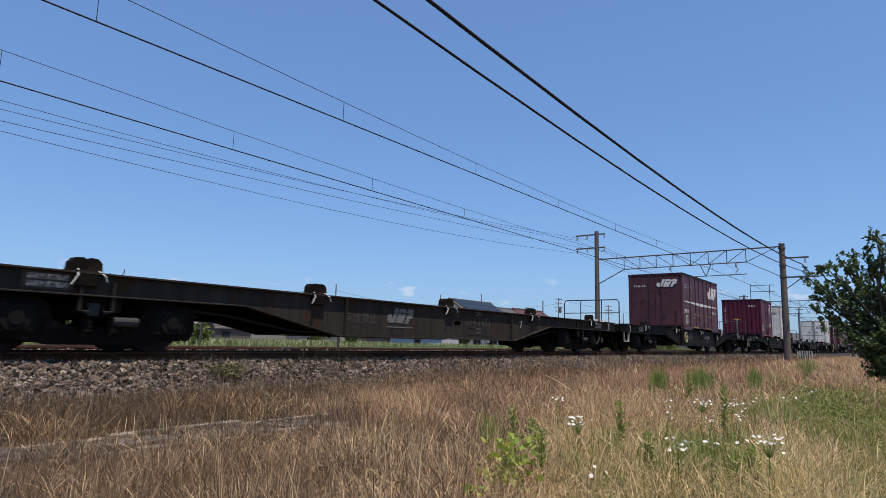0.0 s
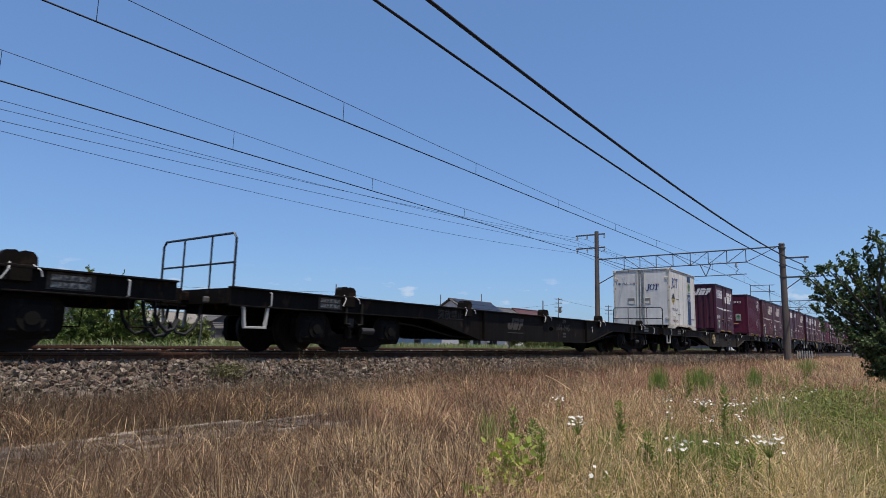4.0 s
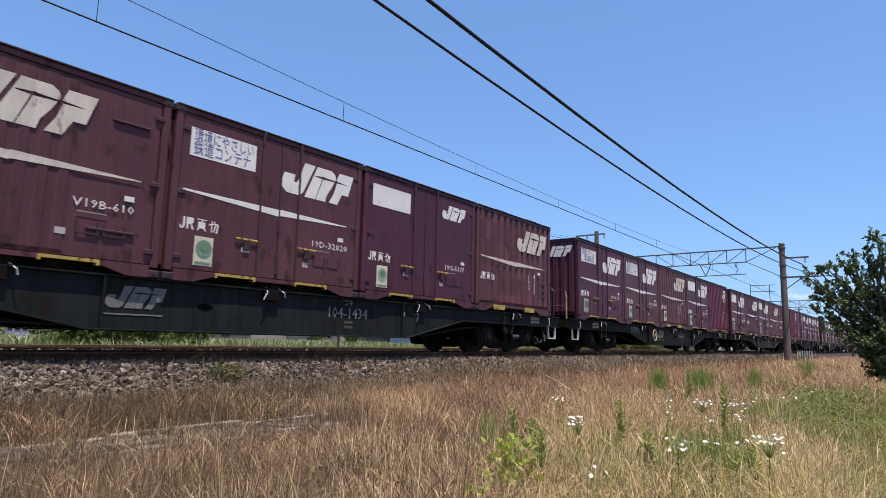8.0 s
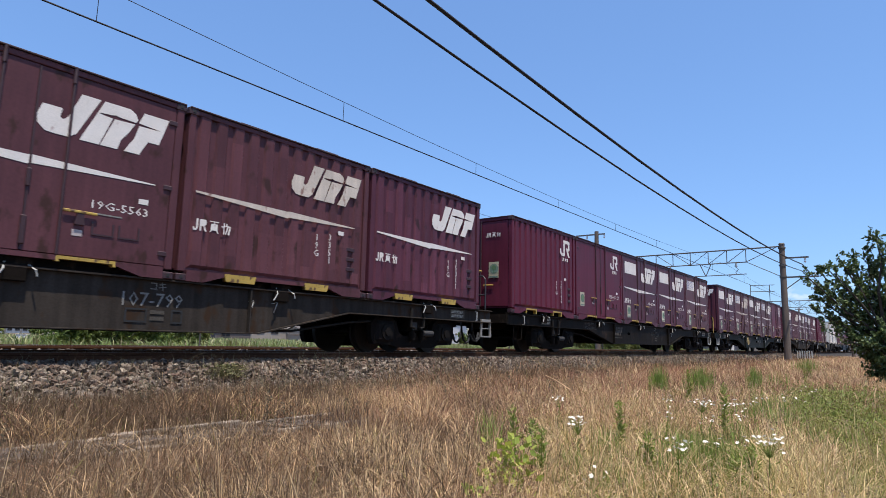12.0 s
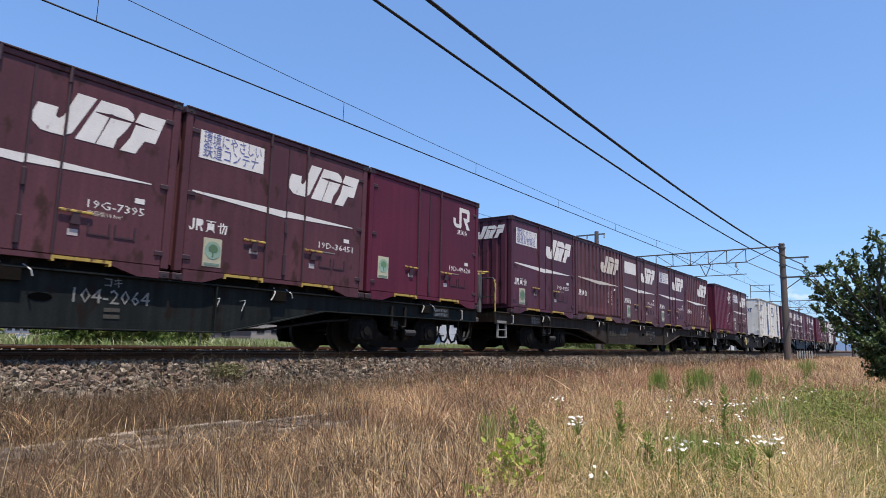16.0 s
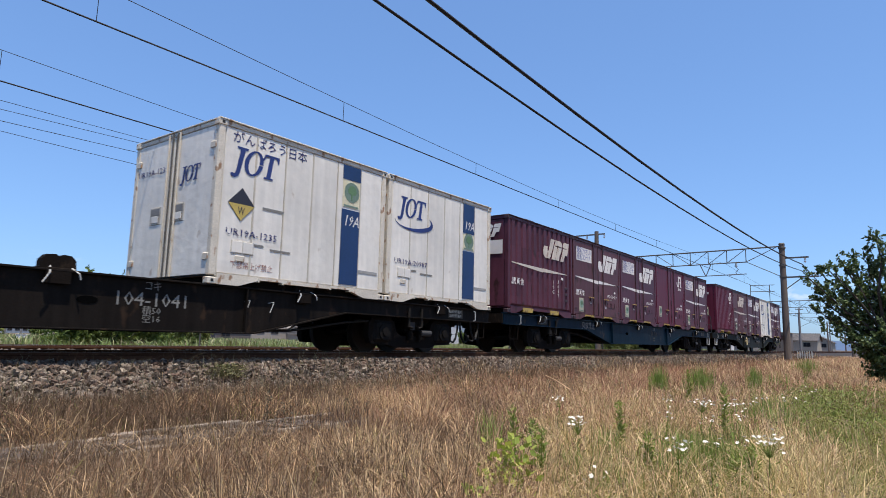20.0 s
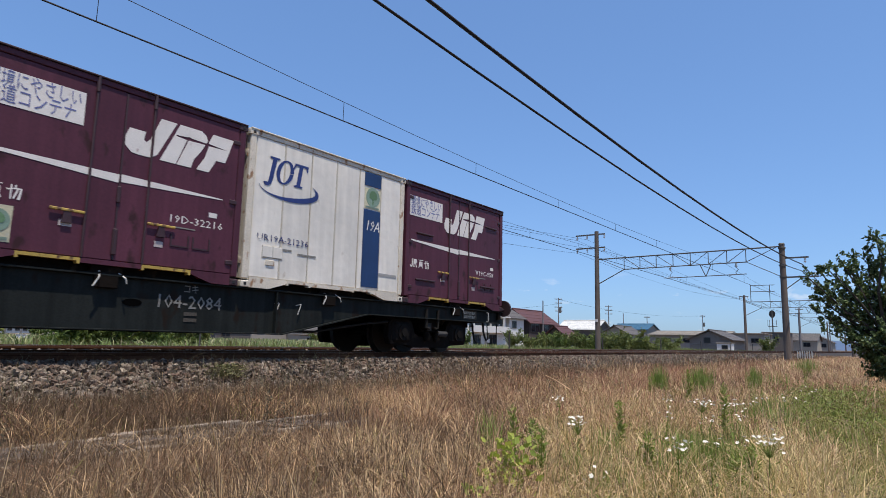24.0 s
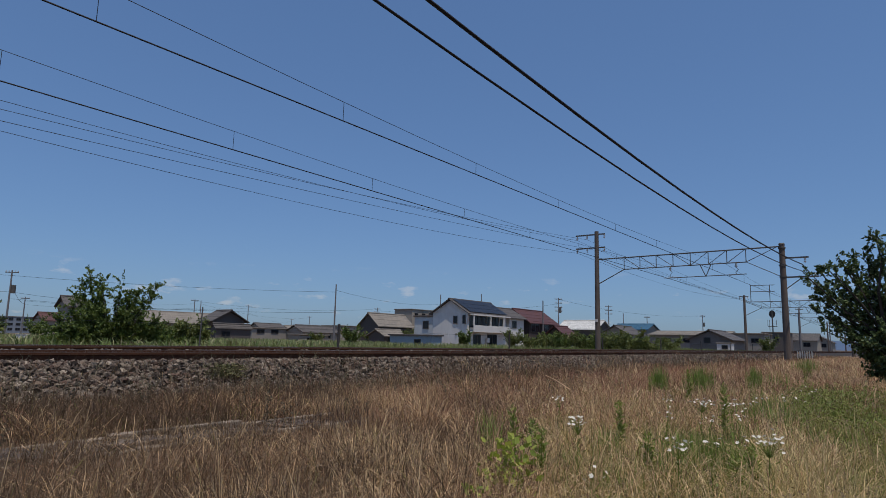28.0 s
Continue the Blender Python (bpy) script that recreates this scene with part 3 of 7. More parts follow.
def freight_container(kind, number, paint, panel):
    """A twelve-foot box: doors or ribs on its side, ribs or doors on its end."""
    h = CW / 2
    ribbed = kind in ("rib", "red_rib")
    red = kind.startswith("red")
    tone = "wine-red" if red else ("brown-maroon" if paint is brown else "purple-maroon")
    c = thing("freight_container", f"{tone} freight container with {'corrugated' if ribbed else 'louvred' if kind.startswith('vent') else 'doored'} sides{', lettered white panel' if panel == SIGN else ', blank white panel' if panel == PLATE else ''}", "container", "containers on the train")
    trim = dark_trim
    pockets = ((0.78, 1.48), (2.25, 2.95)) if not ribbed else ((0.74, 1.30), (2.26, 2.80))
    frame_parts(c, CL, paint, trim, pockets, plate="solid" if ribbed and not red else ribbed)
    piece("body", ribbed, lambda: one_box(0.05, CL - 0.05, -h + 0.045, h - 0.045, 0.122, CH - 0.02), paint, c)
    if ribbed:
        for s in (0, 1):
            piece("corrugated_wall", paint.name, lambda: rib_pads(CL, 0.18, CH - 0.084, 0.285, 0.036), maroon_ribs if paint is maroon else brown_ribs if paint is brown else paint, c, 0 if s == 0 else CL, (-h + 0.046) * (1 if s == 0 else -1), 0, 0, 0, 0 if s == 0 else 180)
        for x in (0.85, 2.40):
            piece("roof_plate", 1, lambda: one_box(0, 0.5, 0, 0.5, 0, 0.03, bevel=0.005), roof_dark, c, x, -h + 0.01, CH + 0.006)
        y = -h + 0.0045
        for z in (0.46, 0.64, 0.82):
            piece("footstep", 1, lambda: one_box(0, 0.22, 0, 0.04, 0, 0.07, bevel=0.008), trim, c, 3.20, -h + 0.006, z)
    elif kind in ("vent", "vent_door"):
        piece("side_panel", 1, lambda: one_box(0.13, CL - 0.13, 0, 0.03, 0.17, CH - 0.09, bevel=0.006), paint, c, 0, -h + 0.022)
        y = -h + 0.0205
        for x, z, w in ((0.35, 1.45, 0.55), (2.95, 1.98, 0.5), (0.35, 0.48, 0.65), (2.75, 0.52, 0.6)):
            piece("louvre", w, lambda w=w: one_box(0, w, -0.03, 0.01, 0, 0.035, bevel=0.008), trim, c, x, y, z)
        if kind == "vent":
            piece("corrugated_wall", 2, lambda: rib_pads(1.5, 0.17, CH - 0.14, 0.25, 0.012, 0.05), paint, c, 1.1, -h + 0.017)
            y = -h + 0.003
    else:
        y = -h + 0.0155
    if not ribbed:
        if kind not in ("vent", "vent_door"):
            for a, b in ((0.12, 1.86), (1.88, 3.60)):
                piece("door", a, lambda a=a, b=b: one_box(a, b, 0, 0.03, 0.17, CH - 0.09, bevel=0.006), paint, c, 0, -h + 0.017)
        if kind != "vent":
            for x in (1.49, 2.25):
                piece("lock_rod", 1, lambda: rod(rod(rod(bmesh.new(), (0, 0, 0.17), (0, 0, CH - 0.07), 0.017), (0, 0, CH - 0.20), (0, 0, CH + 0.01), 0.026), (0, 0, 0.2), (0, 0, 0.34), 0.028), trim, c, x, y - 0.012)
            for x in (1.08, 2.27):
                q = piece("lock_handle", 1, lambda: one_box(0, 0.40, -0.02, 0, 0, 0.035, bevel=0.008), yellow, c, x, y - 0.016, 0.70, label="yellow lock handle")
                piece("handle_bracket", 1, lambda: prism(bmesh.new(), [(0.14, -0.14), (0.26, -0.14), (0.24, 0.03), (0.17, 0.03)], -0.014, 0.012), trim, q)
            piece("door_seam", 1, lambda: one_box(-0.012, 0.012, -0.012, 0.01, 0.18, CH - 0.1), trim, c, 1.87, y + 0.004)
            piece("seam_latch", 1, lambda: one_box(-0.03, 0.03, -0.03, 0.01, 0, 0.34, bevel=0.01), trim, c, 1.87, y, 0.24)
            piece("seam_latch", 2, lambda: one_box(-0.025, 0.025, -0.025, 0.01, 0, 0.22, bevel=0.01), trim, c, 1.87, y, 0.92)
        for x in (0.10, 3.50):
            for z in (0.30, 1.22, 2.15):
                piece("hinge", 1, lambda: one_box(0, 0.13, -0.016, 0.01, 0, 0.07, bevel=0.01), trim, c, x, y, z)
        # the far side: plain doors
        piece("door", "far", lambda: one_box(0.12, 3.60, -0.012, 0.012, 0.17, CH - 0.09), paint, c, 0, h - 0.03)
    # the ends
    end_doors = ribbed
    for s in (0, 1):
        x, rz = (0.046, -90) if s == 0 else (CL - 0.046, 90)
        if end_doors and s == 0:
            for k, (a, b) in enumerate(((0.12, 1.215), (1.235, 2.33))):
                d = piece("end_door", k, lambda a=a, b=b: one_box(a, b, -0.035, 0, 0.17, CH - 0.10, bevel=0.006), paint, c, x, h, 0, 0, 0, rz)
            for v in (0.95, 1.50):
                piece("lock_rod", 2, lambda: rod(bmesh.new(), (0, 0, 0.17), (0, 0, CH - 0.07), 0.016), trim, c, -0.006, h - v)
            for v in (0.55, 1.60):
                piece("lock_handle", 2, lambda: one_box(-0.02, 0, 0, 0.32, 0, 0.035, bevel=0.008), yellow, c, -0.004, h - v - 0.3, 0.70)
        else:
            piece("end_wall", 1, lambda: rib_pads(CW, 0.18, CH - 0.084, 0.27, 0.036), paint, c, x, h if s == 0 else -h, 0, 0, 0, rz)
    # marks on the front end
    e = -0.001 if ribbed else 0.0045
    if red:
        put(piece("company_name", .6, lambda: name_bars(0.72), white_paint, c), e, h - 1.65, 1.98, 0, 0, -90)
        if ribbed:
            q = sticker(c, 0, 0, 0)
            put(q, e, h - 1.75, 0.90, 0, 0, -90)
    else:
        put(piece("company_emblem", .5, lambda: company_mark(0.52), white_paint, c), e, h - 1.30, 1.95, 0, 0, -90)
        if ribbed:
            put(piece("panel", 2, lambda: poly([(0, 0), (0.95, 0), (0.95, 0.36), (0, 0.36)]), white_paint, c), e, h - 1.33, 1.50, 0, 0, -90)
    put(write(number, 0.115, 0, 0, 0, white_paint, c, column=not ribbed, **({} if not ribbed else dict(width=0.8))), e, h - (0.22 if not ribbed else 0.15), 1.95, 0, 0, -90)
    number_and_marks(c, kind, number, panel, y)
    return c


def reefer_container(number, style):
    """A white insulated box with smooth panelled sides, a blue band and end doors."""
    h = CW / 2
    c = thing("insulated_container", f"dented white container with blue band and {'dark diamond mark' if style == 'diamond' else 'blue swoosh emblem'}", "container", "containers on the train")
    frame_parts(c, CL, white_rust, white_rust, ((0.85, 1.35), (2.35, 2.85)))
    piece("body", "w", lambda: one_box(0.04, CL - 0.04, -h + 0.030, h - 0.030, 0.122, CH - 0.02), white_body, c)
    n = 6
    for i in range(n):
        a = 0.11 + i * (CL - 0.22) / n
        piece("side_panel", i, lambda a=a: one_box(a + 0.012, a + (CL - 0.22) / n - 0.012, 0, 0.03, 0.17, CH - 0.09, bevel=0.008), white_body, c, 0, -h + 0.012)
        if i:
            wide = 0.014 if i % 2 else 0.006
            piece("panel_seam", wide, lambda wide=wide: one_box(-wide, wide, 0, 0.03, 0.17, CH - 0.09, bevel=0.004), mat("tan_panel_seam", (0.47, 0.42, 0.34), rough=0.6, stain=((0.30, 0.22, 0.14), 6.0)), c, a, -h + 0.006)
    y = -h + 0.0085
    piece("side_panel", "far", lambda: one_box(0.12, CL - 0.12, -0.012, 0.012, 0.17, CH - 0.09), white_body, c, 0, h - 0.025)
    low = style != "swoosh"
    for z0, z1 in ((2.14 if low else 1.72, 2.40), (0.21, 1.68 if style == "low" else 1.58 if low else 1.30)):
        piece("band", (z0, z1), lambda z0=z0, z1=z1: poly([(0, z0), (0.45, z0), (0.45, z1), (0, z1)], t=0.008), blue_paint, c, 2.56, y, label="deep blue painted band")
    big = style == "diamond"
    sticker(c, 2.57, y, 1.70 if style == "low" else 1.62 if big else 1.33, 0.43, 0.40 if style == "low" else 0.50 if big else 0.36)
    write("19A", 0.20, 2.60, y - 0.010, 1.28 if low else 1.80, white_paint, c, shear=0.25, width=0.40)
    write(number, 0.105, 0.22, y - 0.004, 0.76, navy, c, width=0.095 * len(number))
    piece("company_emblem", "jo", lambda: lessor_mark(0.84), emblem_blue, c, 0.23 if big else 0.28, y, 1.74)
    if number == "UR19A-218":
        piece("arrow", 1, lambda: poly([(0, 0.04), (0.16, 0.04), (0.12, -0.06), (0.19, -0.06), (0.32, 0.07), (0.19, 0.20), (0.12, 0.20), (0.16, 0.10), (0, 0.10)]), dull_emblem, c, 2.62, y - 0.010, 0.98)
    if big:
        if number == "UR19A-1235":
            write("がんばろう日本", 0.145, 0.24, y, 2.21, navy, c, width=1.46)
        piece("diamond", 1, lambda: poly([(-0.24, 0), (0, -0.26), (0.24, 0), (0, 0.26)]), black_letter, c, 0.47, y, 1.25)
        piece("diamond_foot", 1, lambda: poly([(-0.235, 0), (0, -0.255), (0.235, 0)], t=0.004), mat("diamond_yellow", (0.45, 0.33, 0.08), rough=0.6), c, 0.47, y - 0.003, 1.25)
        write("W", 0.12, 0.41, y - 0.009, 1.09, black_letter, c, width=0.12)
        write("下部吊上げ禁止", 0.085, 0.34, y, 0.27, mat("faded_red_lettering", (0.30, 0.16, 0.13), rough=0.7), c, width=0.78)
        piece("caption_bar", "d", lambda: poly([(0, 0), (0.42, 0), (0.42, 0.04), (0, 0.04)]), grey_letter, c, 0.86, y, 1.24)
    else:
        piece("swoosh", 1, lambda: swoosh(0.84), emblem_blue, c, 0.23, y, 1.70)
    piece("caption_bar", "u", lambda: poly([(0, 0), (0.62, 0), (0.62, 0.055), (0, 0.055)]), mat("faded_grey_caption", (0.30, 0.29, 0.27), rough=0.7), c, 2.92, y, 0.45)
    for x, z, w in ((0.62, 0.64, 0.30), (1.05, 0.60, 0.40)):
        piece("caption_bar", w, lambda w=w: poly([(0, 0), (w, 0), (w, 0.032), (0, 0.032)]), grey_letter, c, x, y, z)
    holder = piece("placard_holder", 1, lambda: one_box(0, 0.40, -0.006, 0.01, 0, 0.20, bevel=0.004), mat("tan_panel_seam", (0.47, 0.42, 0.34)), c, 0.34, y, 0.49)
    for x in (0.012, 0.206):
        piece("placard", 1, lambda: one_box(0, 0.182, -0.010, 0, 0.012, 0.188, bevel=0.004), white_body, holder, x)
    piece("wall_port", 1, lambda: one_box(0, 0.17, -0.012, 0.01, 0, 0.09, bevel=0.01), white_rust, c, 0.42, y, 0.37)
    piece("door_gasket", 1, lambda: one_box(0.082, 2.368, -0.014, 0, 0.122, CH - 0.072), rubber, c, 0.046, h, 0, 0, 0, -90)
    for k, (a, b) in enumerate(((0.10, 1.215), (1.235, 2.35))):
        d = piece("end_door", ("w", k), lambda a=a, b=b: one_box(a, b, -0.035, 0, 0.14, CH - 0.09, bevel=0.008), white_body, c, 0.046, h, 0, 0, 0, -90)
        piece("recess_plate", 1, lambda: one_box(0, 0.34, -0.006, 0.01, 0, 0.30, bevel=0.01), mat("tan_panel_seam", (0.47, 0.42, 0.34)), d, 0.62 if k == 0 else 1.30, -0.036, 1.0)
        piece("recess_slot", 1, lambda: one_box(0.04, 0.30, -0.006, 0.004, 0.16, 0.27), mat("grey_recess", (0.19, 0.175, 0.155), rough=0.6), d, 0.62 if k == 0 else 1.30, -0.041, 1.0)
        piece("recess_cover", 1, lambda: one_box(0.07, 0.27, -0.008, 0.004, 0.04, 0.15, bevel=0.004), white_body, d, 0.62 if k == 0 else 1.30, -0.041, 1.0)
        for z in (0.35, 2.05):
            piece("hinge", "w", lambda: one_box(0, 0.16, -0.02, 0.005, 0, 0.11, bevel=0.012), white_rust, d, 0.04 if k == 0 else 2.24, -0.035, z)
    for v in (1.06, 1.17, 1.30, 1.38):
        piece("lock_rod", "w", lambda: rod(bmesh.new(), (0, 0, 0.14), (0, 0, CH - 0.03), 0.015), steel_grey if v in (1.17, 1.30) else white_rust, c, -0.008, h - v)
    put(write(number, 0.10, 0, 0, 0, navy, c, width=0.095 * len(number)), 0.003, h - 0.12, 1.86 if big else 1.98, 0, 0, -90)
    put(piece("company_emblem", "jo2", lambda: lessor_mark(0.52), emblem_blue, c), 0.003, h - (1.45 if big else 0.22), 1.62 if big else 1.56, 0, 0, -90)
    if not big:
        hatch = piece("vent_hatch", 1, lambda: one_box(0, 0.50, -0.012, 0, 0, 0.40, bevel=0.01), white_rust, c, 0.011, h - 1.66, 1.86, 0, 0, -90)
        piece("hatch_slot", 1, lambda: one_box(0.04, 0.46, -0.005, 0.004, 0.04, 0.12), mat("grey_recess", (0.19, 0.175, 0.155), rough=0.6), hatch, 0, -0.012)
        put(piece("swoosh", 2, lambda: swoosh(0.55), emblem_blue, c), 0.003, h - 0.18, 1.56, 0, 0, -90)
    return c


def long_container(number):
    """A twenty-foot box with side doors."""
    L, h = 6.05, CW / 2
    c = thing("long_freight_container", "brown-maroon twenty-foot freight container with side doors and a white stripe", "container", "containers on the train")
    frame_parts(c, L, brown, dark_trim, ((1.55, 2.35), (3.75, 4.55)))
    piece("body", "l", lambda: one_box(0.05, L - 0.05, -h + 0.045, h - 0.045, 0.122, CH - 0.02), brown, c)
    for i in range(4):
        a = 0.12 + i * (L - 0.24) / 4
        piece("door", ("l", i), lambda a=a: one_box(a + 0.006, a + (L - 0.24) / 4 - 0.006, 0, 0.03, 0.17, CH - 0.09, bevel=0.006), brown, c, 0, -h + 0.017)
    y = -h + 0.0155
    for x in (1.1, 2.0, 2.6, 3.4, 4.1, 4.8):
        piece("lock_rod", 1, lambda: rod(rod(bmesh.new(), (0, 0, 0.17), (0, 0, CH - 0.07), 0.017), (0, 0, CH - 0.20), (0, 0, CH + 0.01), 0.026), dark_trim, c, x, y - 0.012)
    for x in (1.55, 2.15, 3.7, 4.35):
        piece("lock_handle", 1, lambda: one_box(0, 0.40, -0.02, 0, 0, 0.035, bevel=0.008), yellow, c, x, y - 0.016, 0.70)
    piece("company_emblem", 1, lambda: company_mark(1.0), white_paint, c, L - 1.85, y, 1.62)
    piece("stripe", "l", lambda: poly([(0, 0.025), (2.9, -0.065), (L - 0.4, 0.0), (L - 0.4, 0.032), (2.9, 0.065), (0, 0.060)]), white_paint, c, 0.2, y, 1.22)
    piece("company_name", 1, lambda: name_bars(1.0), white_paint, c, 0.22, y, 0.74)
    write(number, 0.13, L - 1.15, y, 0.87, white_paint, c, width=0.72)
    sticker(c, 0.46, y, 0.24)
    for x, z, wd in ((0.22, 1.98, 0.45), (0.22, 1.86, 0.55), (0.85, 1.90, 0.55)):
        piece("caption_bar", ("l", wd), lambda wd=wd: poly([(0, 0), (wd, 0), (wd, 0.06), (0, 0.06)]), grey_letter, c, x, y, z)
    for x in (1.62, 3.78):
        piece("small_label", 0.13, lambda: poly([(0, 0), (0.13, 0), (0.13, 0.08), (0, 0.08)]), mat("faded_label", (0.42, 0.36, 0.34), rough=0.7), c, x, y, 0.52)
    for k, (a, b) in enumerate(((0.12, 1.215), (1.235, 2.33))):
        piece("end_door", k, lambda a=a, b=b: one_box(a, b, -0.035, 0, 0.17, CH - 0.10, bevel=0.006), brown, c, 0.046, h, 0, 0, 0, -90)
    piece("end_wall", 1, lambda: rib_pads(CW, 0.18, CH - 0.084, 0.27, 0.036), brown, c, L - 0.046, -h, 0, 0, 0, 90)
    for v in (0.95, 1.50):
        piece("lock_rod", 2, lambda: rod(bmesh.new(), (0, 0, 0.17), (0, 0, CH - 0.07), 0.016), dark_trim, c, -0.006, h - v)
    put(piece("company_emblem", .5, lambda: company_mark(0.58), white_paint, c), -0.001, h - 1.30, 1.90, 0, 0, -90)
    put(write(number, 0.10, 0, 0, 0, white_paint, c, width=0.55), -0.001, h - 0.25, 1.92, 0, 0, -90)
    return c


# ---- flat wagons ----
def beam_outline():
    """One side beam, deep between the bogies, shallow over them."""
    a, b, e = 2.95, 5.0, 9.80
    return [(-e, 0.72), (-b, 0.72), (-a - 0.1, 0.31), (a + 0.1, 0.31), (b, 0.72), (e, 0.72), (e, 0.97), (-e, 0.97)]


def wheelset():
    bm = bmesh.new()
    for s in (-1, 1):
        y = s * 0.56
        rod(bm, (0, y - 0.055, 0), (0, y + 0.055, 0), 0.405, 28)
        rod(bm, (0, y - s * 0.075, 0), (0, y - s * 0.05, 0), 0.435, 28)
        rod(bm, (0, y + s * 0.04, 0), (0, y + s * 0.075, 0), 0.30, 20, 0.10)
    rod(bm, (0, -0.95, 0), (0, 0.95, 0), 0.075, 12)
    return bm


def bogie_frame():
    """Two cast side frames, broad over the axle ends and dropping between them, with a bolster across."""
    bm = bmesh.new()
    for s in (-1, 1):
        y0, y1 = sorted((s * 0.90, s * 1.03))
        prism(bm, [(-1.33, 0.30), (-1.26, 0.17), (-0.74, 0.15), (-0.56, 0.10), (0.56, 0.10), (0.74, 0.15), (1.26, 0.17), (1.33, 0.30), (1.33, 0.56), (1.24, 0.67), (0.72, 0.69), (0.60, 0.60), (0.52, 0.40), (0.38, 0.33), (-0.38, 0.33), (-0.52, 0.40), (-0.60, 0.60), (-0.72, 0.69), (-1.24, 0.67), (-1.33, 0.56)], y0, y1)
        box(bm, -0.26, 0.26, s * 0.98 - 0.1, s * 0.98 + 0.1, 0.50, 0.72, 0.02)
    box(bm, -0.22, 0.22, -1.0, 1.0, 0.42, 0.68, 0.02)
    return bm


cast_grey = mat("sooty_grey_bogie_casting", (0.0125, 0.0105, 0.009), rough=0.85, bump=0.3, stain=((0.024, 0.018, 0.014), 6.0), stain_at=0.55, spec=0.08)


def bogie(parent, x):
    b = piece("bogie", 1, bogie_frame, bogie_black, parent, x, 0, 0)
    for dx in (-0.95, 0.95):
        w = piece("wheelset", 1, wheelset, wheel_steel, b, dx, 0, 0.405, label="brown steel wheelset")
        WHEELSETS.append((w, dx))
        for s in (-1, 1):
            piece("axle_box", 1, lambda: rod(rod(one_box(-0.27, 0.27, -0.07, 0.07, 0.20, 0.62, bevel=0.06), (0, -0.10, 0.405), (0, 0.10, 0.405), 0.16, 18), (0, -0.125, 0.405), (0, 0.125, 0.405), 0.085, 14), cast_grey, b, dx, s * 1.02)
    for s in (-1, 1):
        for dx in (-0.16, 0.16):
            piece("coil_spring", 1, lambda: rod(rod(rod(rod(bmesh.new(), (0, 0, 0.26), (0, 0, 0.30), 0.075, 10), (0, 0, 0.31), (0, 0, 0.35), 0.075, 10), (0, 0, 0.36), (0, 0, 0.40), 0.075, 10), (0, 0, 0.25), (0, 0, 0.44), 0.055, 10), bogie_black, b, dx, s * 1.07)
        piece("brake_cylinder", 1, lambda: rod(bmesh.new(), (-0.16, 0, 0), (0.16, 0, 0), 0.065, 12), mat("dull_grey_casting", (0.032, 0.029, 0.026), rough=0.8), b, 0.30, s * 1.10, 0.40, label="dull brake cylinder")
        piece("side_bracket", 1, lambda: pipe(bmesh.new(), [(-0.20, 0, 0.90), (-0.20, 0, 0.52), (-0.09, 0, 0.50)], 0.030, 6), mat("grey_bracket_steel", (0.022, 0.019, 0.016), rough=0.85, spec=0.1), b, -0.10, s * 1.16)
        piece("side_bracket", 2, lambda: pipe(bmesh.new(), [(0.20, 0, 0.90), (0.20, 0, 0.52), (0.09, 0, 0.50)], 0.030, 6), mat("grey_bracket_steel", (0.022, 0.019, 0.016), rough=0.85, spec=0.1), b, -0.10, s * 1.16)
        piece("name_plate", 1, lambda: one_box(-0.07, 0.07, -0.01, 0.01, 0.46, 0.62, bevel=0.004), mat("dull_grey_casting", (0.10, 0.095, 0.09)), b, -0.10, s * 1.085)
        piece("brake_lever", 1, lambda: one_box(-0.02, 0.02, -0.02, 0.02, -0.18, 0.05), bogie_black, b, 0.12, s * 1.10, 0.40)
    return b


def flat_step():
    """A step of flat bars: a top plate, two hangers leaning outwards and two rungs."""
    bm = box(bmesh.new(), -0.20, 0.20, -0.02, 0.02, 0.70, 0.78, 0.004)
    for g in (-1, 1):
        prism(bm, [(g * 0.165, 0.70), (g * 0.20, 0.70), (g * 0.215, 0.37), (g * 0.18, 0.37)], -0.022, 0.022)
    box(bm, -0.20, 0.20, -0.026, 0.026, 0.362, 0.392)
    box(bm, -0.18, 0.18, -0.012, 0.012, 0.555, 0.575)
    return bm


def bent_step():
    """A stirrup of flat bar: two hangers drawing together and one rung."""
    bm = box(bmesh.new(), -0.195, 0.195, -0.028, 0.028, 0.372, 0.408, 0.006)
    for g in (-1, 1):
        prism(bm, [(g * 0.205, 0.72), (g * 0.245, 0.72), (g * 0.205, 0.372), (g * 0.165, 0.372)], -0.024, 0.024)
    return bm


def container_lock():
    """A two-lobed casting on the deck with its bracket hanging down the side of the beam."""
    lobes = [(-0.32, 0.0), (-0.21, 0.04), (-0.20, 0.13), (-0.15, 0.185), (-0.05, 0.195), (-0.01, 0.165), (0.04, 0.195), (0.13, 0.185), (0.18, 0.13), (0.19, 0.02), (0.26, 0.0)]
    return box(prism(bmesh.new(), lobes, -0.07, 0.07), -0.16, 0.13, -0.118, -0.07, -0.17, 0.03, 0.012)


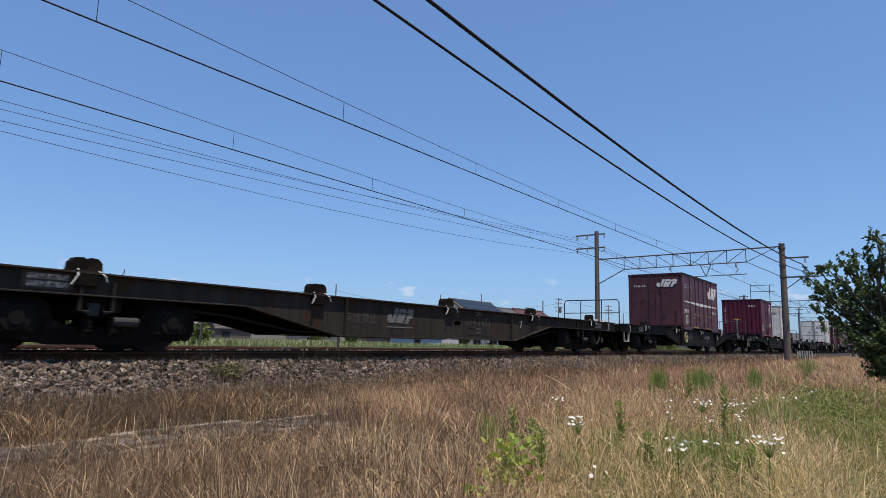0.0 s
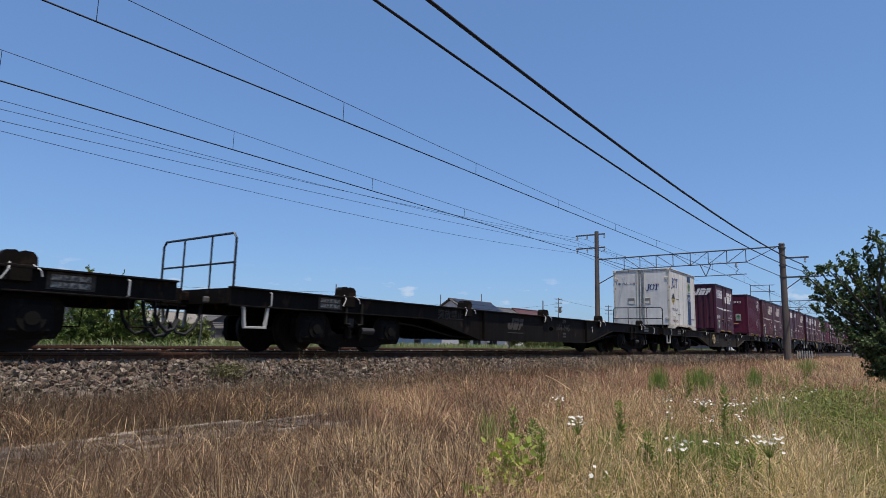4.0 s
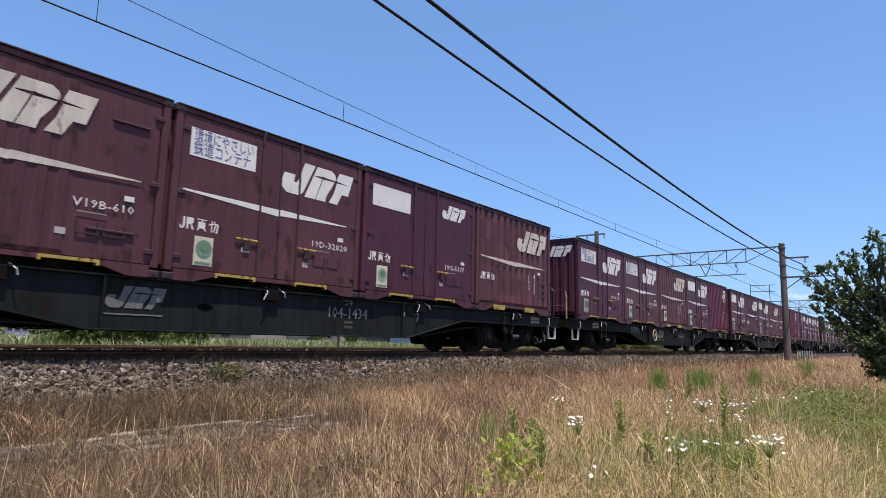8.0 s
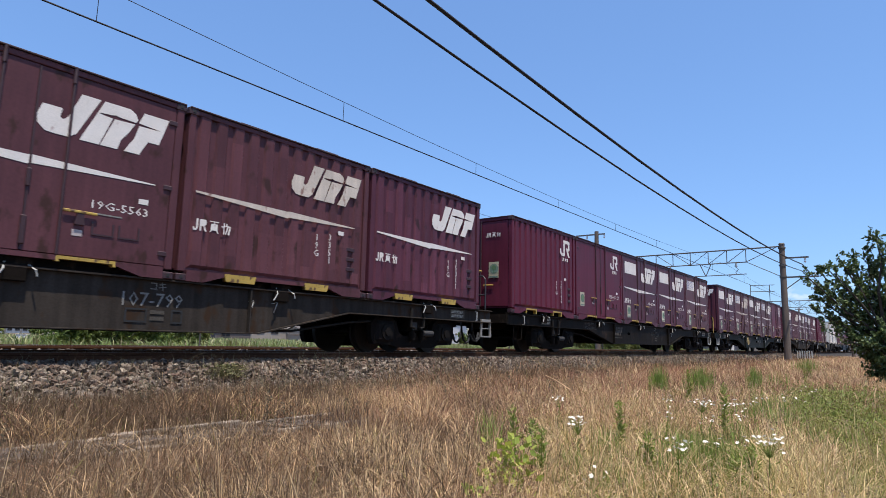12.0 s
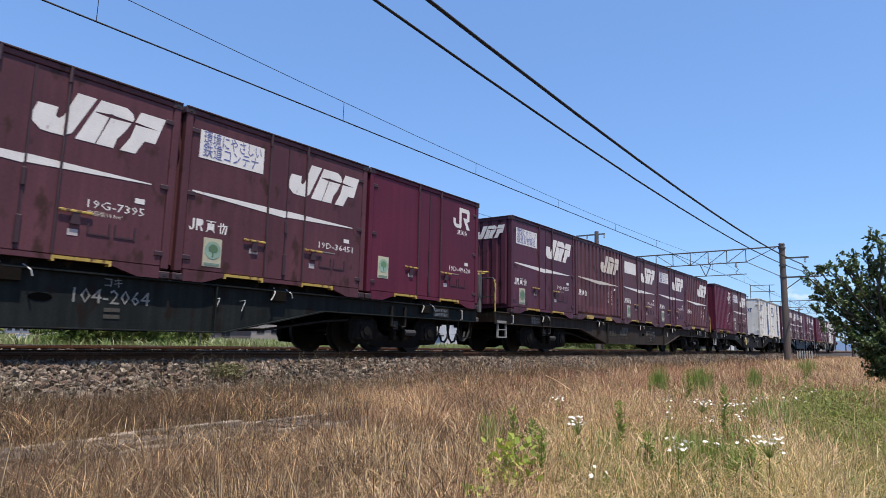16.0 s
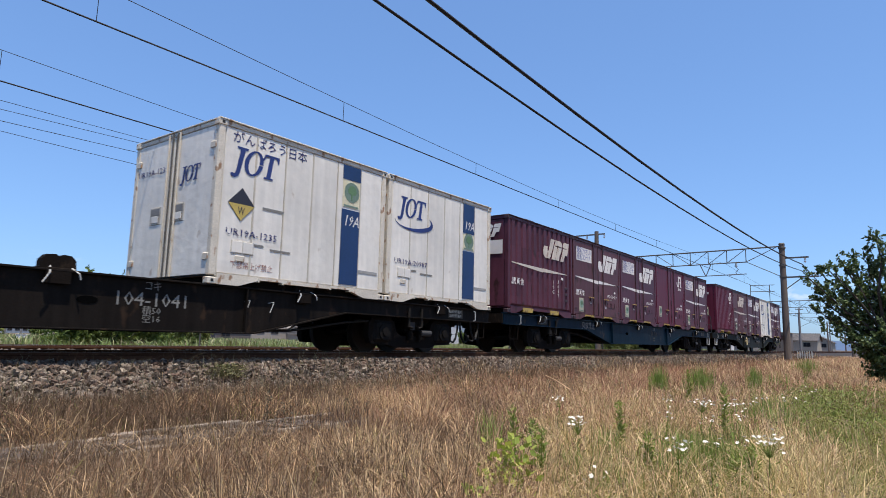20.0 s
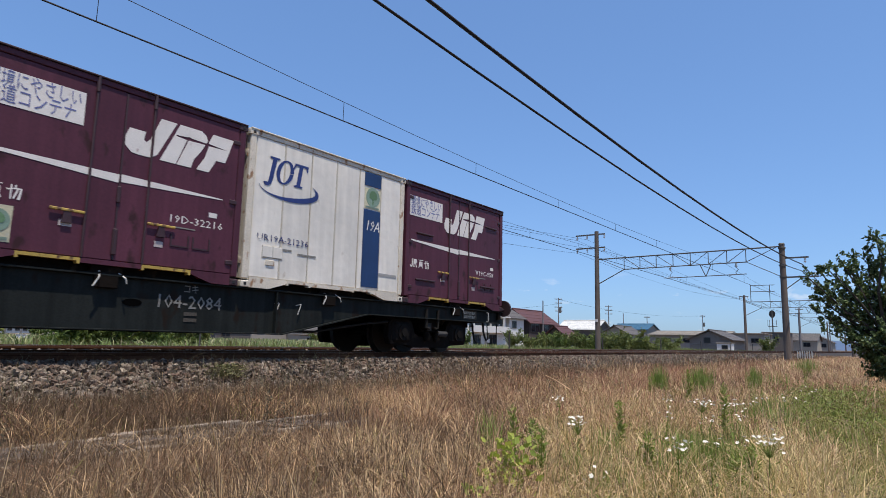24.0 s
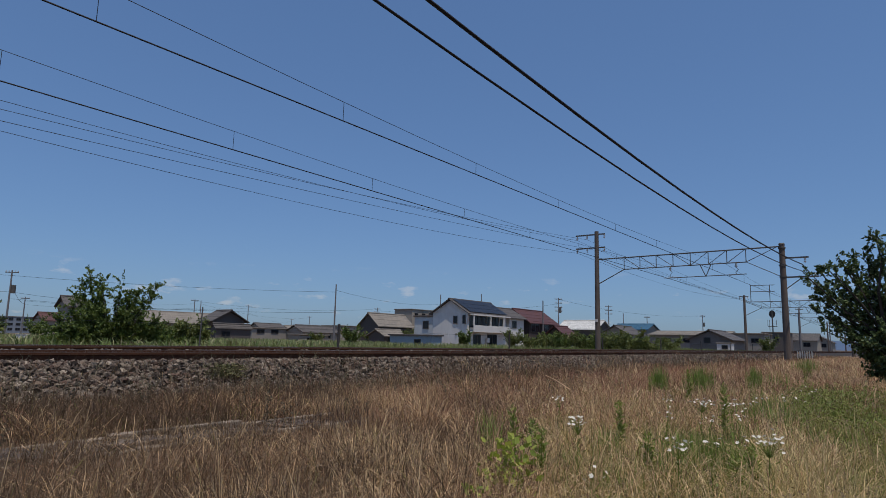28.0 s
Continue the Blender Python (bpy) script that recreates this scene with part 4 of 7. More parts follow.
def flat_wagon(paint, number, platform_front, load, tone):
    w = thing("container_flat_wagon", f"{tone} container flat wagon, {'empty deck' if not load else 'loaded'}, on two bogies", "wagon", "wagons of the train")
    for s in (-1, 1):
        bm = prism(bmesh.new(), beam_outline(), s * 1.12 - 0.012, s * 1.12 + 0.012)
        b = piece("side_beam", s, lambda bm=bm: bm, paint, w)
        y0 = min(s * 1.06, s * 1.20)
        piece("top_flange", 1, lambda: one_box(-9.8, 9.8, 0, 0.14, 0.972, 0.998, bevel=0.004), paint, b, 0, y0)
        piece("bottom_flange", 1, lambda: one_box(-3.05, 3.05, 0, 0.14, 0.288, 0.308, bevel=0.004), paint, b, 0, y0)
        for e in (-1, 1):
            piece("bottom_flange", ("slope", e), lambda e=e: prism(bmesh.new(), [(e * 3.06, 0.288), (e * 5.02, 0.70), (e * 5.02, 0.72), (e * 3.06, 0.308)], 0, 0.14), paint, b, 0, y0)
            piece("end_sill", 1, lambda: one_box(5.03, 9.8, 0, 0.14, 0.70, 0.72, bevel=0.004), paint, b, 0, y0 + (0.14 if e < 0 else 0), 0, 0, 0, 180 if e < 0 else 0)
        for x in (-2.9, 2.9):
            piece("stiffener", 1, lambda: one_box(-0.01, 0.01, -0.05, 0.05, 0.31, 0.97), paint, b, x, s * 1.155)
    piece("centre_sill", 1, lambda: one_box(-9.7, 9.7, -0.22, 0.22, 0.60, 0.96, bevel=0.02), bogie_black, w)
    for x in (-9.75, -8.2, -5.4, -3.8, -1.9, 0.0, 1.9, 3.8, 5.4, 8.2, 9.65):
        piece("cross_member", 1, lambda: one_box(-0.09, 0.09, -1.11, 1.11, 0.74, 0.955), bogie_black, w, x)
    piece("deck_plate", 1, lambda: one_box(-9.8, 9.8, -1.05, 1.05, 0.957, 0.975), bogie_black, w)
    piece("brake_gear", 1, lambda: rod(rod(box(box(bmesh.new(), -1.6, -0.5, -0.5, 0.1, 0.42, 0.72, 0.03), 0.5, 1.0, -0.6, -0.2, 0.45, 0.72, 0.03), (1.2, 0.2, 0.55), (2.6, 0.2, 0.55), 0.2, 14), (-6.5, 0, 0.5), (6.5, 0, 0.5), 0.03), bogie_black, w)
    for x in (-7.1, 7.1):
        bogie(w, x)
        g = 1 if x < 0 else -1
        piece("brake_rod", g, lambda g=g: pipe(bmesh.new(), [(-5.85 * g, -0.98, 0.60), (-5.2 * g, -0.98, 0.55), (-3.9 * g, -0.98, 0.36), (-3.0 * g, -0.98, 0.345)], 0.022, 6), mat("grey_bracket_steel", (0.022, 0.019, 0.016)), w)
    for e in (-1, 1):
        piece("coupler", 1, lambda: box(prism(bmesh.new(), [(0.10, -0.16), (0.46, -0.20), (0.46, 0.05), (0.30, 0.16), (0.10, 0.14)], 0.74, 0.98, "z"), -0.7, 0.12, -0.09, 0.09, 0.78, 0.94, 0.02), bogie_black, w, e * 9.9, 0, 0, 0, 0, 0 if e > 0 else 180)
        for k, (y, low) in enumerate(((-0.62, 0.30), (-0.30, 0.22), (0.35, 0.26))):
            hose = [(-0.05, y, 0.74), (-0.02, y, 0.52), (0.06, y * 0.97, low + 0.10), (0.18, y * 0.92, low), (0.32, y * 0.86, low + 0.03), (0.42, y * 0.8, low + 0.18)]
            piece("brake_hose", k, lambda hose=hose: pipe(bmesh.new(), hose, 0.026, 7), rubber, w, e * 9.82, 0, 0, 0, 0, 0 if e > 0 else 180)
        piece("hose_cock", 1, lambda: one_box(-0.06, 0.06, -0.035, 0.035, -0.05, 0.05, bevel=0.02), steel_grey, w, e * 9.86, -0.62, 0.80)
        # corner steps, bent from pale bar
        st = [(-0.22, 0, 0.72), (-0.19, 0, 0.34), (0.19, 0, 0.34), (0.22, 0, 0.72)]
        front = (e < 0) == platform_front
        step_paint = mat("pale_step_paint", (0.42, 0.40, 0.36), rough=0.7, stain=((0.3, 0.25, 0.2), 9.0))
        for yy in (-1.16, 1.16):
            if front and number.startswith("107"):
                piece("corner_step", "flat", flat_step, mat("worn_grey_step_paint", (0.24, 0.225, 0.20), rough=0.7, stain=((0.12, 0.09, 0.07), 9.0)), w, e * 9.56, yy, 0, label="pale flat-bar step with two rungs")
            else:
                piece("corner_step", front, lambda st=st, front=front: bent_step() if front else pipe(bmesh.new(), st, 0.014, 7), step_paint if front else bogie_black, w, e * 9.35, yy, 0, label="pale bent step bar" if front else "")
        piece("grab_iron", 1, lambda: pipe(bmesh.new(), [(0, -0.02, 0.95), (0.0, -0.07, 0.93), (0, -0.07, 0.74), (0, -0.02, 0.72)], 0.014, 6), bare_metal, w, e * 9.10, -1.15)
    p = -9.62 if platform_front else 9.62
    g = 1 if platform_front else -1
    rails = [[(0, -1.05, 0.98), (0, -1.05, 1.76), (0, -0.98, 1.84), (0, 0.98, 1.84), (0, 1.05, 1.76), (0, 1.05, 0.98)], [(0, -0.4, 0.98), (0, -0.4, 1.84)], [(0, 0.4, 0.98), (0, 0.4, 1.84)], [(0, -1.05, 1.38), (0, 1.05, 1.38)]]
    er = piece("end_railing", 1, lambda: pipe(pipe(pipe(pipe(bmesh.new(), rails[0], 0.02, 7), rails[1], 0.016, 6), rails[2], 0.016, 6), rails[3], 0.016, 6), mat("black_railing_paint", (0.02, 0.02, 0.022), rough=0.5), w, p - 0.08 * g)
    if number in ("104-2152", "104-1041", "104-2064", "107-1075"):
        piece("railing_post", 1, lambda: pipe(bmesh.new(), [(0, -1.05, 0.985), (0, -1.05, 1.70), (0, -1.02, 1.79)], 0.024, 8), yellow, er, label="yellow-painted railing post")
    if number in ("107-1431", "107-1075", "107-799"):
        bw = piece("brake_stand", 1, lambda: one_box(-0.045, 0.045, -0.04, 0.04, 0.98, 1.94, bevel=0.012), mat("worn_grey_stand_paint", (0.13, 0.115, 0.105), rough=0.7, stain=((0.08, 0.05, 0.035), 7.0)), w, p - 0.14 * g, -0.62)
        wheel = bmesh.new()
        ring = [(0.23 * math.cos(a), 0.23 * math.sin(a), 1.99) for a in np.linspace(0, 2 * math.pi, 17)]
        pipe(wheel, ring, 0.018, 6)
        for a in (0, 2.09, 4.19):
            rod(wheel, (0, 0, 1.955), (0.23 * math.cos(a), 0.23 * math.sin(a), 1.99), 0.014, 6)
        part("handwheel", wheel, yellow, bw, "yellow brake handwheel")
    elif number.startswith("10"):
        x = -0.30 - 2.0
        wheel = bmesh.new()
        pipe(wheel, [(0.21 * math.cos(a), -1.22, 0.66 + 0.21 * math.sin(a)) for a in np.linspace(0, 2 * math.pi, 19)], 0.020, 6)
        for a in (0.5, 2.6, 4.7):
            rod(wheel, (0, -1.21, 0.66), (0.21 * math.cos(a), -1.22, 0.66 + 0.21 * math.sin(a)), 0.016, 6)
        rod(wheel, (0, -1.24, 0.66), (0, -1.12, 0.66), 0.04, 10)
        if number in ("104-2152", "104-2064", "104-1041", "104-2084", "104-1888", "106-380"):
            put(part("handwheel", wheel, brass, w, "dull brass-coloured brake handwheel"), x)
        else:
            wheel.free()
    # container fastenings at the middle of each slot, with their levers
    shift = 0.0
    for i in range(5):
        x = (i - 2) * SLOT + shift
        for s in (-1, 1):
            f = piece("container_lock", 1, container_lock, bogie_black, w, x, s * 1.08, 0.985, 0, 0, 0 if s < 0 else 180)
            if s < 0:
                piece("lock_lever", 1, lambda: pipe(bmesh.new(), [(-0.10, -0.06, 0.05), (-0.13, -0.15, -0.04), (-0.20, -0.15, -0.16)], 0.010, 6), bare_metal, f)
                piece("lock_lever", 2, lambda: pipe(bmesh.new(), [(0.14, -0.06, 0.04), (0.20, -0.15, -0.03), (0.22, -0.15, -0.10)], 0.010, 6), bare_metal, f)
    # lettering on the near side beam
    y = -1.1355
    ex = -1.75 if platform_front else -2.85
    bold = number in ("104-1651", "104-2152", "104-1434", "104-2084", "104-1041", "104-718")
    if number not in ("104-718", "107-1431"):
        piece("company_emblem", ("w", bold), lambda: company_mark(0.50), dull_emblem if bold else faint_letter, w, ex, y, 0.58)
        piece("emblem_line", bold, lambda: poly([(0, 0), (0.78, 0), (0.78, 0.02), (0, 0.02)]), dull_emblem if bold else faint_letter, w, ex, y, 0.49)
    nx = 0.95 + (-0.04)
    # the hole is a flat oval on the beam, its inner darkness painted black
    piece("beam_hole", 1, lambda: prism(bmesh.new(), [(0.13 * math.cos(a), 0.05 * math.sin(a)) for a in np.linspace(0, 2 * math.pi, 15)[:-1]], -0.002, 0.004), mat("painted_hole_shade", (0.003, 0.003, 0.003), rough=1.0, bump=0, spec=0.0), w, nx - (0.30 if platform_front else 2.35), y, 0.66)
    for dx in (2.05, 2.50):
        piece("pull_handle", 1, lambda: pipe(bmesh.new(), [(-0.07, 0, 0.0), (0.02, -0.02, 0.02), (0.0, -0.03, -0.03), (-0.05, -0.03, -0.15)], 0.007, 5), bare_metal, w, nx + dx, y, 0.78)
    beside = number in ("107-799", "104-1651", "107-1075", "107-1431")
    if number != "107-1431":
        write("突放禁止", 0.15 if beside else 0.17, (-2.90 if platform_front else -4.12) if beside else (-4.65 if platform_front else -5.2), y, 0.56 if beside else 0.74, grey_letter if number in ("104-718", "104-1041", "104-2084", "104-2152") else faint_letter, w, width=0.86 if beside else 0.95)
    write("コキ", 0.10, nx + 0.40, y, 0.845, grey_letter, w, width=0.24)
    write(number, 0.185, nx, y, 0.62, grey_letter if number in ("104-1041", "104-1888", "107-1075", "107-799", "104-2084", "104-2152", "104-1434", "104-2064") else faint_letter, w, width=0.128 * len(number))
    if number == "104-1041":
        write("積50", 0.085, nx + 0.40, y, 0.52, grey_letter, w, width=0.26)
        write("空16", 0.085, nx + 0.40, y, 0.41, grey_letter, w, width=0.26)
    for k in range(2 if number != "104-1041" else 0):
        piece("small_writing", 1, lambda: poly([(0, 0), (0.20, 0), (0.20, 0.05), (0, 0.05)]), faint_letter, w, nx + 0.44, y, 0.52 - 0.085 * k)
    for x in (-8.05, 8.15):
        mp = piece("mark_plate", 1, lambda: poly([(0, 0), (0.56, 0), (0.56, 0.21), (0, 0.21)], t=0.006), mat("dull_beige_plate", (0.060, 0.048, 0.036), rough=0.85, fine=(40, 0.3), big=(6, 0.3), spec=0.1), w, x, y, 0.755, label="small dull beige marking plate")
        rows = {"104-718": ("自重18.7t", "荷重40.5t"), "107-1075": ("自重18.8t", "荷重40.7t")}.get(number)
        if rows:
            for z, row in zip((0.025, 0.115), rows):
                write(row, 0.075, 0.04, -0.007, z, grey_letter, mp, width=0.47)
        for z in (0.025, 0.115) if not rows else ():
            piece("plate_bar", 1, lambda: poly([(0.05, 0), (0.50, 0), (0.50, 0.065), (0.05, 0.065)], t=0.004), mat("worn_plate_writing", (0.24, 0.21, 0.16), rough=0.8, fine=(22, 0.7), big=(30, 0.6)), mp, 0, -0.006, z)
    if paint is wagon_grey:
        for dx, bw in ((0.10, 0.30), (0.74, 0.17)):
            def outline(bw=bw):
                bm = bmesh.new()
                for a in ((0, bw, 0, 0.025), (0, bw, 0.165, 0.19), (0, 0.025, 0.025, 0.165), (bw - 0.025, bw, 0.025, 0.165)):
                    box(bm, a[0], a[1], -0.004, 0.0, a[2], a[3])
                return bm
            piece("card_frame", bw, outline, rubber, w, nx + dx, y, 0.40)
    return w


TONES = {"sooty_brown_grey_wagon_steel": "brown-grey", "black_grey_wagon_steel": "black-grey", "green_grey_wagon_steel": "green-grey", "blue_wagon_steel": "deep blue"}
for k, off, paint, number, front, load in TRAIN:
    centre = CAR * (k - 7) + off + 2 * SLOT + CL / 2
    w = flat_wagon(paint, number, front, load, TONES[paint.name])
    # the locks sit under the middle of each slot; the body is longer at the platform end
    RUNNING.append((w, centre - (0.25 if front else -0.30), Y1, 0.0))
    for ob in w.children:
        if ob.name.split(".")[0] == "container_lock":
            ob.location.x += 0.25 if front else -0.30
    for slot, kind, num, col, panel in load:
        c = reefer_container(num, panel) if kind == "white" else long_container(num) if kind == "long" else freight_container(kind, num, col, panel)
        RUNNING.append((c, CAR * (k - 7) + off + slot * SLOT, Y1, 1.0))
# the tail disc hangs on the last wagon
tail = [t for t in RUNNING if t[0].name.startswith("container_flat_wagon")][-1][0]
d = part("tail_disc", rod(rod(bmesh.new(), (0.0, 0, 0), (0.06, 0, 0), 0.20, 24), (-0.28, 0, -0.03), (0.0, 0, -0.03), 0.03), mat("dark_red_tail_disc", (0.022, 0.008, 0.008), rough=0.6), tail, "dark round tail disc")
put(d, 9.84, -1.17, 1.08)
put(part("disc_bracket", one_box(-0.03, 0.03, -0.03, 0.03, 0.9, 1.30), bogie_black, tail), 9.62, -1.17, -0.10)

# ---- ground, ballast and the two tracks ----
def ground_z(x, y):
    """Height of the soil: a flat verge, a low rise to the ballast, fields beyond at the same level."""
    if y < 5.0:
        z = -0.62
    elif y < 7.6:
        z = -0.62 + 0.14 * (y - 5.0) / 2.6
    elif y < 16.5:
        z = -0.48
    else:
        z = -0.45
    near = max(0.0, 1 - (x * x + y * y) / 3600)
    return z + near * 0.035 * noise.noise((x * 0.6, y * 0.6, 0)) + near * 0.05 * noise.noise((x * 0.13, y * 0.13, 3))


def ground():
    xs = [-3500, -800, -200, -60, -20, *np.arange(-8, 30, 0.8), *np.arange(30, 120, 4), 150, 220, 400, 900, 4000]
    ys = [-3500, -700, -150, -40, -15, *np.arange(-6, 18, 0.6), *np.arange(18, 60, 3), 80, 120, 220, 500, 1200, 4000]
    verts = [(x, y, ground_z(x, y)) for x in xs for y in ys]
    n = len(ys)
    faces = [(i * n + j, (i + 1) * n + j, (i + 1) * n + j + 1, i * n + j + 1) for i in range(len(xs) - 1) for j in range(n - 1)]
    g = sheet("ground", verts, faces, soil)
    tagged(g, "dry brown soil under meadow grass and fields", "ground", kind="structure")
    return g


ground()


def ballast_z(y):
    """Cross-section of the stone bed."""
    pts = [(7.45, -0.50), (8.30, -0.13), (10.55, -0.13), (10.95, -0.05), (11.85, -0.05), (12.25, -0.13), (15.0, -0.13), (15.8, -0.50)]
    for (a, za), (b, zb) in zip(pts, pts[1:]):
        if a <= y <= b:
            return za + (zb - za) * (y - a) / (b - a)
    return -0.6


# solid bed below the loose stones, its dark colour standing in for gap shade
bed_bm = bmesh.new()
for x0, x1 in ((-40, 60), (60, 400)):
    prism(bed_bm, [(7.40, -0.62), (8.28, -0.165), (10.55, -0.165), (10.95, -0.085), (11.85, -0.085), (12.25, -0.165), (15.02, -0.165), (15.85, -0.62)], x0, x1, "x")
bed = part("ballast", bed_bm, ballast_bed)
tagged(bed, "bed under the stones of two railway tracks, painted near black as gap shade", "ballast", kind="structure")


def stone_shape(seed):
    """A broken stone: the hull of a few points, longer than it is high."""
    r = random.Random(seed)
    bm = bmesh.new()
    for _ in range(11):
        v = Vector((r.gauss(0, 1), r.gauss(0, 1), r.gauss(0, 1))).normalized() * r.uniform(0.8, 1.15)
        bm.verts.new((v.x * r.uniform(0.9, 1.35), v.y * 0.95, v.z * 0.62))
    hull = bmesh.ops.convex_hull(bm, input=bm.verts)
    bmesh.ops.delete(bm, geom=[e for e in hull["geom_interior"] if isinstance(e, bmesh.types.BMVert)], context='VERTS')
    bmesh.ops.triangulate(bm, faces=bm.faces)
    me = bpy.data.meshes.new("stone")
    bm.to_mesh(me)
    bm.free()
    return me


STONES = [stone_shape(i) for i in range(9)]


def stone_heap(name, count, x0, x1, ys, size, seed, label, power=1.0):
    """Many loose stones as one mesh of real pieces."""
    r = np.random.default_rng(seed)
    shapes = []
    for me in STONES:
        co = np.array([v.co[:] for v in me.vertices])
        fa = np.array([p.vertices[:] for p in me.polygons])
        shapes.append((co, fa))
    V, F, base = [], [], 0
    for i in range(count):
        co, fa = shapes[i % len(shapes)]
        x = x0 + (x1 - x0) * r.random() ** power
        y = r.uniform(*ys)
        s = size * r.uniform(0.55, 1.4)
        q = Euler(r.uniform(-3, 3, 3)).to_matrix()
        p = co @ np.array(q).T * s * np.array([1, 1, 0.85]) + (x, y, ballast_z(y) - 0.012 + r.uniform(-0.012, 0.018))
        V.append(p)
        F.append(fa + base)
        base += len(co)
    me = bpy.data.meshes.new(name)
    me.from_pydata(np.concatenate(V).tolist(), [], np.concatenate(F).tolist())
    me.materials.append(stone_mat)
    ob = new(name, me)
    tagged(ob, label, "stones", kind="stuff")
    return ob


stone_heap("ballast_stones", 17500, 0.5, 30.0, (7.40, 8.75), 0.040, 5, "loose crushed stones on the slope of the bed", 1.35)
stone_heap("ballast_stones", 2600, 30.0, 60.0, (7.40, 8.75), 0.055, 8, "loose crushed stones on the slope of the bed", 1.3)
stone_heap("ballast_stones", 5000, 0.0, 40.0, (9.0, 13.0), 0.042, 6, "loose crushed stones between the rails", 1.4)
stone_heap("ballast_stones", 2500, 0.0, 40.0, (13.0, 15.6), 0.05, 7, "loose crushed stones on the far side of the bed", 1.3)
rs = random.Random(31)
for i in range(300):
    y = rs.uniform(7.5, 8.6)
    s = rs.uniform(0.028, 0.050)
    o = part("stone", STONES[i % 9], stone_one, bed)
    o.matrix_basis = Matrix.LocRotScale((rs.uniform(1.8, 11.5), y, ballast_z(y) + 0.012), Euler((rs.uniform(-3, 3), rs.uniform(-.4, .4), rs.uniform(-3, 3))), (s * 1.2, s, s * 0.9))


def rail(y, name):
    """A flat-bottomed rail with its shiny head as a part."""
    prof = [(-0.063, -0.153), (0.063, -0.153), (0.063, -0.142), (0.012, -0.125), (0.008, -0.05), (0.032, -0.036), (0.032, -0.004), (-0.032, -0.004), (-0.032, -0.036), (-0.008, -0.05), (-0.012, -0.125), (-0.063, -0.142)]
    r = part(name, prism(bmesh.new(), prof, -40, 420, "x"), rail_rust)
    r.location.y = y
    tagged(r, "rusty steel rail with a worn bright head", "rail", "rails of the tracks", "structure")
    part("rail_head", one_box(-40, 420, -0.026, 0.026, -0.004, 0.0), rail_top, r)
    return r


for yc in (Y1, Y2):
    for s in (-1, 1):
        rail(yc + s * 0.5665, "rail")
sleeper_me = bpy.data.meshes.new("sleeper")
_b = prism(bmesh.new(), [(-0.12, -0.20), (0.12, -0.20), (0.09, -0.155), (-0.09, -0.155)], -1.0, 1.0, "y")
_b.to_mesh(sleeper_me)
_b.free()
for yc in (Y1, Y2):
    tr = thing("track", "railway track on concrete sleepers bedded in stone", "track", "tracks", "structure", y=yc)
    for i in range(92):
        put(part("sleeper", sleeper_me, concrete, tr), -6 + i * 0.62)

# concrete cable trough lids in the grass
tr = thing("cable_trough", "half-buried pale concrete cable trough with loose lids in dry grass", "cable trough", "", "structure", y=4.77)
trough_conc = mat("dirty_brown_trough_concrete", (0.13, 0.095, 0.064), rough=0.9, big=(3, 0.35), fine=(40, 0.3), bump=0.4, stain=((0.07, 0.05, 0.035), 5.0), stain_at=0.47, vary=0.3)
lid = shared("lid", lambda: one_box(-0.245, 0.245, -0.20, 0.20, -0.03, 0.03, bevel=0.008))
rl = random.Random(4)
for i in range(16):
    put(part("lid", lid, trough_conc, tr), -2.0 + i * 0.5, rl.uniform(-0.012, 0.012), -0.575 + rl.uniform(-0.025, 0.012), rl.uniform(-5, 5), rl.uniform(-2, 2), rl.uniform(-1, 1))
wall_conc = mat("pale_trough_wall_concrete", (0.30, 0.235, 0.17), rough=0.9, big=(2.2, 0.35), fine=(40, 0.25), bump=0.4, stain=((0.09, 0.068, 0.048), 2.6), stain_at=0.50)
for i in range(7):
    for yy, zt in ((0.24, -0.525), (-0.24, -0.560)):
        put(part("trough_wall", shared(("trough_wall", zt), lambda zt=zt: one_box(-0.59, 0.59, -0.035, 0.035, -0.76, zt, bevel=0.008)), wall_conc, tr), -1.8 + i * 1.2, yy + rl.uniform(-0.015, 0.015), rl.uniform(-0.02, 0.012), 0, rl.uniform(-0.7, 0.7), rl.uniform(-0.5, 0.5))

# ---- overhead line ----
GX = [43.5, 93.5, 143.5, 193.5, 243.5]
YN, YF = 6.33, 18.55


def insulator(parent, x, y, z, up=1, n=3):
    bm = bmesh.new()
    for i in range(n):
        rod(bm, (0, 0, up * 0.10 * i), (0, 0, up * (0.10 * i + 0.05)), 0.075, 10, 0.05)
    rod(bm, (0, 0, 0), (0, 0, up * 0.10 * n), 0.02, 6)
    me = shared(("insulator", up, n), lambda: bm)
    return put(part("insulator", me, ceramic, parent), x, y, z)


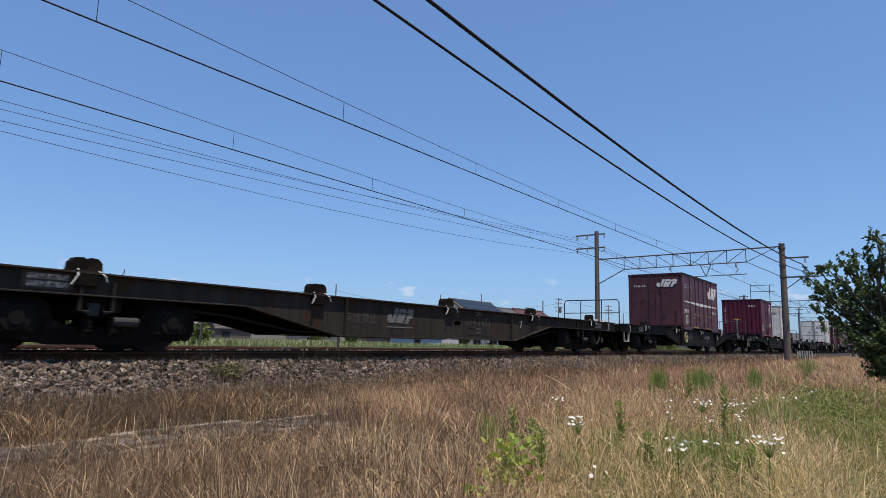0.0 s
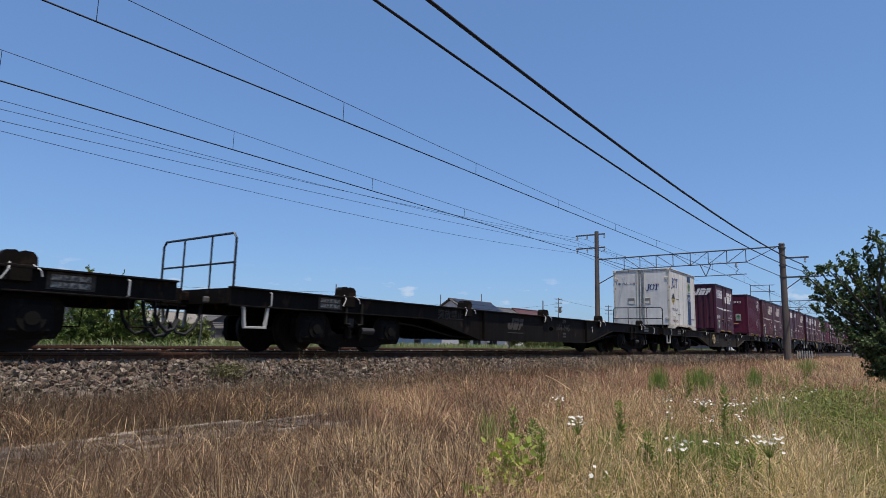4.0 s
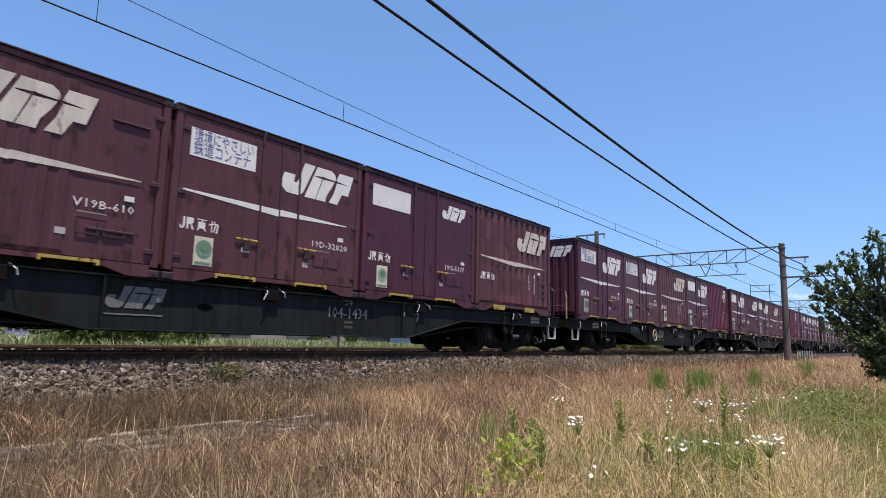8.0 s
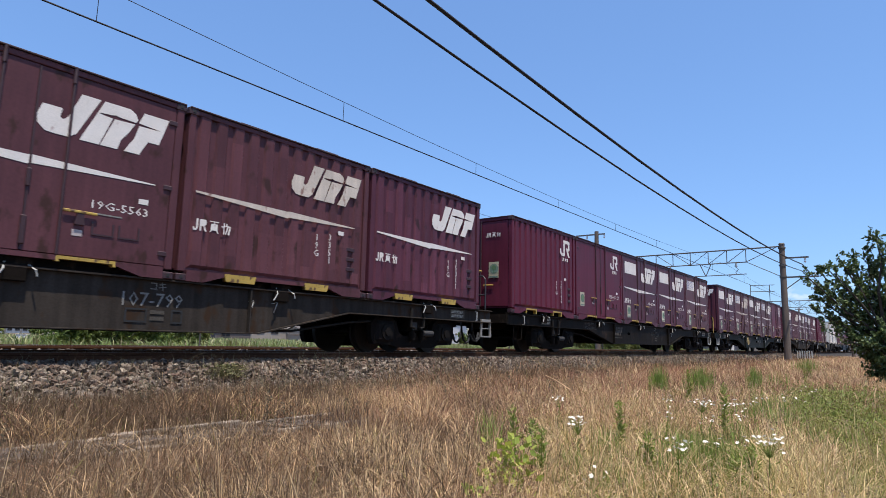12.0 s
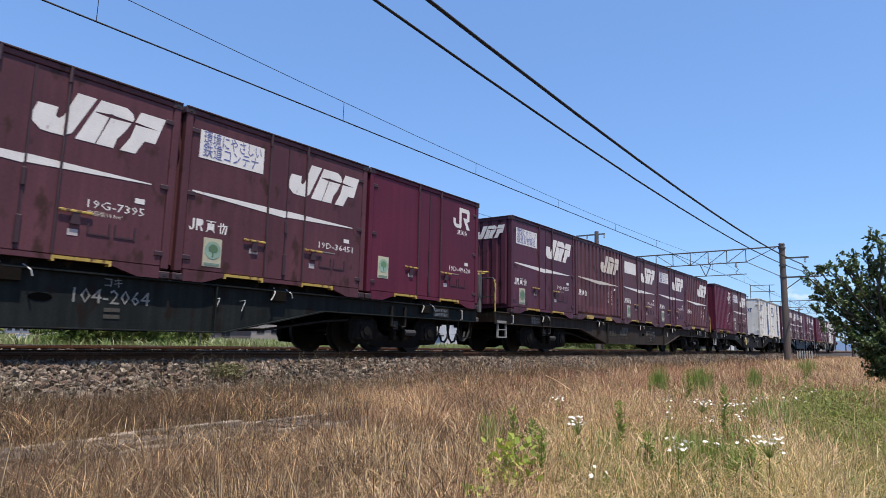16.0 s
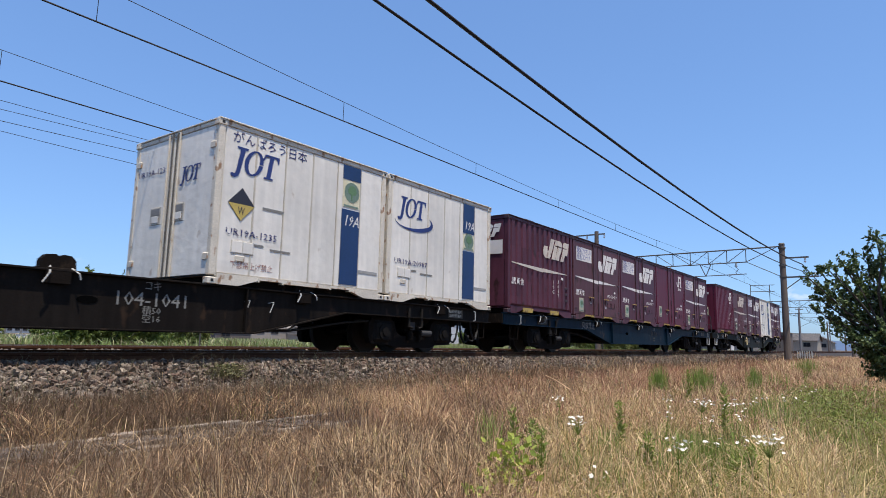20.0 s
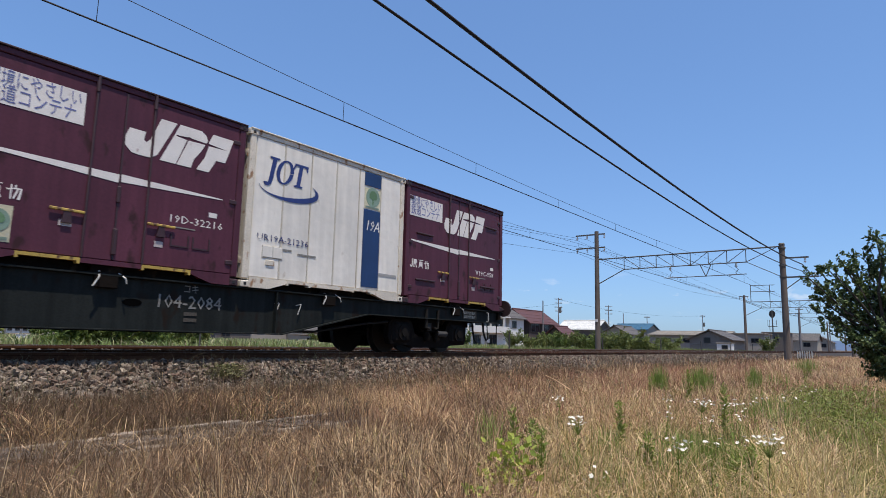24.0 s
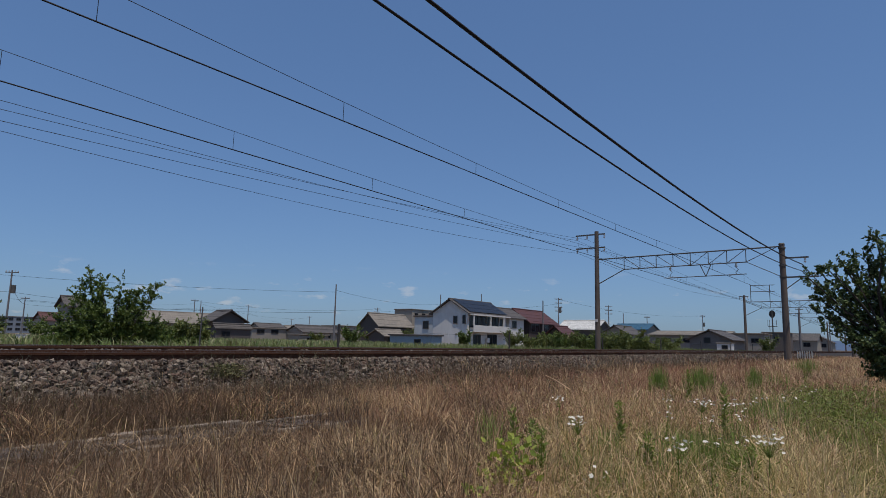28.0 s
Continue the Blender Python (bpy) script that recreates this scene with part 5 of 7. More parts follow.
def truss_members(y0, y1, zl, zr, depth, n):
    """Top and bottom chord with posts and diagonals, between two poles; the chord rises a little towards the near pole."""
    top = lambda f: (0, y0 + (y1 - y0) * f, zl + (zr - zl) * f)
    out = [("top_chord", top(0), top(1), 0.045)]
    fs = [0.17 + 0.66 * i / (n - 1) for i in range(n)]
    low = lambda f: (0, y0 + (y1 - y0) * f, zl + (zr - zl) * f - depth)
    out.append(("bottom_chord", low(fs[0]), low(fs[-1]), 0.035))
    for f in fs:
        out.append(("post", top(f), low(f), 0.028))
    for i, (a, b) in enumerate(zip(fs, fs[1:])):
        out.append(("diagonal", top(a), low(b), 0.022) if i < n // 2 else ("diagonal", low(a), top(b), 0.022))
    out += [("diagonal", top(0.02), low(fs[0]), 0.022), ("diagonal", top(0.98), low(fs[-1]), 0.022)]
    out += [("knee_brace", low(fs[0]), (0, y0 - 0.05, zl - depth - 1.0), 0.035), ("knee_brace", low(fs[-1]), (0, y1 + 0.1, zr - depth - 1.05), 0.022)]
    return out


def gantry(x, first):
    g = thing("overhead_line_gantry", "lattice steel gantry on two concrete poles spanning both tracks", "gantry", "gantries along the line", x=x)
    part("pole", rod(bmesh.new(), (0, YN, -0.8), (0, YN, 6.72), 0.21, 20, 0.165), pole_conc, g, "round brown-grey concrete pole")
    part("pole_cap", rod(bmesh.new(), (0, YN, 6.72), (0, YN, 6.80), 0.19, 20, 0.15), steel_grey, g)
    part("pole", rod(bmesh.new(), (0, YF, -0.8), (0, YF, 8.62 if first else 7.45), 0.20, 18, 0.15), pole_conc, g, "tall round concrete pole")
    for name, a, b, r in truss_members(YF, YN, 6.50, 6.60, 0.85, 8):
        part(name, rod(bmesh.new(), a, b, r, 6), steel_grey, g)
    for z in (4.65, 5.35, 6.45):
        part("pole_band", rod(bmesh.new(), (0, YN, z), (0, YN, z + 0.09), 0.215, 20), steel_grey, g)
    # hanging frame in the middle and the steady arm over both tracks
    for y in (11.25, 10.55):
        part("drop_post", rod(bmesh.new(), (0, y, 5.72), (0, 10.9, 4.9), 0.03, 6), steel_grey, g)
    part("steady_bar", rod(bmesh.new(), (0, 8.4, 4.96), (0, 13.5, 4.90), 0.028, 6), steel_grey, g)
    for y in (9.0, 13.2):
        part("wire_hanger", pipe(bmesh.new(), [(0, y, 5.7), (0, y + 0.10, 5.50), (0, y - 0.12, 5.28), (0, y + 0.05, 5.08), (0, y - 0.02, 4.96)], 0.020, 6), steel_grey, g)
        insulator(g, 0, y, 5.68, -1, 3)
        part("steady_arm", rod(bmesh.new(), (0, y - 0.4, 4.98), (0, y + 0.45, 4.90), 0.016, 6), ceramic, g)
    # arms for feeders
    for z, y0, y1 in ((8.35, 17.9, 20.2), (7.35, 17.9, 20.2)) if first else ((7.25, 18.0, 19.2),):
        part("cross_arm", one_box(-0.05, 0.05, y0, y1, z, z + 0.09), steel_grey, g)
        for y in (17.95, 19.3, 20.1) if first else (18.1, 19.1):
            insulator(g, 0, y, z, -1, 3)
    part("cross_arm", one_box(-0.05, 0.05, 4.9, YN, 5.80, 5.89), steel_grey, g)
    insulator(g, 0, 5.1, 5.80, -1, 3)
    part("cross_arm", one_box(-0.05, 0.05, 4.4, YN, 4.60, 4.69), steel_grey, g)
    part("arm_brace", rod(bmesh.new(), (0, 5.3, 4.60), (0, YN - 0.1, 3.9), 0.03, 6), steel_grey, g)
    insulator(g, 0, 4.6, 4.69, 1, 2)
    if x == 93.5:
        for y in (15.35, 17.7):
            part("mast_post", rod(bmesh.new(), (0, y, 6.5), (0, y, 8.8), 0.045, 6), steel_grey, g)
        for z in (7.9, 8.75):
            part("cross_arm", rod(bmesh.new(), (0, 14.7, z), (0, 17.7, z), 0.04, 6), steel_grey, g)
    if first:
        part("number_plate", one_box(-0.215, -0.205, YF - 0.1, YF + 0.1, 1.9, 2.1), white_paint, g, "small white plate")
    return g


for i, x in enumerate(GX):
    gantry(x, i == 0)


def wire(name, label, spans, r, n=14):
    """A wire strung through its holding points, with its sag in each span."""
    bm = bmesh.new()
    for a, b, sag in spans:
        pipe(bm, hang(a, b, sag, n), r, 5)
    w = part(name, bm, wire_mat)
    tagged(w, label, "wire", "overhead wires")
    return w


SPANX = [-6.5, *GX]
for ym, z0, z1, sag, zc in ((9.6, 5.95, 5.65, 0.60, 4.92), (13.6, 5.95, 5.75, 0.52, 4.96)):
    spans = [((a, ym, z0 if i == 0 else z1), (b, ym, z1), sag) for i, (a, b) in enumerate(zip(SPANX, SPANX[1:]))]
    m = wire("catenary_wire", "thin messenger wire above the track", spans, 0.0068)
    c = wire("contact_wire", "grooved contact wire hung level over the track", [((SPANX[0], ym, zc), (SPANX[-1], ym, zc), 0.0)], 0.0145, 12)
    for a, b, s in spans[:3]:
        for i in range(10):
            x = a[0] + 5.15 * i + 0.05
            f = (x - a[0]) / (b[0] - a[0])
            if 0.01 < f < 0.99:
                z = a[2] + (b[2] - a[2]) * f - 4 * s * f * (1 - f)
                part("dropper", rod(bmesh.new(), (x, ym, zc), (x, ym, z), 0.006, 5), wire_mat, m)
# feeders on the near poles
for i, (a, b) in enumerate(zip(SPANX, SPANX[1:])):
    wire("feeder_cable", "thick black feeder cable along the near poles", [((a, 5.25, 5.77 if i == 0 else 5.40), (b, 5.25, 5.40), 0.78)], 0.032)
    wire("feeder_cable", "black feeder cable slung lower along the near poles", [((a, 5.3, 5.27 if i == 0 else 5.0), (b, 5.3, 5.0), 0.84)], 0.022)
# lines on the far poles
for y, z0, z1, sag, r in ((20.1, 6.80, 8.05, 0.60, 0.0082), (19.3, 6.0, 8.05, 0.45, 0.0082), (17.95, 5.25, 7.05, 0.30, 0.0082), (20.1, 6.12, 7.08, 0.76, 0.0082)):
    for i, (a, b) in enumerate(zip(SPANX, SPANX[1:])):
        wire("feeder_wire", "thin line wire on the far poles", [((a, y if i < 2 else 18.6, z0 if i == 0 else z1 if i == 1 else 6.9), (b, y if i == 0 else 18.6, z1 if i == 0 else 6.9), sag)], r)

# ---- the far side: fence, fields, houses, poles ----
def plaster(name, c):
    return mat(name, c, rough=0.85, big=(0.5, 0.06), fine=(12, 0.05), bump=0.1, streak=0.06)


white_wall, grey_wall, brown_wall, beige_wall = plaster("white_render_wall", (0.66, 0.63, 0.585)), plaster("grey_wall", (0.27, 0.245, 0.21)), plaster("brown_board_wall", (0.105, 0.088, 0.078)), plaster("beige_wall", (0.32, 0.28, 0.225))
blue_wall = plaster("blue_grey_sheet_wall", (0.25, 0.33, 0.38))
tile_dark = mat("dark_grey_roof_tile", (0.085, 0.074, 0.066), rough=0.7, big=(1.0, 0.2), fine=(9, 0.3), bump=0.4)
tile_grey = mat("grey_roof_tile", (0.205, 0.178, 0.145), rough=0.75, big=(1.0, 0.15), fine=(9, 0.3), bump=0.4)
tile_pale = mat("pale_weathered_roof_tile", (0.50, 0.49, 0.46), rough=0.7, big=(1.0, 0.15), fine=(7, 0.45), bump=0.5)
tile_red = mat("red_brown_roof_tile", (0.085, 0.032, 0.026), rough=0.6, big=(1.0, 0.15), fine=(9, 0.25), bump=0.4)
tile_blue = mat("blue_roof_sheet", (0.035, 0.10, 0.16), rough=0.5, big=(1.0, 0.1), bump=0.2)
window_glass = mat("dark_window_glass", (0.020, 0.022, 0.026), rough=0.12, spec=0.3, big=(0.5, 0.2), bump=0.0)
frame_mat = mat("dark_window_frame", (0.06, 0.055, 0.05), rough=0.5)
solar = mat("blue_black_solar_panel", (0.014, 0.015, 0.020), rough=0.4, fine=(3, 0.1), bump=0.0)


def window(parent, face, x, y, z, w, h):
    """A framed pane, on the face towards -y ("s") or towards -x ("w")."""
    rz = 0 if face == "s" else -90
    f = bmesh.new()
    for a in ((0, w, 0, 0.09), (0, w, h - 0.09, h), (0, 0.09, 0.09, h - 0.09), (w - 0.09, w, 0.09, h - 0.09)):
        box(f, a[0], a[1], -0.09, 0.0, a[2], a[3])
    fr = put(part("window", f, frame_mat, parent), x, y, z, 0, 0, rz)
    part("pane", one_box(0.085, w - 0.085, -0.04, -0.02, 0.085, h - 0.085), window_glass, fr)
    if w > 1.2:
        part("mullion", one_box(w / 2 - 0.04, w / 2 + 0.04, -0.085, -0.045, 0.09, h - 0.09), frame_mat, fr)
    return fr


def house(label, x0, y0, lx, wy, eave, ridge, wall, roof, along="x", windows=(), over=0.45, flat=False, category="house", base=-0.55):
    """A house with walls, a gabled or flat roof and its windows. along: the way of the ridge."""
    h = thing("house" if category == "house" else category, label, category, "houses beyond the line", x=x0, y=y0)
    bm = bmesh.new()
    if flat:
        box(bm, 0, lx, 0, wy, base, eave)
        part("wall", bm, wall, h)
        part("roof", one_box(-over, lx + over, -over, wy + over, eave, eave + 0.22, bevel=0.03), roof, h)
    else:
        if along == "x":
            prism(bm, [(0, base), (wy, base), (wy, eave), (wy / 2, ridge - 0.12), (0, eave)], 0, lx, "x")
            span, run = wy, (-over, lx + over)
        else:
            prism(bm, [(0, base), (lx, base), (lx, eave), (lx / 2, ridge - 0.12), (0, eave)], 0, wy, "y")
            span, run = lx, (-over, wy + over)
        part("wall", bm, wall, h)
        slope = (ridge - eave) / (span / 2)
        for s in (0, 1):
            e0 = -over if s == 0 else span + over
            ze = eave - slope * over
            ro = prism(bmesh.new(), [(e0, ze), (span / 2, ridge), (span / 2, ridge + 0.16), (e0, ze + 0.14)], run[0], run[1], "x" if along == "x" else "y")
            rp = part("roof", ro, roof, h)
            n = max(3, int((span / 2 + over) / 0.9))
            for i in range(n):
                f = (i + 0.5) / n
                u = e0 + (span / 2 - e0) * f
                z = ze + 0.15 + (ridge - ze) * f
                bt = bmesh.new()
                if along == "x":
                    rod(bt, (run[0], u, z), (run[1], u, z), 0.035, 5)
                else:
                    rod(bt, (u, run[0], z), (u, run[1], z), 0.035, 5)
                part("tile_course", bt, roof, rp)
        rb = bmesh.new()
        if along == "x":
            rod(rb, (run[0], span / 2, ridge + 0.14), (run[1], span / 2, ridge + 0.14), 0.16, 8)
        else:
            rod(rb, (span / 2, run[0], ridge + 0.14), (span / 2, run[1], ridge + 0.14), 0.16, 8)
        part("ridge_cap", rb, roof, h)
    for face, u, z, w, hh in windows:
        if face == "s":
            window(h, "s", u, -0.01, z, w, hh)
        else:
            window(h, "w", -0.01, u + w, z, w, hh)
    return h


wh = house("white two-storey house with solar panels on its dark roof", 79.1, 54.8, 11.4, 6.7, 4.75, 6.75, white_wall, tile_dark, "x",
           [("w", 1.9, 3.0, 0.75, 1.2), ("w", 0.35, 3.0, 0.55, 1.35), ("s", 0.5, 2.45, 4.5, 1.9), ("s", 5.3, 2.45, 3.6, 1.9), ("s", 9.3, 2.9, 0.9, 1.2), ("s", 1.6, -0.3, 2.0, 1.7), ("s", 5.6, -0.4, 2.8, 1.9)])
put(part("balcony_front", one_box(0.3, 10.9, -1.0, -0.9, 1.75, 2.80, bevel=0.02), white_wall, wh), 0)
for bx in (0.3, 5.05, 9.0):
    part("balcony_post", one_box(bx, bx + 0.22, -1.0, -0.8, 2.80, 4.42), white_wall, wh)
part("balcony_fascia", one_box(0.1, 11.1, -1.05, -0.46, 4.30, 4.52), white_wall, wh)
part("balcony_floor", one_box(0.3, 10.9, -0.9, -0.01, 1.75, 1.87), white_wall, wh)
slope = math.degrees(math.atan2(2.0, 3.35))
for i in range(6):
    for j in range(3):
        put(part("solar_panel", one_box(0, 1.76, 0, 1.26, 0, 0.05, bevel=0.012), solar, wh, "dark solar panel"), 0.35 + i * 1.82, -0.25 + j * 1.32 * math.cos(radians(slope)), 4.82 + j * 1.32 * math.sin(radians(slope)) + 0.03, slope)
house("low white wing of a house with a darker roof", 90.9, 54.4, 4.8, 5.6, 4.5, 6.0, white_wall, tile_dark, "x", [("s", 0.9, 2.7, 1.3, 1.2)])
house("flat-roofed grey-white house wing", 80.7, 62.2, 6.0, 4.4, 4.2, 4.4, plaster("pale_grey_wall", (0.50, 0.52, 0.52)), tile_dark, "x", [("w", 1.4, 2.2, 1.2, 1.3)], flat=True, over=0.2)
house("low blue-grey shed with a flat roof", 71.3, 55.6, 2.4, 8.0, 0.95, 1.1, blue_wall, tile_dark, "x", [("w", 2.0, -0.2, 1.2, 0.7)], flat=True, over=0.25, category="shed")
house("grey house with a weathered tiled roof", 90.9, 84.3, 10.4, 5.0, 3.2, 5.4, brown_wall, tile_grey, "x", [("s", 3.2, 0.9, 2.2, 1.4), ("s", 7.0, 0.9, 2.0, 1.4)])
house("low porch house with a pale roof", 88.0, 80.0, 6.5, 4.0, 1.1, 2.1, brown_wall, tile_grey, "x", [("s", 1.2, -0.2, 2.2, 1.0)])
house("beige flat-roofed building behind roofs", 124.4, 103.6, 9.0, 6.0, 8.2, 8.4, beige_wall, tile_grey, "x", [("s", 1.0, 6.4, 1.4, 1.0), ("s", 4.0, 6.4, 1.4, 1.0)], flat=True, over=0.2, category="building")
house("grey-brown flat building behind roofs", 128.0, 95.0, 9.0, 6.0, 7.4, 7.6, brown_wall, tile_grey, "x", [("s", 1.0, 5.6, 2.4, 1.0)], flat=True, over=0.2, category="building")
house("house with a red-brown tiled roof", 97.6, 54.4, 10.6, 6.4, 4.0, 6.2, plaster("dark_brown_boards", (0.06, 0.042, 0.036)), tile_red, "x", [("s", 0.6, 2.2, 3.0, 1.6), ("s", 4.4, 2.2, 3.0, 1.6), ("s", 1.0, -0.3, 2.4, 1.7)])
house("lower house with a red-brown roof", 102.4, 49.3, 4.6, 5.0, 1.4, 3.3, plaster("dark_brown_boards", (0.06, 0.042, 0.036)), tile_red, "x", [("s", 1.4, 0.0, 2.0, 1.2)])
house("house with a pale weathered tile roof", 122.0, 52.5, 8.0, 8.6, 3.4, 5.2, brown_wall, tile_pale, "y", [("w", 1.0, 1.0, 2.0, 1.2)])
house("dark gabled house with a beige wall", 123.0, 46.2, 9.0, 5.4, 2.6, 4.1, beige_wall, tile_dark, "x", [("w", 1.6, 0.8, 1.4, 1.2)])
house("house under a blue sheet roof", 160.0, 55.0, 9.0, 9.0, 4.4, 5.8, grey_wall, tile_blue, "y", [("w", 2.0, 1.8, 2.0, 1.2)])
house("long grey warehouse with a shallow roof", 150.0, 34.0, 14.0, 17.0, 2.9, 3.8, grey_wall, tile_grey, "y", [("w", 2.0, 1.2, 2.2, 1.0), ("w", 7.0, 1.2, 2.2, 1.0), ("w", 12.0, 1.2, 2.2, 1.0)], category="warehouse")
house("grey house with its dark gable towards the line", 124.0, 27.3, 12.0, 7.2, 1.8, 3.35, plaster("blue_grey_wall", (0.17, 0.155, 0.14)), tile_dark, "x", [("w", 3.4, 1.0, 1.2, 1.1)], over=0.6)
house("small white shed near houses", 118.0, 25.8, 2.0, 2.4, 0.9, 1.0, white_wall, tile_grey, "x", [("w", 0.6, 0.0, 1.0, 0.7)], flat=True, over=0.1, category="shed")
house("flat grey building with a row of windows", 150.0, 26.2, 10.0, 7.8, 3.3, 3.5, grey_wall, tile_grey, "x", [("w", 1.0, 1.4, 1.6, 1.0), ("w", 4.6, 1.4, 1.6, 1.0)], flat=True, over=0.3, category="building")
house("brown-grey flat building down the line", 175.0, 25.6, 10.0, 5.4, 4.2, 4.4, brown_wall, tile_grey, "x", [("w", 1.6, 2.2, 1.6, 1.1)], flat=True, over=0.2, category="building")
house("dark-roofed house far down the line", 205.0, 22.4, 10.0, 7.2, 2.8, 4.6, beige_wall, tile_dark, "y", [("w", 1.6, 1.0, 1.8, 1.2)])
house("second dark-roofed house far down the line", 230.0, 21.0, 9.0, 6.2, 2.6, 4.2, grey_wall, tile_dark, "x", [("w", 1.6, 1.0, 1.8, 1.2)])
house("long house with a weathered grey roof", 65.0, 124.4, 17.5, 8.6, 2.9, 5.1, beige_wall, tile_grey, "x", [("s", 1.0, 0.8, 2.4, 1.4), ("s", 5.0, 0.8, 2.4, 1.4)])
for hx, hy, hl, hw, he, hr, hm, ht in ((113.0, 150.0, 9.0, 7.0, 2.6, 4.2, beige_wall, tile_dark), (124.0, 150.0, 8.0, 7.0, 2.2, 3.8, brown_wall, tile_grey), (141.0, 165.0, 10.0, 7.0, 2.8, 4.6, grey_wall, tile_dark), (158.0, 172.0, 9.0, 7.0, 2.4, 4.2, beige_wall, tile_grey), (84.0, 130.0, 9.0, 7.0, 2.0, 3.6, grey_wall, tile_dark), (95.0, 148.0, 10.0, 7.0, 2.4, 4.0, beige_wall, tile_grey), (132.0, 118.0, 8.0, 6.0, 2.2, 3.8, brown_wall, tile_dark)):
    house("small low house among fields, tiled gable roof", hx, hy, hl, hw, he, hr, hm, ht, "x", [("s", 1.2, 0.5, 2.0, 1.1), ("s", 4.6, 0.5, 2.0, 1.1)])
house("brown house with a dark gable towards the line", 65.4, 101.0, 6.6, 3.6, 3.2, 4.9, brown_wall, tile_dark, "y", [("s", 0.8, 0.6, 1.6, 1.2), ("s", 3.4, 0.6, 1.6, 1.2)], over=0.7)
house("low eaves wing with a dark tiled roof", 65.0, 99.4, 7.4, 1.5, 1.8, 2.4, brown_wall, tile_dark, "x", [("s", 1.2, 0.2, 1.8, 1.0)], over=0.3)
house("low pale wall shed in a field", 78.5, 93.0, 7.5, 3.0, 0.8, 0.95, beige_wall, tile_grey, "x", [("s", 2.0, -0.3, 1.4, 0.7)], flat=True, over=0.2, category="shed")
house("flat brown building behind fields", 99.7, 136.4, 13.0, 6.0, 2.5, 2.7, grey_wall, tile_grey, "x", [("s", 1.5, 1.2, 2.4, 1.1), ("s", 6.0, 1.2, 2.4, 1.1)], flat=True, over=0.3, category="building")
house("dark-roofed low house behind fields", 111.0, 129.9, 13.3, 7.0, 1.9, 3.5, beige_wall, tile_dark, "x", [("s", 1.5, 0.4, 2.4, 1.0), ("s", 7.5, 0.4, 2.4, 1.0)])
house("wide beige hall with a flat roof", 141.8, 147.6, 13.9, 9.0, 4.4, 4.7, beige_wall, tile_grey, "x", [("s", 2.0, 2.0, 3.0, 1.2)], flat=True, over=0.3, category="building")
house("house with a red-brown roof behind fields", 66.0, 176.0, 6.5, 6.0, 3.4, 5.2, beige_wall, tile_red, "x", [("s", 1.5, 1.0, 1.8, 1.2)])
house("shed with a dark blue-grey roof behind a shrub", 41.6, 103.0, 2.6, 3.0, 4.5, 5.7, grey_wall, tile_dark, "x", [("s", 1.2, 1.6, 1.6, 1.2)], category="shed")
house("pale apartment block with rows of windows", 108.0, 340.0, 24.0, 12.0, 7.2, 7.6, plaster("pale_block_wall", (0.20, 0.225, 0.26)), tile_grey, "x", [("s", 1.5 + 3.2 * i, 0.8 + 2.3 * j, 2.0, 1.2) for i in range(7) for j in range(3)], flat=True, over=0.2, category="building")


def utility_pole(x, y, top, arms=1, box_on=False, r=0.16):
    p = thing("utility_pole", "grey concrete utility pole with cross-arms" if arms else "plain grey steel pole", "pole", "utility poles", x=x, y=y)
    part("pole", rod(bmesh.new(), (0, 0, -0.6), (0, 0, top), r, 10, r * 0.6), mat("grey_utility_concrete", (0.16, 0.15, 0.15), rough=0.85), p)
    for i in range(arms):
        z = top - 0.4 - 0.9 * i
        a = part("cross_arm", one_box(-0.9, 0.9, -0.06, 0.06, z, z + 0.12), steel_grey, p)
        a.rotation_euler.z = -0.7
        for u in (-0.8, -0.4, 0.4, 0.8):
            put(part("insulator", rod(bmesh.new(), (u, 0, z + 0.12), (u, 0, z + 0.34), 0.06, 6), ceramic, a), 0)
    if box_on:
        part("transformer", rod(bmesh.new(), (0.35, -0.2, top - 3.4), (0.35, -0.2, top - 2.2), 0.32, 12), steel_grey, p)
    return p


for x, y, top, arms, tb in ((72.6, 77.2, 9.3, 0, 0), (123.6, 81.7, 11.5, 0, 0), (34.8, 105.8, 9.2, 1, 1), (54.7, 156.8, 7.9, 1, 0), (89.8, 147.4, 9.5, 1, 0), (93.8, 151.0, 9.5, 0, 0), (117.1, 162.7, 9.9, 1, 0), (133.2, 124.1, 9.4, 2, 0), (167.4, 192.4, 8.9, 1, 0),
                            (128.7, 64.2, 10.6, 4, 1), (148.9, 60.6, 10.0, 3, 0), (193.8, 74.0, 10.3, 0, 0), (193.5, 49.9, 9.6, 1, 1), (186.6, 226.5, 8.7, 1, 0), (102.0, 54.0, 8.0, 0, 0), (119.3, 90.6, 11.3, 0, 0), (128.0, 16.5, 7.5, 0, 0), (145.0, 18.6, 8.6, 1, 0), (182.0, 17.0, 8.2, 1, 0), (175.0, 60.0, 8.5, 1, 0)):
    utility_pole(x, y, top, arms, tb)
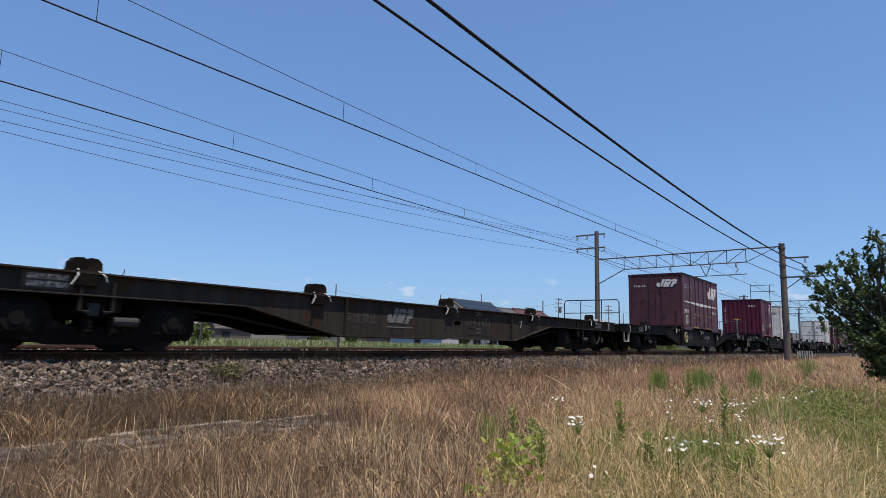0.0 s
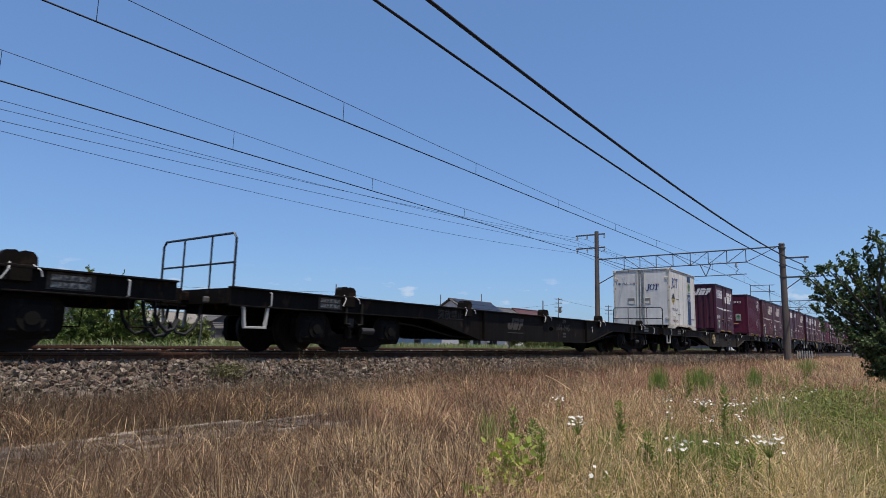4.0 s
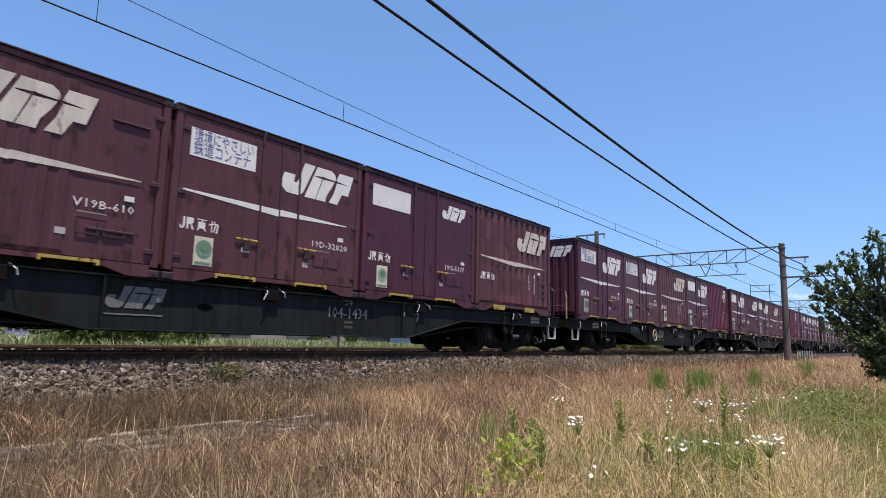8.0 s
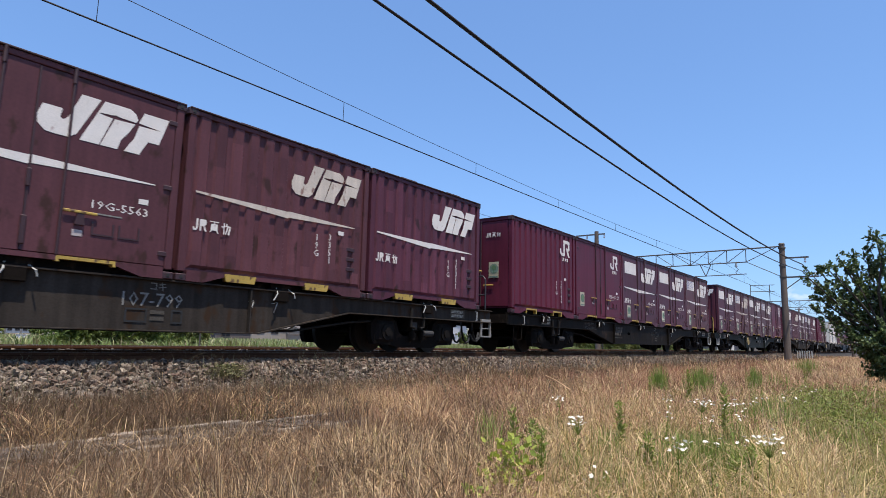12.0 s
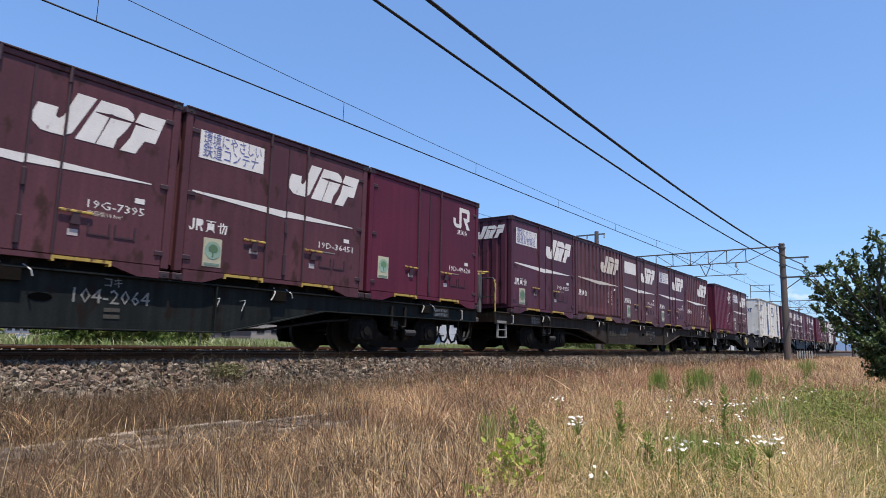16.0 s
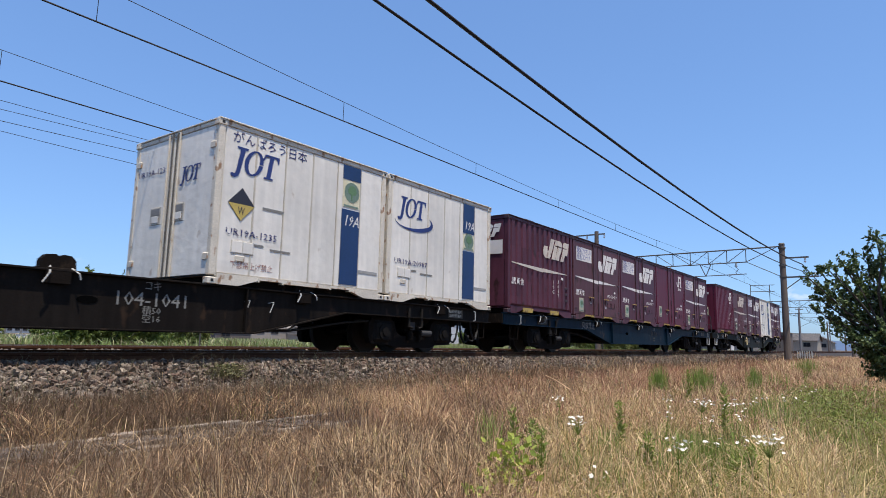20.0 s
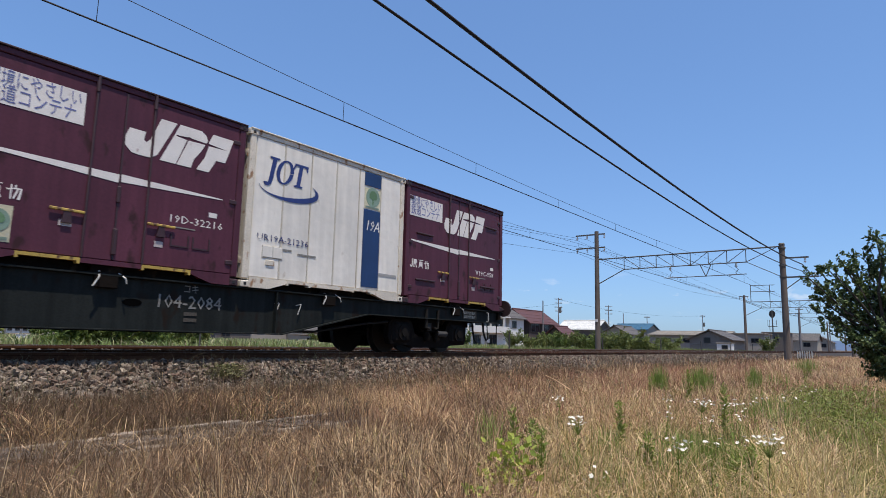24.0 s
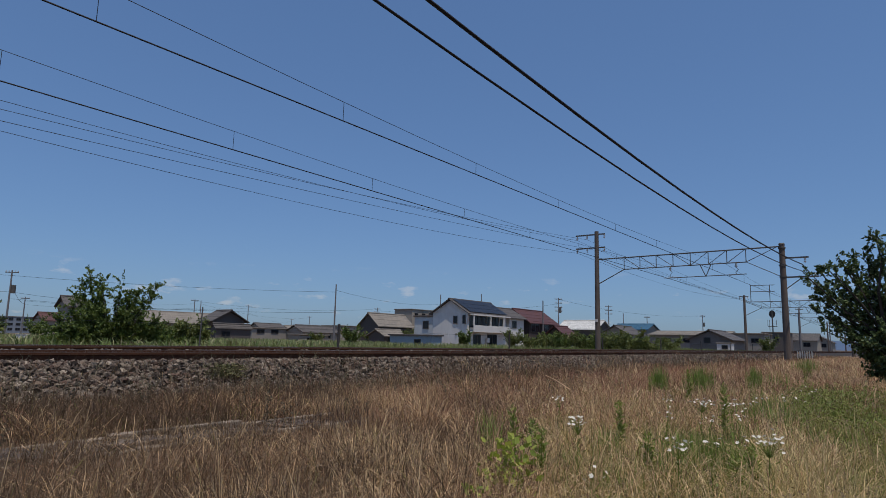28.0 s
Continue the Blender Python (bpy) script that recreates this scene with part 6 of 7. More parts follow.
for a, b, sag in (((34.8, 105.8, 8.4), (72.6, 77.2, 8.0), 0.4), ((72.6, 77.2, 8.3), (119.3, 90.6, 9.0), 0.9), ((34.8, 105.8, 6.0), (89.8, 147.4, 8.4), 1.0), ((89.8, 147.4, 9.0), (133.2, 124.1, 9.0), 1.2), ((54.7, 156.8, 7.0), (117.1, 162.7, 8.9), 1.0), ((128.7, 64.2, 10.2), (193.5, 49.9, 9.4), 1.4), ((128.7, 64.2, 9.2), (133.2, 124.1, 8.6), 1.2), ((34.8, 105.8, 7.4), (54.7, 156.8, 6.4), 0.8), ((34.8, 105.8, 5.0), (72.6, 77.2, 4.6), 0.6), ((14.0, 90.0, 8.8), (34.8, 105.8, 8.4), 0.5), ((14.0, 90.0, 6.4), (34.8, 105.8, 6.0), 0.5), ((93.8, 151.0, 8.6), (167.4, 192.4, 8.2), 1.5), ((117.1, 162.7, 7.6), (186.6, 226.5, 7.8), 1.5), ((54.7, 156.8, 6.2), (93.8, 151.0, 7.6), 0.8)):
    tagged(part("power_line", pipe(bmesh.new(), hang(a, b, sag, 10), 0.022, 4), wire_mat), "thin sagging power line between utility poles", "wire", "power lines")

# eaves boards, shutters and air units that make the fronts uneven
for hx, hy, hz, w, hh, tone in ((79.0, 57.0, 1.2, 0.5, 0.35, grey_wall), (84.0, 54.7, 0.2, 0.9, 0.7, white_wall), (91.2, 84.2, 2.4, 9.8, 0.16, brown_wall), (66.0, 124.2, 2.2, 15.0, 0.18, brown_wall), (103.8, 55.2, 1.7, 0.10, 0.14, beige_wall)):
    tagged(part("wall_unit", one_box(hx, hx + w, hy - 0.25, hy - 0.005, hz, hz + hh, bevel=0.02), tone), "small grey unit fixed on a house wall", "wall unit", "wall units")

# boundary fence beyond the far track
fence = thing("line_fence", "low wire fence on dark posts beyond the far track", "fence", y=16.0)
for i in range(9):
    part("fence_post", one_box(-0.035, 0.035, -0.035, 0.035, -0.7, 0.74 + 0.02 * (i % 3), bevel=0.006), mat("dark_weathered_post", (0.05, 0.042, 0.036), rough=0.8), fence).location.x = 3.8 + 11.47 * i
part("fence_post", rod(bmesh.new(), (10.6, 1.0, -0.6), (10.63, 1.0, 1.10), 0.02, 8), steel_grey, fence, "slim grey leaning post")
part("fence_wire", pipe(bmesh.new(), [(3.8 + 11.47 * i, 0, 0.55) for i in range(9)], 0.005, 4), wire_mat, fence)

# signal and a slatted barrier along the line
sg = thing("railway_signal", "black round-headed railway signal on a slim pole", "signal", x=107.0, y=17.4)
part("mast", rod(bmesh.new(), (0, 0, -0.6), (0, 0, 6.0), 0.09, 10), steel_grey, sg)
part("head", prism(bmesh.new(), [(0.42 * math.cos(a), 5.5 + 0.58 * math.sin(a)) for a in np.linspace(0, 2 * math.pi, 19)[:-1]], -0.05, 0.05, "x"), rubber, sg, "black oval backboard")
part("platform", one_box(-0.4, 0.4, -0.6, 0.6, 3.6, 3.68), steel_grey, sg)
part("ladder_rail", rod(bmesh.new(), (0, 0.4, -0.5), (0, 0.4, 4.6), 0.03, 6), steel_grey, sg)
for y in (-0.6, 0.6):
    part("guard_rail", rod(bmesh.new(), (-0.3, y, 3.65), (-0.3, y, 4.6), 0.03, 6), steel_grey, sg)
br = thing("slatted_barrier", "low pale slatted wooden barrier in the grass", "barrier", x=52.0, y=6.0)
for i in range(7):
    part("slat", one_box(-0.02, 0.02, i * 0.15, i * 0.15 + 0.07, -0.6, 0.14, bevel=0.005), mat("pale_weathered_wood", (0.42, 0.40, 0.36), rough=0.85), br)
for z in (-0.35, 0.08):
    part("cap_rail", one_box(0.02, 0.07, -0.05, 1.02, z, z + 0.08), mat("dark_barrier_wood", (0.06, 0.05, 0.045), rough=0.85), br)

# hills far away, a flat sheet with distance haze painted into its blue
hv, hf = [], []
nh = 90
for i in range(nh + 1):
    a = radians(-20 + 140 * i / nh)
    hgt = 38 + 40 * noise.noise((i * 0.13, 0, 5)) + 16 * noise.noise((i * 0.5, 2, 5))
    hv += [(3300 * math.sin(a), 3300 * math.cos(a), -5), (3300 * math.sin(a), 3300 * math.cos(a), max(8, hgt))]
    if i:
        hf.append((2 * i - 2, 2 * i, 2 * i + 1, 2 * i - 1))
tagged(sheet("backdrop", hv, hf, mat("haze_tinted_hills", (0.30, 0.42, 0.60), rough=1.0, big=(0.004, 0.05), fine=(0.02, 0.03), bump=0)), "hills on the horizon with blue haze painted into their colour", "hills", kind="structure")

# ---- plants ----
RNG = np.random.default_rng(12)


def blade_sheet(name, pts, heights, widths, lean, material, label, category="grass", segs=2, droop=0.35):
    """Grass blades as real thin strips, rooted at pts; one mesh of many pieces."""
    n = len(pts)
    az = RNG.uniform(0, 2 * math.pi, n)
    if pts.shape[1] > 3:
        az = pts[:, 3] + RNG.normal(0, 0.6, n)
    la = RNG.uniform(0.05, 1.0, n) * lean * heights
    fx, fy = np.cos(az), np.sin(az)
    ta = RNG.uniform(0, 2 * math.pi, n)
    sx, sy = np.cos(ta) * widths / 2, np.sin(ta) * widths / 2
    rings = []
    for k in range(segs + 1):
        f = k / segs
        c = np.stack([pts[:, 0] + fx * la * f ** 1.8, pts[:, 1] + fy * la * f ** 1.8, pts[:, 2] + heights * (f - droop * (la / np.maximum(heights, 1e-3)) * f ** 3)], 1)
        w = 1.0 - 0.55 * f
        if k < segs:
            s = np.stack([sx * w, sy * w, np.zeros(n)], 1)
            rings += [c - s, c + s]
        else:
            rings.append(c)
    m = 2 * segs + 1
    V = np.stack(rings, 1).reshape(-1, 3)
    base = (np.arange(n) * m)[:, None]
    F = []
    for k in range(segs - 1):
        F.append(base + np.array([[2 * k, 2 * k + 1, 2 * k + 3, 2 * k + 2]]))
    quads = np.concatenate(F) if F else np.zeros((0, 4), int)
    tris = base + np.array([[2 * segs - 2, 2 * segs - 1, 2 * segs]])
    me = bpy.data.meshes.new(name)
    nv, nq, nt = len(V), len(quads), len(tris)
    me.vertices.add(nv)
    me.vertices.foreach_set("co", V.astype(np.float32).ravel())
    me.loops.add(nq * 4 + nt * 3)
    me.loops.foreach_set("vertex_index", np.concatenate([quads.ravel(), tris.ravel()]).astype(np.int32))
    me.polygons.add(nq + nt)
    me.polygons.foreach_set("loop_start", np.concatenate([np.arange(nq) * 4, nq * 4 + np.arange(nt) * 3]).astype(np.int32))
    me.update(calc_edges=True)
    me.validate()
    me.materials.append(material)
    return tagged(new(name, me), label, category, kind="stuff")


def fast_ground(p):
    y = p[:, 1]
    return np.where(y < 5, -0.62, np.where(y < 7.6, -0.62 + 0.14 * (y - 5) / 2.6, np.where(y < 16.5, np.maximum(-0.5, -0.5 + (y - 7.45) * 0.43), -0.45))) - 0.03


def meadow(n, r0, r1, power=1.0):
    """Root points in the fan of meadow between the camera and the ballast."""
    out = np.zeros((0, 4))
    tuft = TUFT
    while len(out) < n:
        m = n // tuft
        r = r0 + (r1 - r0) * RNG.random(m) ** power
        a = RNG.uniform(radians(8), radians(93), m)
        p = np.stack([r * np.sin(a), r * np.cos(a)], 1)
        keep = p[:, 1] < 7.45 + 0.30 * RNG.standard_normal(len(p))
        p = np.repeat(p[keep], tuft, 0)
        off = RNG.normal(0, 0.030 + 0.004 * r1, (len(p), 2))
        p = np.concatenate([p + off, np.zeros((len(p), 1)), np.arctan2(off[:, 1], off[:, 0])[:, None]], 1)
        out = np.concatenate([out, p])
    out = out[:n]
    out[:, 2] = fast_ground(out)
    return out


def patch(p, scale, seed):
    """Slow variation over the ground, 0 to 1."""
    a = np.zeros(len(p))
    for i, (fx, fy, ph) in enumerate(((1.0, 0.6, 0.3), (-0.7, 1.1, 1.9), (0.4, -1.3, 4.1), (1.7, 0.9, 2.2))):
        a += np.sin((p[:, 0] * fx + p[:, 1] * fy) * scale + ph + seed * 1.7 * (i + 1))
    return 0.5 + a / 8


def greenness(p):
    """How green the meadow is: most where it is far from the ballast and close to the path under the tree."""
    ang = np.arctan2(p[:, 0], p[:, 1])
    g = np.clip((ang - radians(58)) / radians(26), 0, 1)
    r = np.hypot(p[:, 0], p[:, 1])
    g = np.where(r > 13, g * 0.12, g)
    return g


dry_mat = mat("dry_brown_grass", (0.2, 0.13, 0.08), rough=0.8, big=(0.8, 0.15), fine=(20, 0.12), bump=0, through_leaf=0.28,
              islands=[(0.159, 0.086, 0.046), (0.285, 0.154, 0.075), (0.210, 0.112, 0.059), (0.369, 0.220, 0.115), (0.254, 0.139, 0.071), (0.426, 0.271, 0.150)])
red_mat = mat("red_brown_grass", (0.22, 0.11, 0.07), rough=0.8, big=(0.8, 0.15), fine=(20, 0.12), bump=0, through_leaf=0.24,
              islands=[(0.244, 0.114, 0.068), (0.342, 0.165, 0.095), (0.291, 0.144, 0.085), (0.399, 0.227, 0.132)])
straw_mat = mat("pale_straw_grass", (0.42, 0.33, 0.2), rough=0.7, big=(0.8, 0.15), fine=(20, 0.12), bump=0, through_leaf=0.28,
                islands=[(0.521, 0.343, 0.166), (0.665, 0.465, 0.243), (0.579, 0.391, 0.195), (0.810, 0.598, 0.341)])
pale_mat = mat("greenish_straw_grass", (0.38, 0.34, 0.15), rough=0.7, big=(0.8, 0.15), fine=(20, 0.12), bump=0, through_leaf=0.32,
               islands=[(0.443, 0.340, 0.133), (0.627, 0.476, 0.212), (0.360, 0.302, 0.103), (0.761, 0.582, 0.287)])
green_mat = mat("meadow_green_grass", (0.1, 0.16, 0.04), rough=0.6, big=(0.8, 0.2), fine=(20, 0.15), bump=0, through_leaf=0.4,
                islands=[(0.123, 0.132, 0.025), (0.198, 0.203, 0.039), (0.320, 0.274, 0.076), (0.160, 0.175, 0.032), (0.346, 0.295, 0.097)])
grey_mat = mat("grey_brown_weed_stalk", (0.13, 0.1, 0.085), rough=0.85, big=(0.8, 0.15), fine=(20, 0.15), bump=0, through_leaf=0.2,
               islands=[(0.074, 0.044, 0.022), (0.120, 0.072, 0.037), (0.160, 0.102, 0.054)])
TUFT = 14

for r0, r1, n, w, hs in ((1.1, 4.5, 78000, 0.0030, 1.0), (4.5, 10.0, 92000, 0.0046, 1.0), (10.0, 24.0, 78000, 0.0095, 1.05), (24.0, 75.0, 45000, 0.022, 1.1)):
    p = meadow(n, r0, r1, 0.8)
    g = greenness(p)
    # the blades of one tuft are mostly alike in kind and height
    tuft_of = np.arange(n) // TUFT
    own = RNG.random(n) < 0.38
    u = np.where(own, RNG.random(n), RNG.random(n // TUFT + 1)[tuft_of])
    v = np.where(own, RNG.random(n), RNG.random(n // TUFT + 1)[tuft_of])
    tall = RNG.uniform(0.68, 1.22, n // TUFT + 1)[tuft_of]
    pa = patch(p, 1.3, 1)
    dist = np.hypot(p[:, 0], p[:, 1])
    near_stone = np.maximum(np.clip((8.2 - p[:, 1]) / 2.2, 0.25, 1.0), np.clip((p[:, 0] - 4.5) / 6, 0, 0.8))
    ang = np.arctan2(p[:, 0], p[:, 1])
    left = np.clip((radians(50) - ang) / radians(22), 0, 1)
    lush = (ang > radians(81.5) + 0.03 * (patch(p, 2.0, 4) - 0.5)) & (dist > 5.9) & (dist < 14.5) & (patch(p, 1.6, 6) > 0.33)
    soft = (ang > radians(62)) & (ang < radians(79.5)) & (dist < 6.5)
    buff = (ang >= radians(79.5)) & (dist < 6.3)
    rim = (ang > radians(85.0) + 0.05 * (patch(p, 2.6, 14) - 0.5)) & (dist < 6.2)
    is_green = u < np.where(lush, 0.74, np.where(rim, 0.62, np.where(soft, 0.62 * patch(p, 3.9, 8) * np.clip((ang - radians(58)) / radians(14), 0, 1), 0))) + 0.95 * g * (0.10 + 0.70 * patch(p, 1.1, 2)) * np.where(buff, 0.35, 1.0) + 0.03
    redder = ~is_green & (v < np.clip((dist - 4) / 8, 0.05, 0.75) * (0.35 + pa) * np.clip((ang - radians(40)) / radians(26), 0.12, 1.0) * np.where(p[:, 1] > 6.2, 0.5, 1.0))
    strawy = ~is_green & ~redder & (v > 0.86 - 0.45 * g - 0.16 * (pa > 0.6) - 0.3 * ((ang > radians(80)) & (dist > 13)) - 0.35 * soft - 0.75 * buff - 0.40 * lush - 0.10 * (dist < 4.0) + 0.125 * left)
    strawy = strawy & ~((p[:, 1] > 5.8) & (v < 0.94))
    paler = strawy & (RNG.random(n) < np.where(buff | lush | rim, 0.72, np.where(soft, 0.40, 0.05 + 0.2 * g)))
    strawy = strawy & ~paler
    greyish = ~is_green & ~redder & ~strawy & ~paler & (v < 0.20 + 0.46 * left + 0.42 * (patch(p, 1.9, 9) > 0.56) + 0.35 * (p[:, 1] > 6.2))
    dry = ~is_green & ~redder & ~strawy & ~paler & ~greyish
    trough = np.where((np.abs(p[:, 1] - 4.80) < 0.36) & (p[:, 0] < 4.6), 0.72, 1.0) * np.where((p[:, 1] > 3.5) & (p[:, 1] < 4.48) & (p[:, 0] < 4.5), 0.70, 1.0)
    trough = trough * np.where(lush, 0.55 + 0.5 * patch(p, 3.7, 12), 1.0)
    trough = trough * (0.62 + 0.6 * patch(p, 2.3, 5)) * (0.7 + 0.45 * patch(p, 6.1, 7)) * tall
    for sel, mt, nm, lab, h0, h1, ww in ((dry, dry_mat, "dry_grass", "dry brown meadow grass", 0.16, 0.42, 1.0), (redder, red_mat, "red_grass", "reddish-brown seeding grass", 0.18, 0.44, 1.0), (strawy, straw_mat, "straw_grass", "pale bleached straw stalks", 0.20, 0.48, 1.35), (paler, pale_mat, "pale_grass", "greenish straw-coloured seeding grass", 0.18, 0.46, 1.3),
                                         (is_green, green_mat, "green_grass", "green grass between dry stalks", 0.12, 0.38, 1.3), (greyish, grey_mat, "weed_stalks", "grey-brown dead weed stalks", 0.20, 0.48, 1.1)):
        q = p[sel]
        if len(q):
            hh = RNG.uniform(h0, h1, len(q)) * hs * trough[sel] * near_stone[sel]
            blade_sheet(nm, q, hh, w * ww * RNG.uniform(0.7, 1.4, len(q)), 1.25, mt, lab, segs=5 if r1 < 5 else 3 if r1 < 11 else 2, droop=0.5 if r1 < 11 else 0.35)
# long pale blades that arch over the rest
for n, r0, r1, w in ((420, 1.2, 4.2, 0.0046), (480, 4.2, 9.0, 0.0064)):
    p = meadow(n, r0, r1, 0.9)
    h = RNG.uniform(0.26, 0.52, n) * np.clip((8.0 - p[:, 1]) / 2.4, 0.25, 1.0) * np.where((p[:, 1] > 3.5) & (p[:, 1] < 5.1) & (p[:, 0] < 4.6), 0.6, 1.0)
    near_left = np.arctan2(p[:, 0], p[:, 1]) < radians(52)
    for sel, mt, nm, lab in ((near_left, dry_mat, "dry_grass", "long brown grass blades arching over"), (~near_left, straw_mat, "straw_grass", "long pale grass blades arching over")):
        blade_sheet(nm, p[sel], h[sel], RNG.uniform(0.6, 1.3, sel.sum()) * w, 1.5, mt, lab, segs=6, droop=0.62)

# the same meadow behind and beside the tripod, thinner and coarser
n = 42000
p = np.stack([RNG.uniform(-16, 14, n), RNG.uniform(-13, 7.3, n), np.zeros(n)], 1)
ang = np.degrees(np.arctan2(p[:, 0], p[:, 1]))
p = p[((ang < 8) | (ang > 93)) & (np.hypot(p[:, 0], p[:, 1]) > 0.7)]
p[:, 2] = fast_ground(p)
for k, (mt, nm, lab) in enumerate(((dry_mat, "dry_grass", "dry brown meadow grass"), (straw_mat, "straw_grass", "pale bleached straw stalks"), (green_mat, "green_grass", "green grass between dry stalks"))):
    q = p[k::3]
    blade_sheet(nm, q, RNG.uniform(0.15, 0.42, len(q)), RNG.uniform(0.008, 0.016, len(q)), 1.2, mt, lab)
# a dark withered dock among the stalks and a fallen pale stalk
q = np.stack([RNG.normal(4.1, 0.24, 150), RNG.normal(4.38, 0.24, 150), np.full(150, -0.64)], 1)
blade_sheet("weed_stalks", q, RNG.uniform(0.28, 0.54, 150), RNG.uniform(0.003, 0.006, 150), 0.8, mat("dark_withered_dock", (0.05, 0.03, 0.026), rough=0.9, bump=0, islands=[(0.06, 0.036, 0.026), (0.11, 0.066, 0.046)]), "dark withered weed stalks in a clump", segs=3)
tagged(part("fallen_stalk", pipe(bmesh.new(), [(7.40, 3.88, -0.16), (6.85, 3.46, -0.18), (6.28, 3.01, -0.23)], 0.006, 5), straw_mat), "long pale fallen stalk lying across dry grass", "stalk")

# a few weeds on the stones, and the lush strip beyond the far track
n = 17000
p = np.stack([1.2 + 34 * RNG.random(n) ** 1.5, 6.95 + 1.30 * RNG.random(n) ** 1.6, np.zeros(n)], 1)
p[:, 2] = [max(ballast_z(y), -0.53) - 0.02 for y in p[:, 1]]
h = RNG.uniform(0.06, 0.38, n) * (0.25 + 1.15 * patch(p, 2.2, 3)) * np.where(p[:, 0] > 4.0, 1.15, 0.95)
for sel, mt, lab in ((np.arange(n) % 3 > 0, grey_mat, "dead weeds creeping onto the ballast"), (np.arange(n) % 3 == 0, mat("grey_green_weed", (0.15, 0.14, 0.08), rough=0.8, bump=0, through_leaf=0.25, islands=[(0.13, 0.115, 0.060), (0.19, 0.165, 0.090), (0.27, 0.225, 0.135)]), "pale seeding weeds on the edge of the ballast")):
    blade_sheet("weed_stalks", p[sel], h[sel], RNG.uniform(0.003, 0.006, sel.sum()), 1.1, mt, lab)
n = 50000
p = np.stack([-2 + 110 * RNG.random(n) ** 1.3, 15.7 + 13 * RNG.random(n) ** 1.6, np.full(n, -0.48)], 1)
blade_sheet("verge_grass", p, RNG.uniform(0.25, 0.62, n) * np.where(p[:, 1] < 16.6, 0.75, 1.0), RNG.uniform(0.008, 0.022, n), 0.9,
            mat("lush_verge_grass", (0.1, 0.2, 0.03), rough=0.6, big=(0.5, 0.2), bump=0, through_leaf=0.4, islands=[(0.057, 0.100, 0.013), (0.104, 0.165, 0.022), (0.147, 0.205, 0.030), (0.190, 0.220, 0.046), (0.285, 0.275, 0.092)]), "lush green verge grass beyond the tracks")
n = 45000
p = np.stack([RNG.uniform(0, 180, n), RNG.uniform(28, 110, n), np.full(n, -0.5)], 1)
blade_sheet("field_grass", p, RNG.uniform(0.3, 0.75, n), RNG.uniform(0.05, 0.13, n), 0.8, mat("field_green", (0.1, 0.17, 0.04), rough=0.7, bump=0, islands=[(0.07, 0.115, 0.03), (0.14, 0.19, 0.05), (0.22, 0.235, 0.09), (0.34, 0.31, 0.17)]), "green field crop beyond the line")


def as_part(ob, parent):
    """Blades that belong to one plant hang under it as its foliage."""
    for key in list(ob.keys()):
        del ob[key]
    ob.parent = parent
    return ob


# upright green clumps among the dry stalks
clump_mat = mat("upright_weed_green", (0.15, 0.24, 0.05), rough=0.6, bump=0, through_leaf=0.3, islands=[(0.13, 0.195, 0.034), (0.215, 0.295, 0.05), (0.30, 0.36, 0.07)])
for cx, cy, cn_, cs, ch in ((11.4, 3.72, 260, 0.07, 0.60), (11.6, 3.06, 420, 0.11, 0.62), (13.2, 2.50, 240, 0.06, 0.62), (26.0, 3.2, 260, 0.20, 0.66), (7.7, 1.30, 220, 0.16, 0.34), (4.85, 1.22, 120, 0.11, 0.33), (4.6, 1.35, 100, 0.09, 0.36), (4.5, 0.62, 90, 0.10, 0.26), (4.1, 2.62, 60, 0.05, 0.44), (4.58, 1.89, 70, 0.06, 0.34), (3.75, 1.82, 40, 0.04, 0.30), (7.12, 1.17, 70, 0.08, 0.40), (7.42, 1.43, 50, 0.07, 0.40), (4.05, 1.26, 60, 0.07, 0.30), (4.43, 1.05, 60, 0.08, 0.34), (4.66, 0.80, 60, 0.08, 0.32), (3.35, 1.70, 60, 0.07, 0.26), (3.55, 1.42, 70, 0.09, 0.27), (4.0, 1.62, 50, 0.08, 0.30), (5.0, 1.50, 70, 0.12, 0.32), (5.4, 0.95, 80, 0.13, 0.30), (5.9, 1.25, 80, 0.12, 0.34), (6.4, 0.75, 90, 0.15, 0.32), (8.2, 1.35, 90, 0.14, 0.40), (9.2, 1.6, 90, 0.16, 0.42), (2.9, 1.15, 50, 0.06, 0.22), (14.6, 2.35, 90, 0.16, 0.50)):
    t = thing("weed_clump", "upright clump of narrow green weed leaves", "weed", "green weeds in the meadow", x=cx, y=cy, z=-0.63)
    q = np.stack([RNG.normal(0, cs, cn_), RNG.normal(0, cs, cn_), np.zeros(cn_)], 1)
    as_part(blade_sheet("foliage", q, RNG.uniform(0.6, 1.0, cn_) * ch, RNG.uniform(0.005, 0.010, cn_), 0.18 if cx > 10 else 0.40, clump_mat, "", segs=3), t)



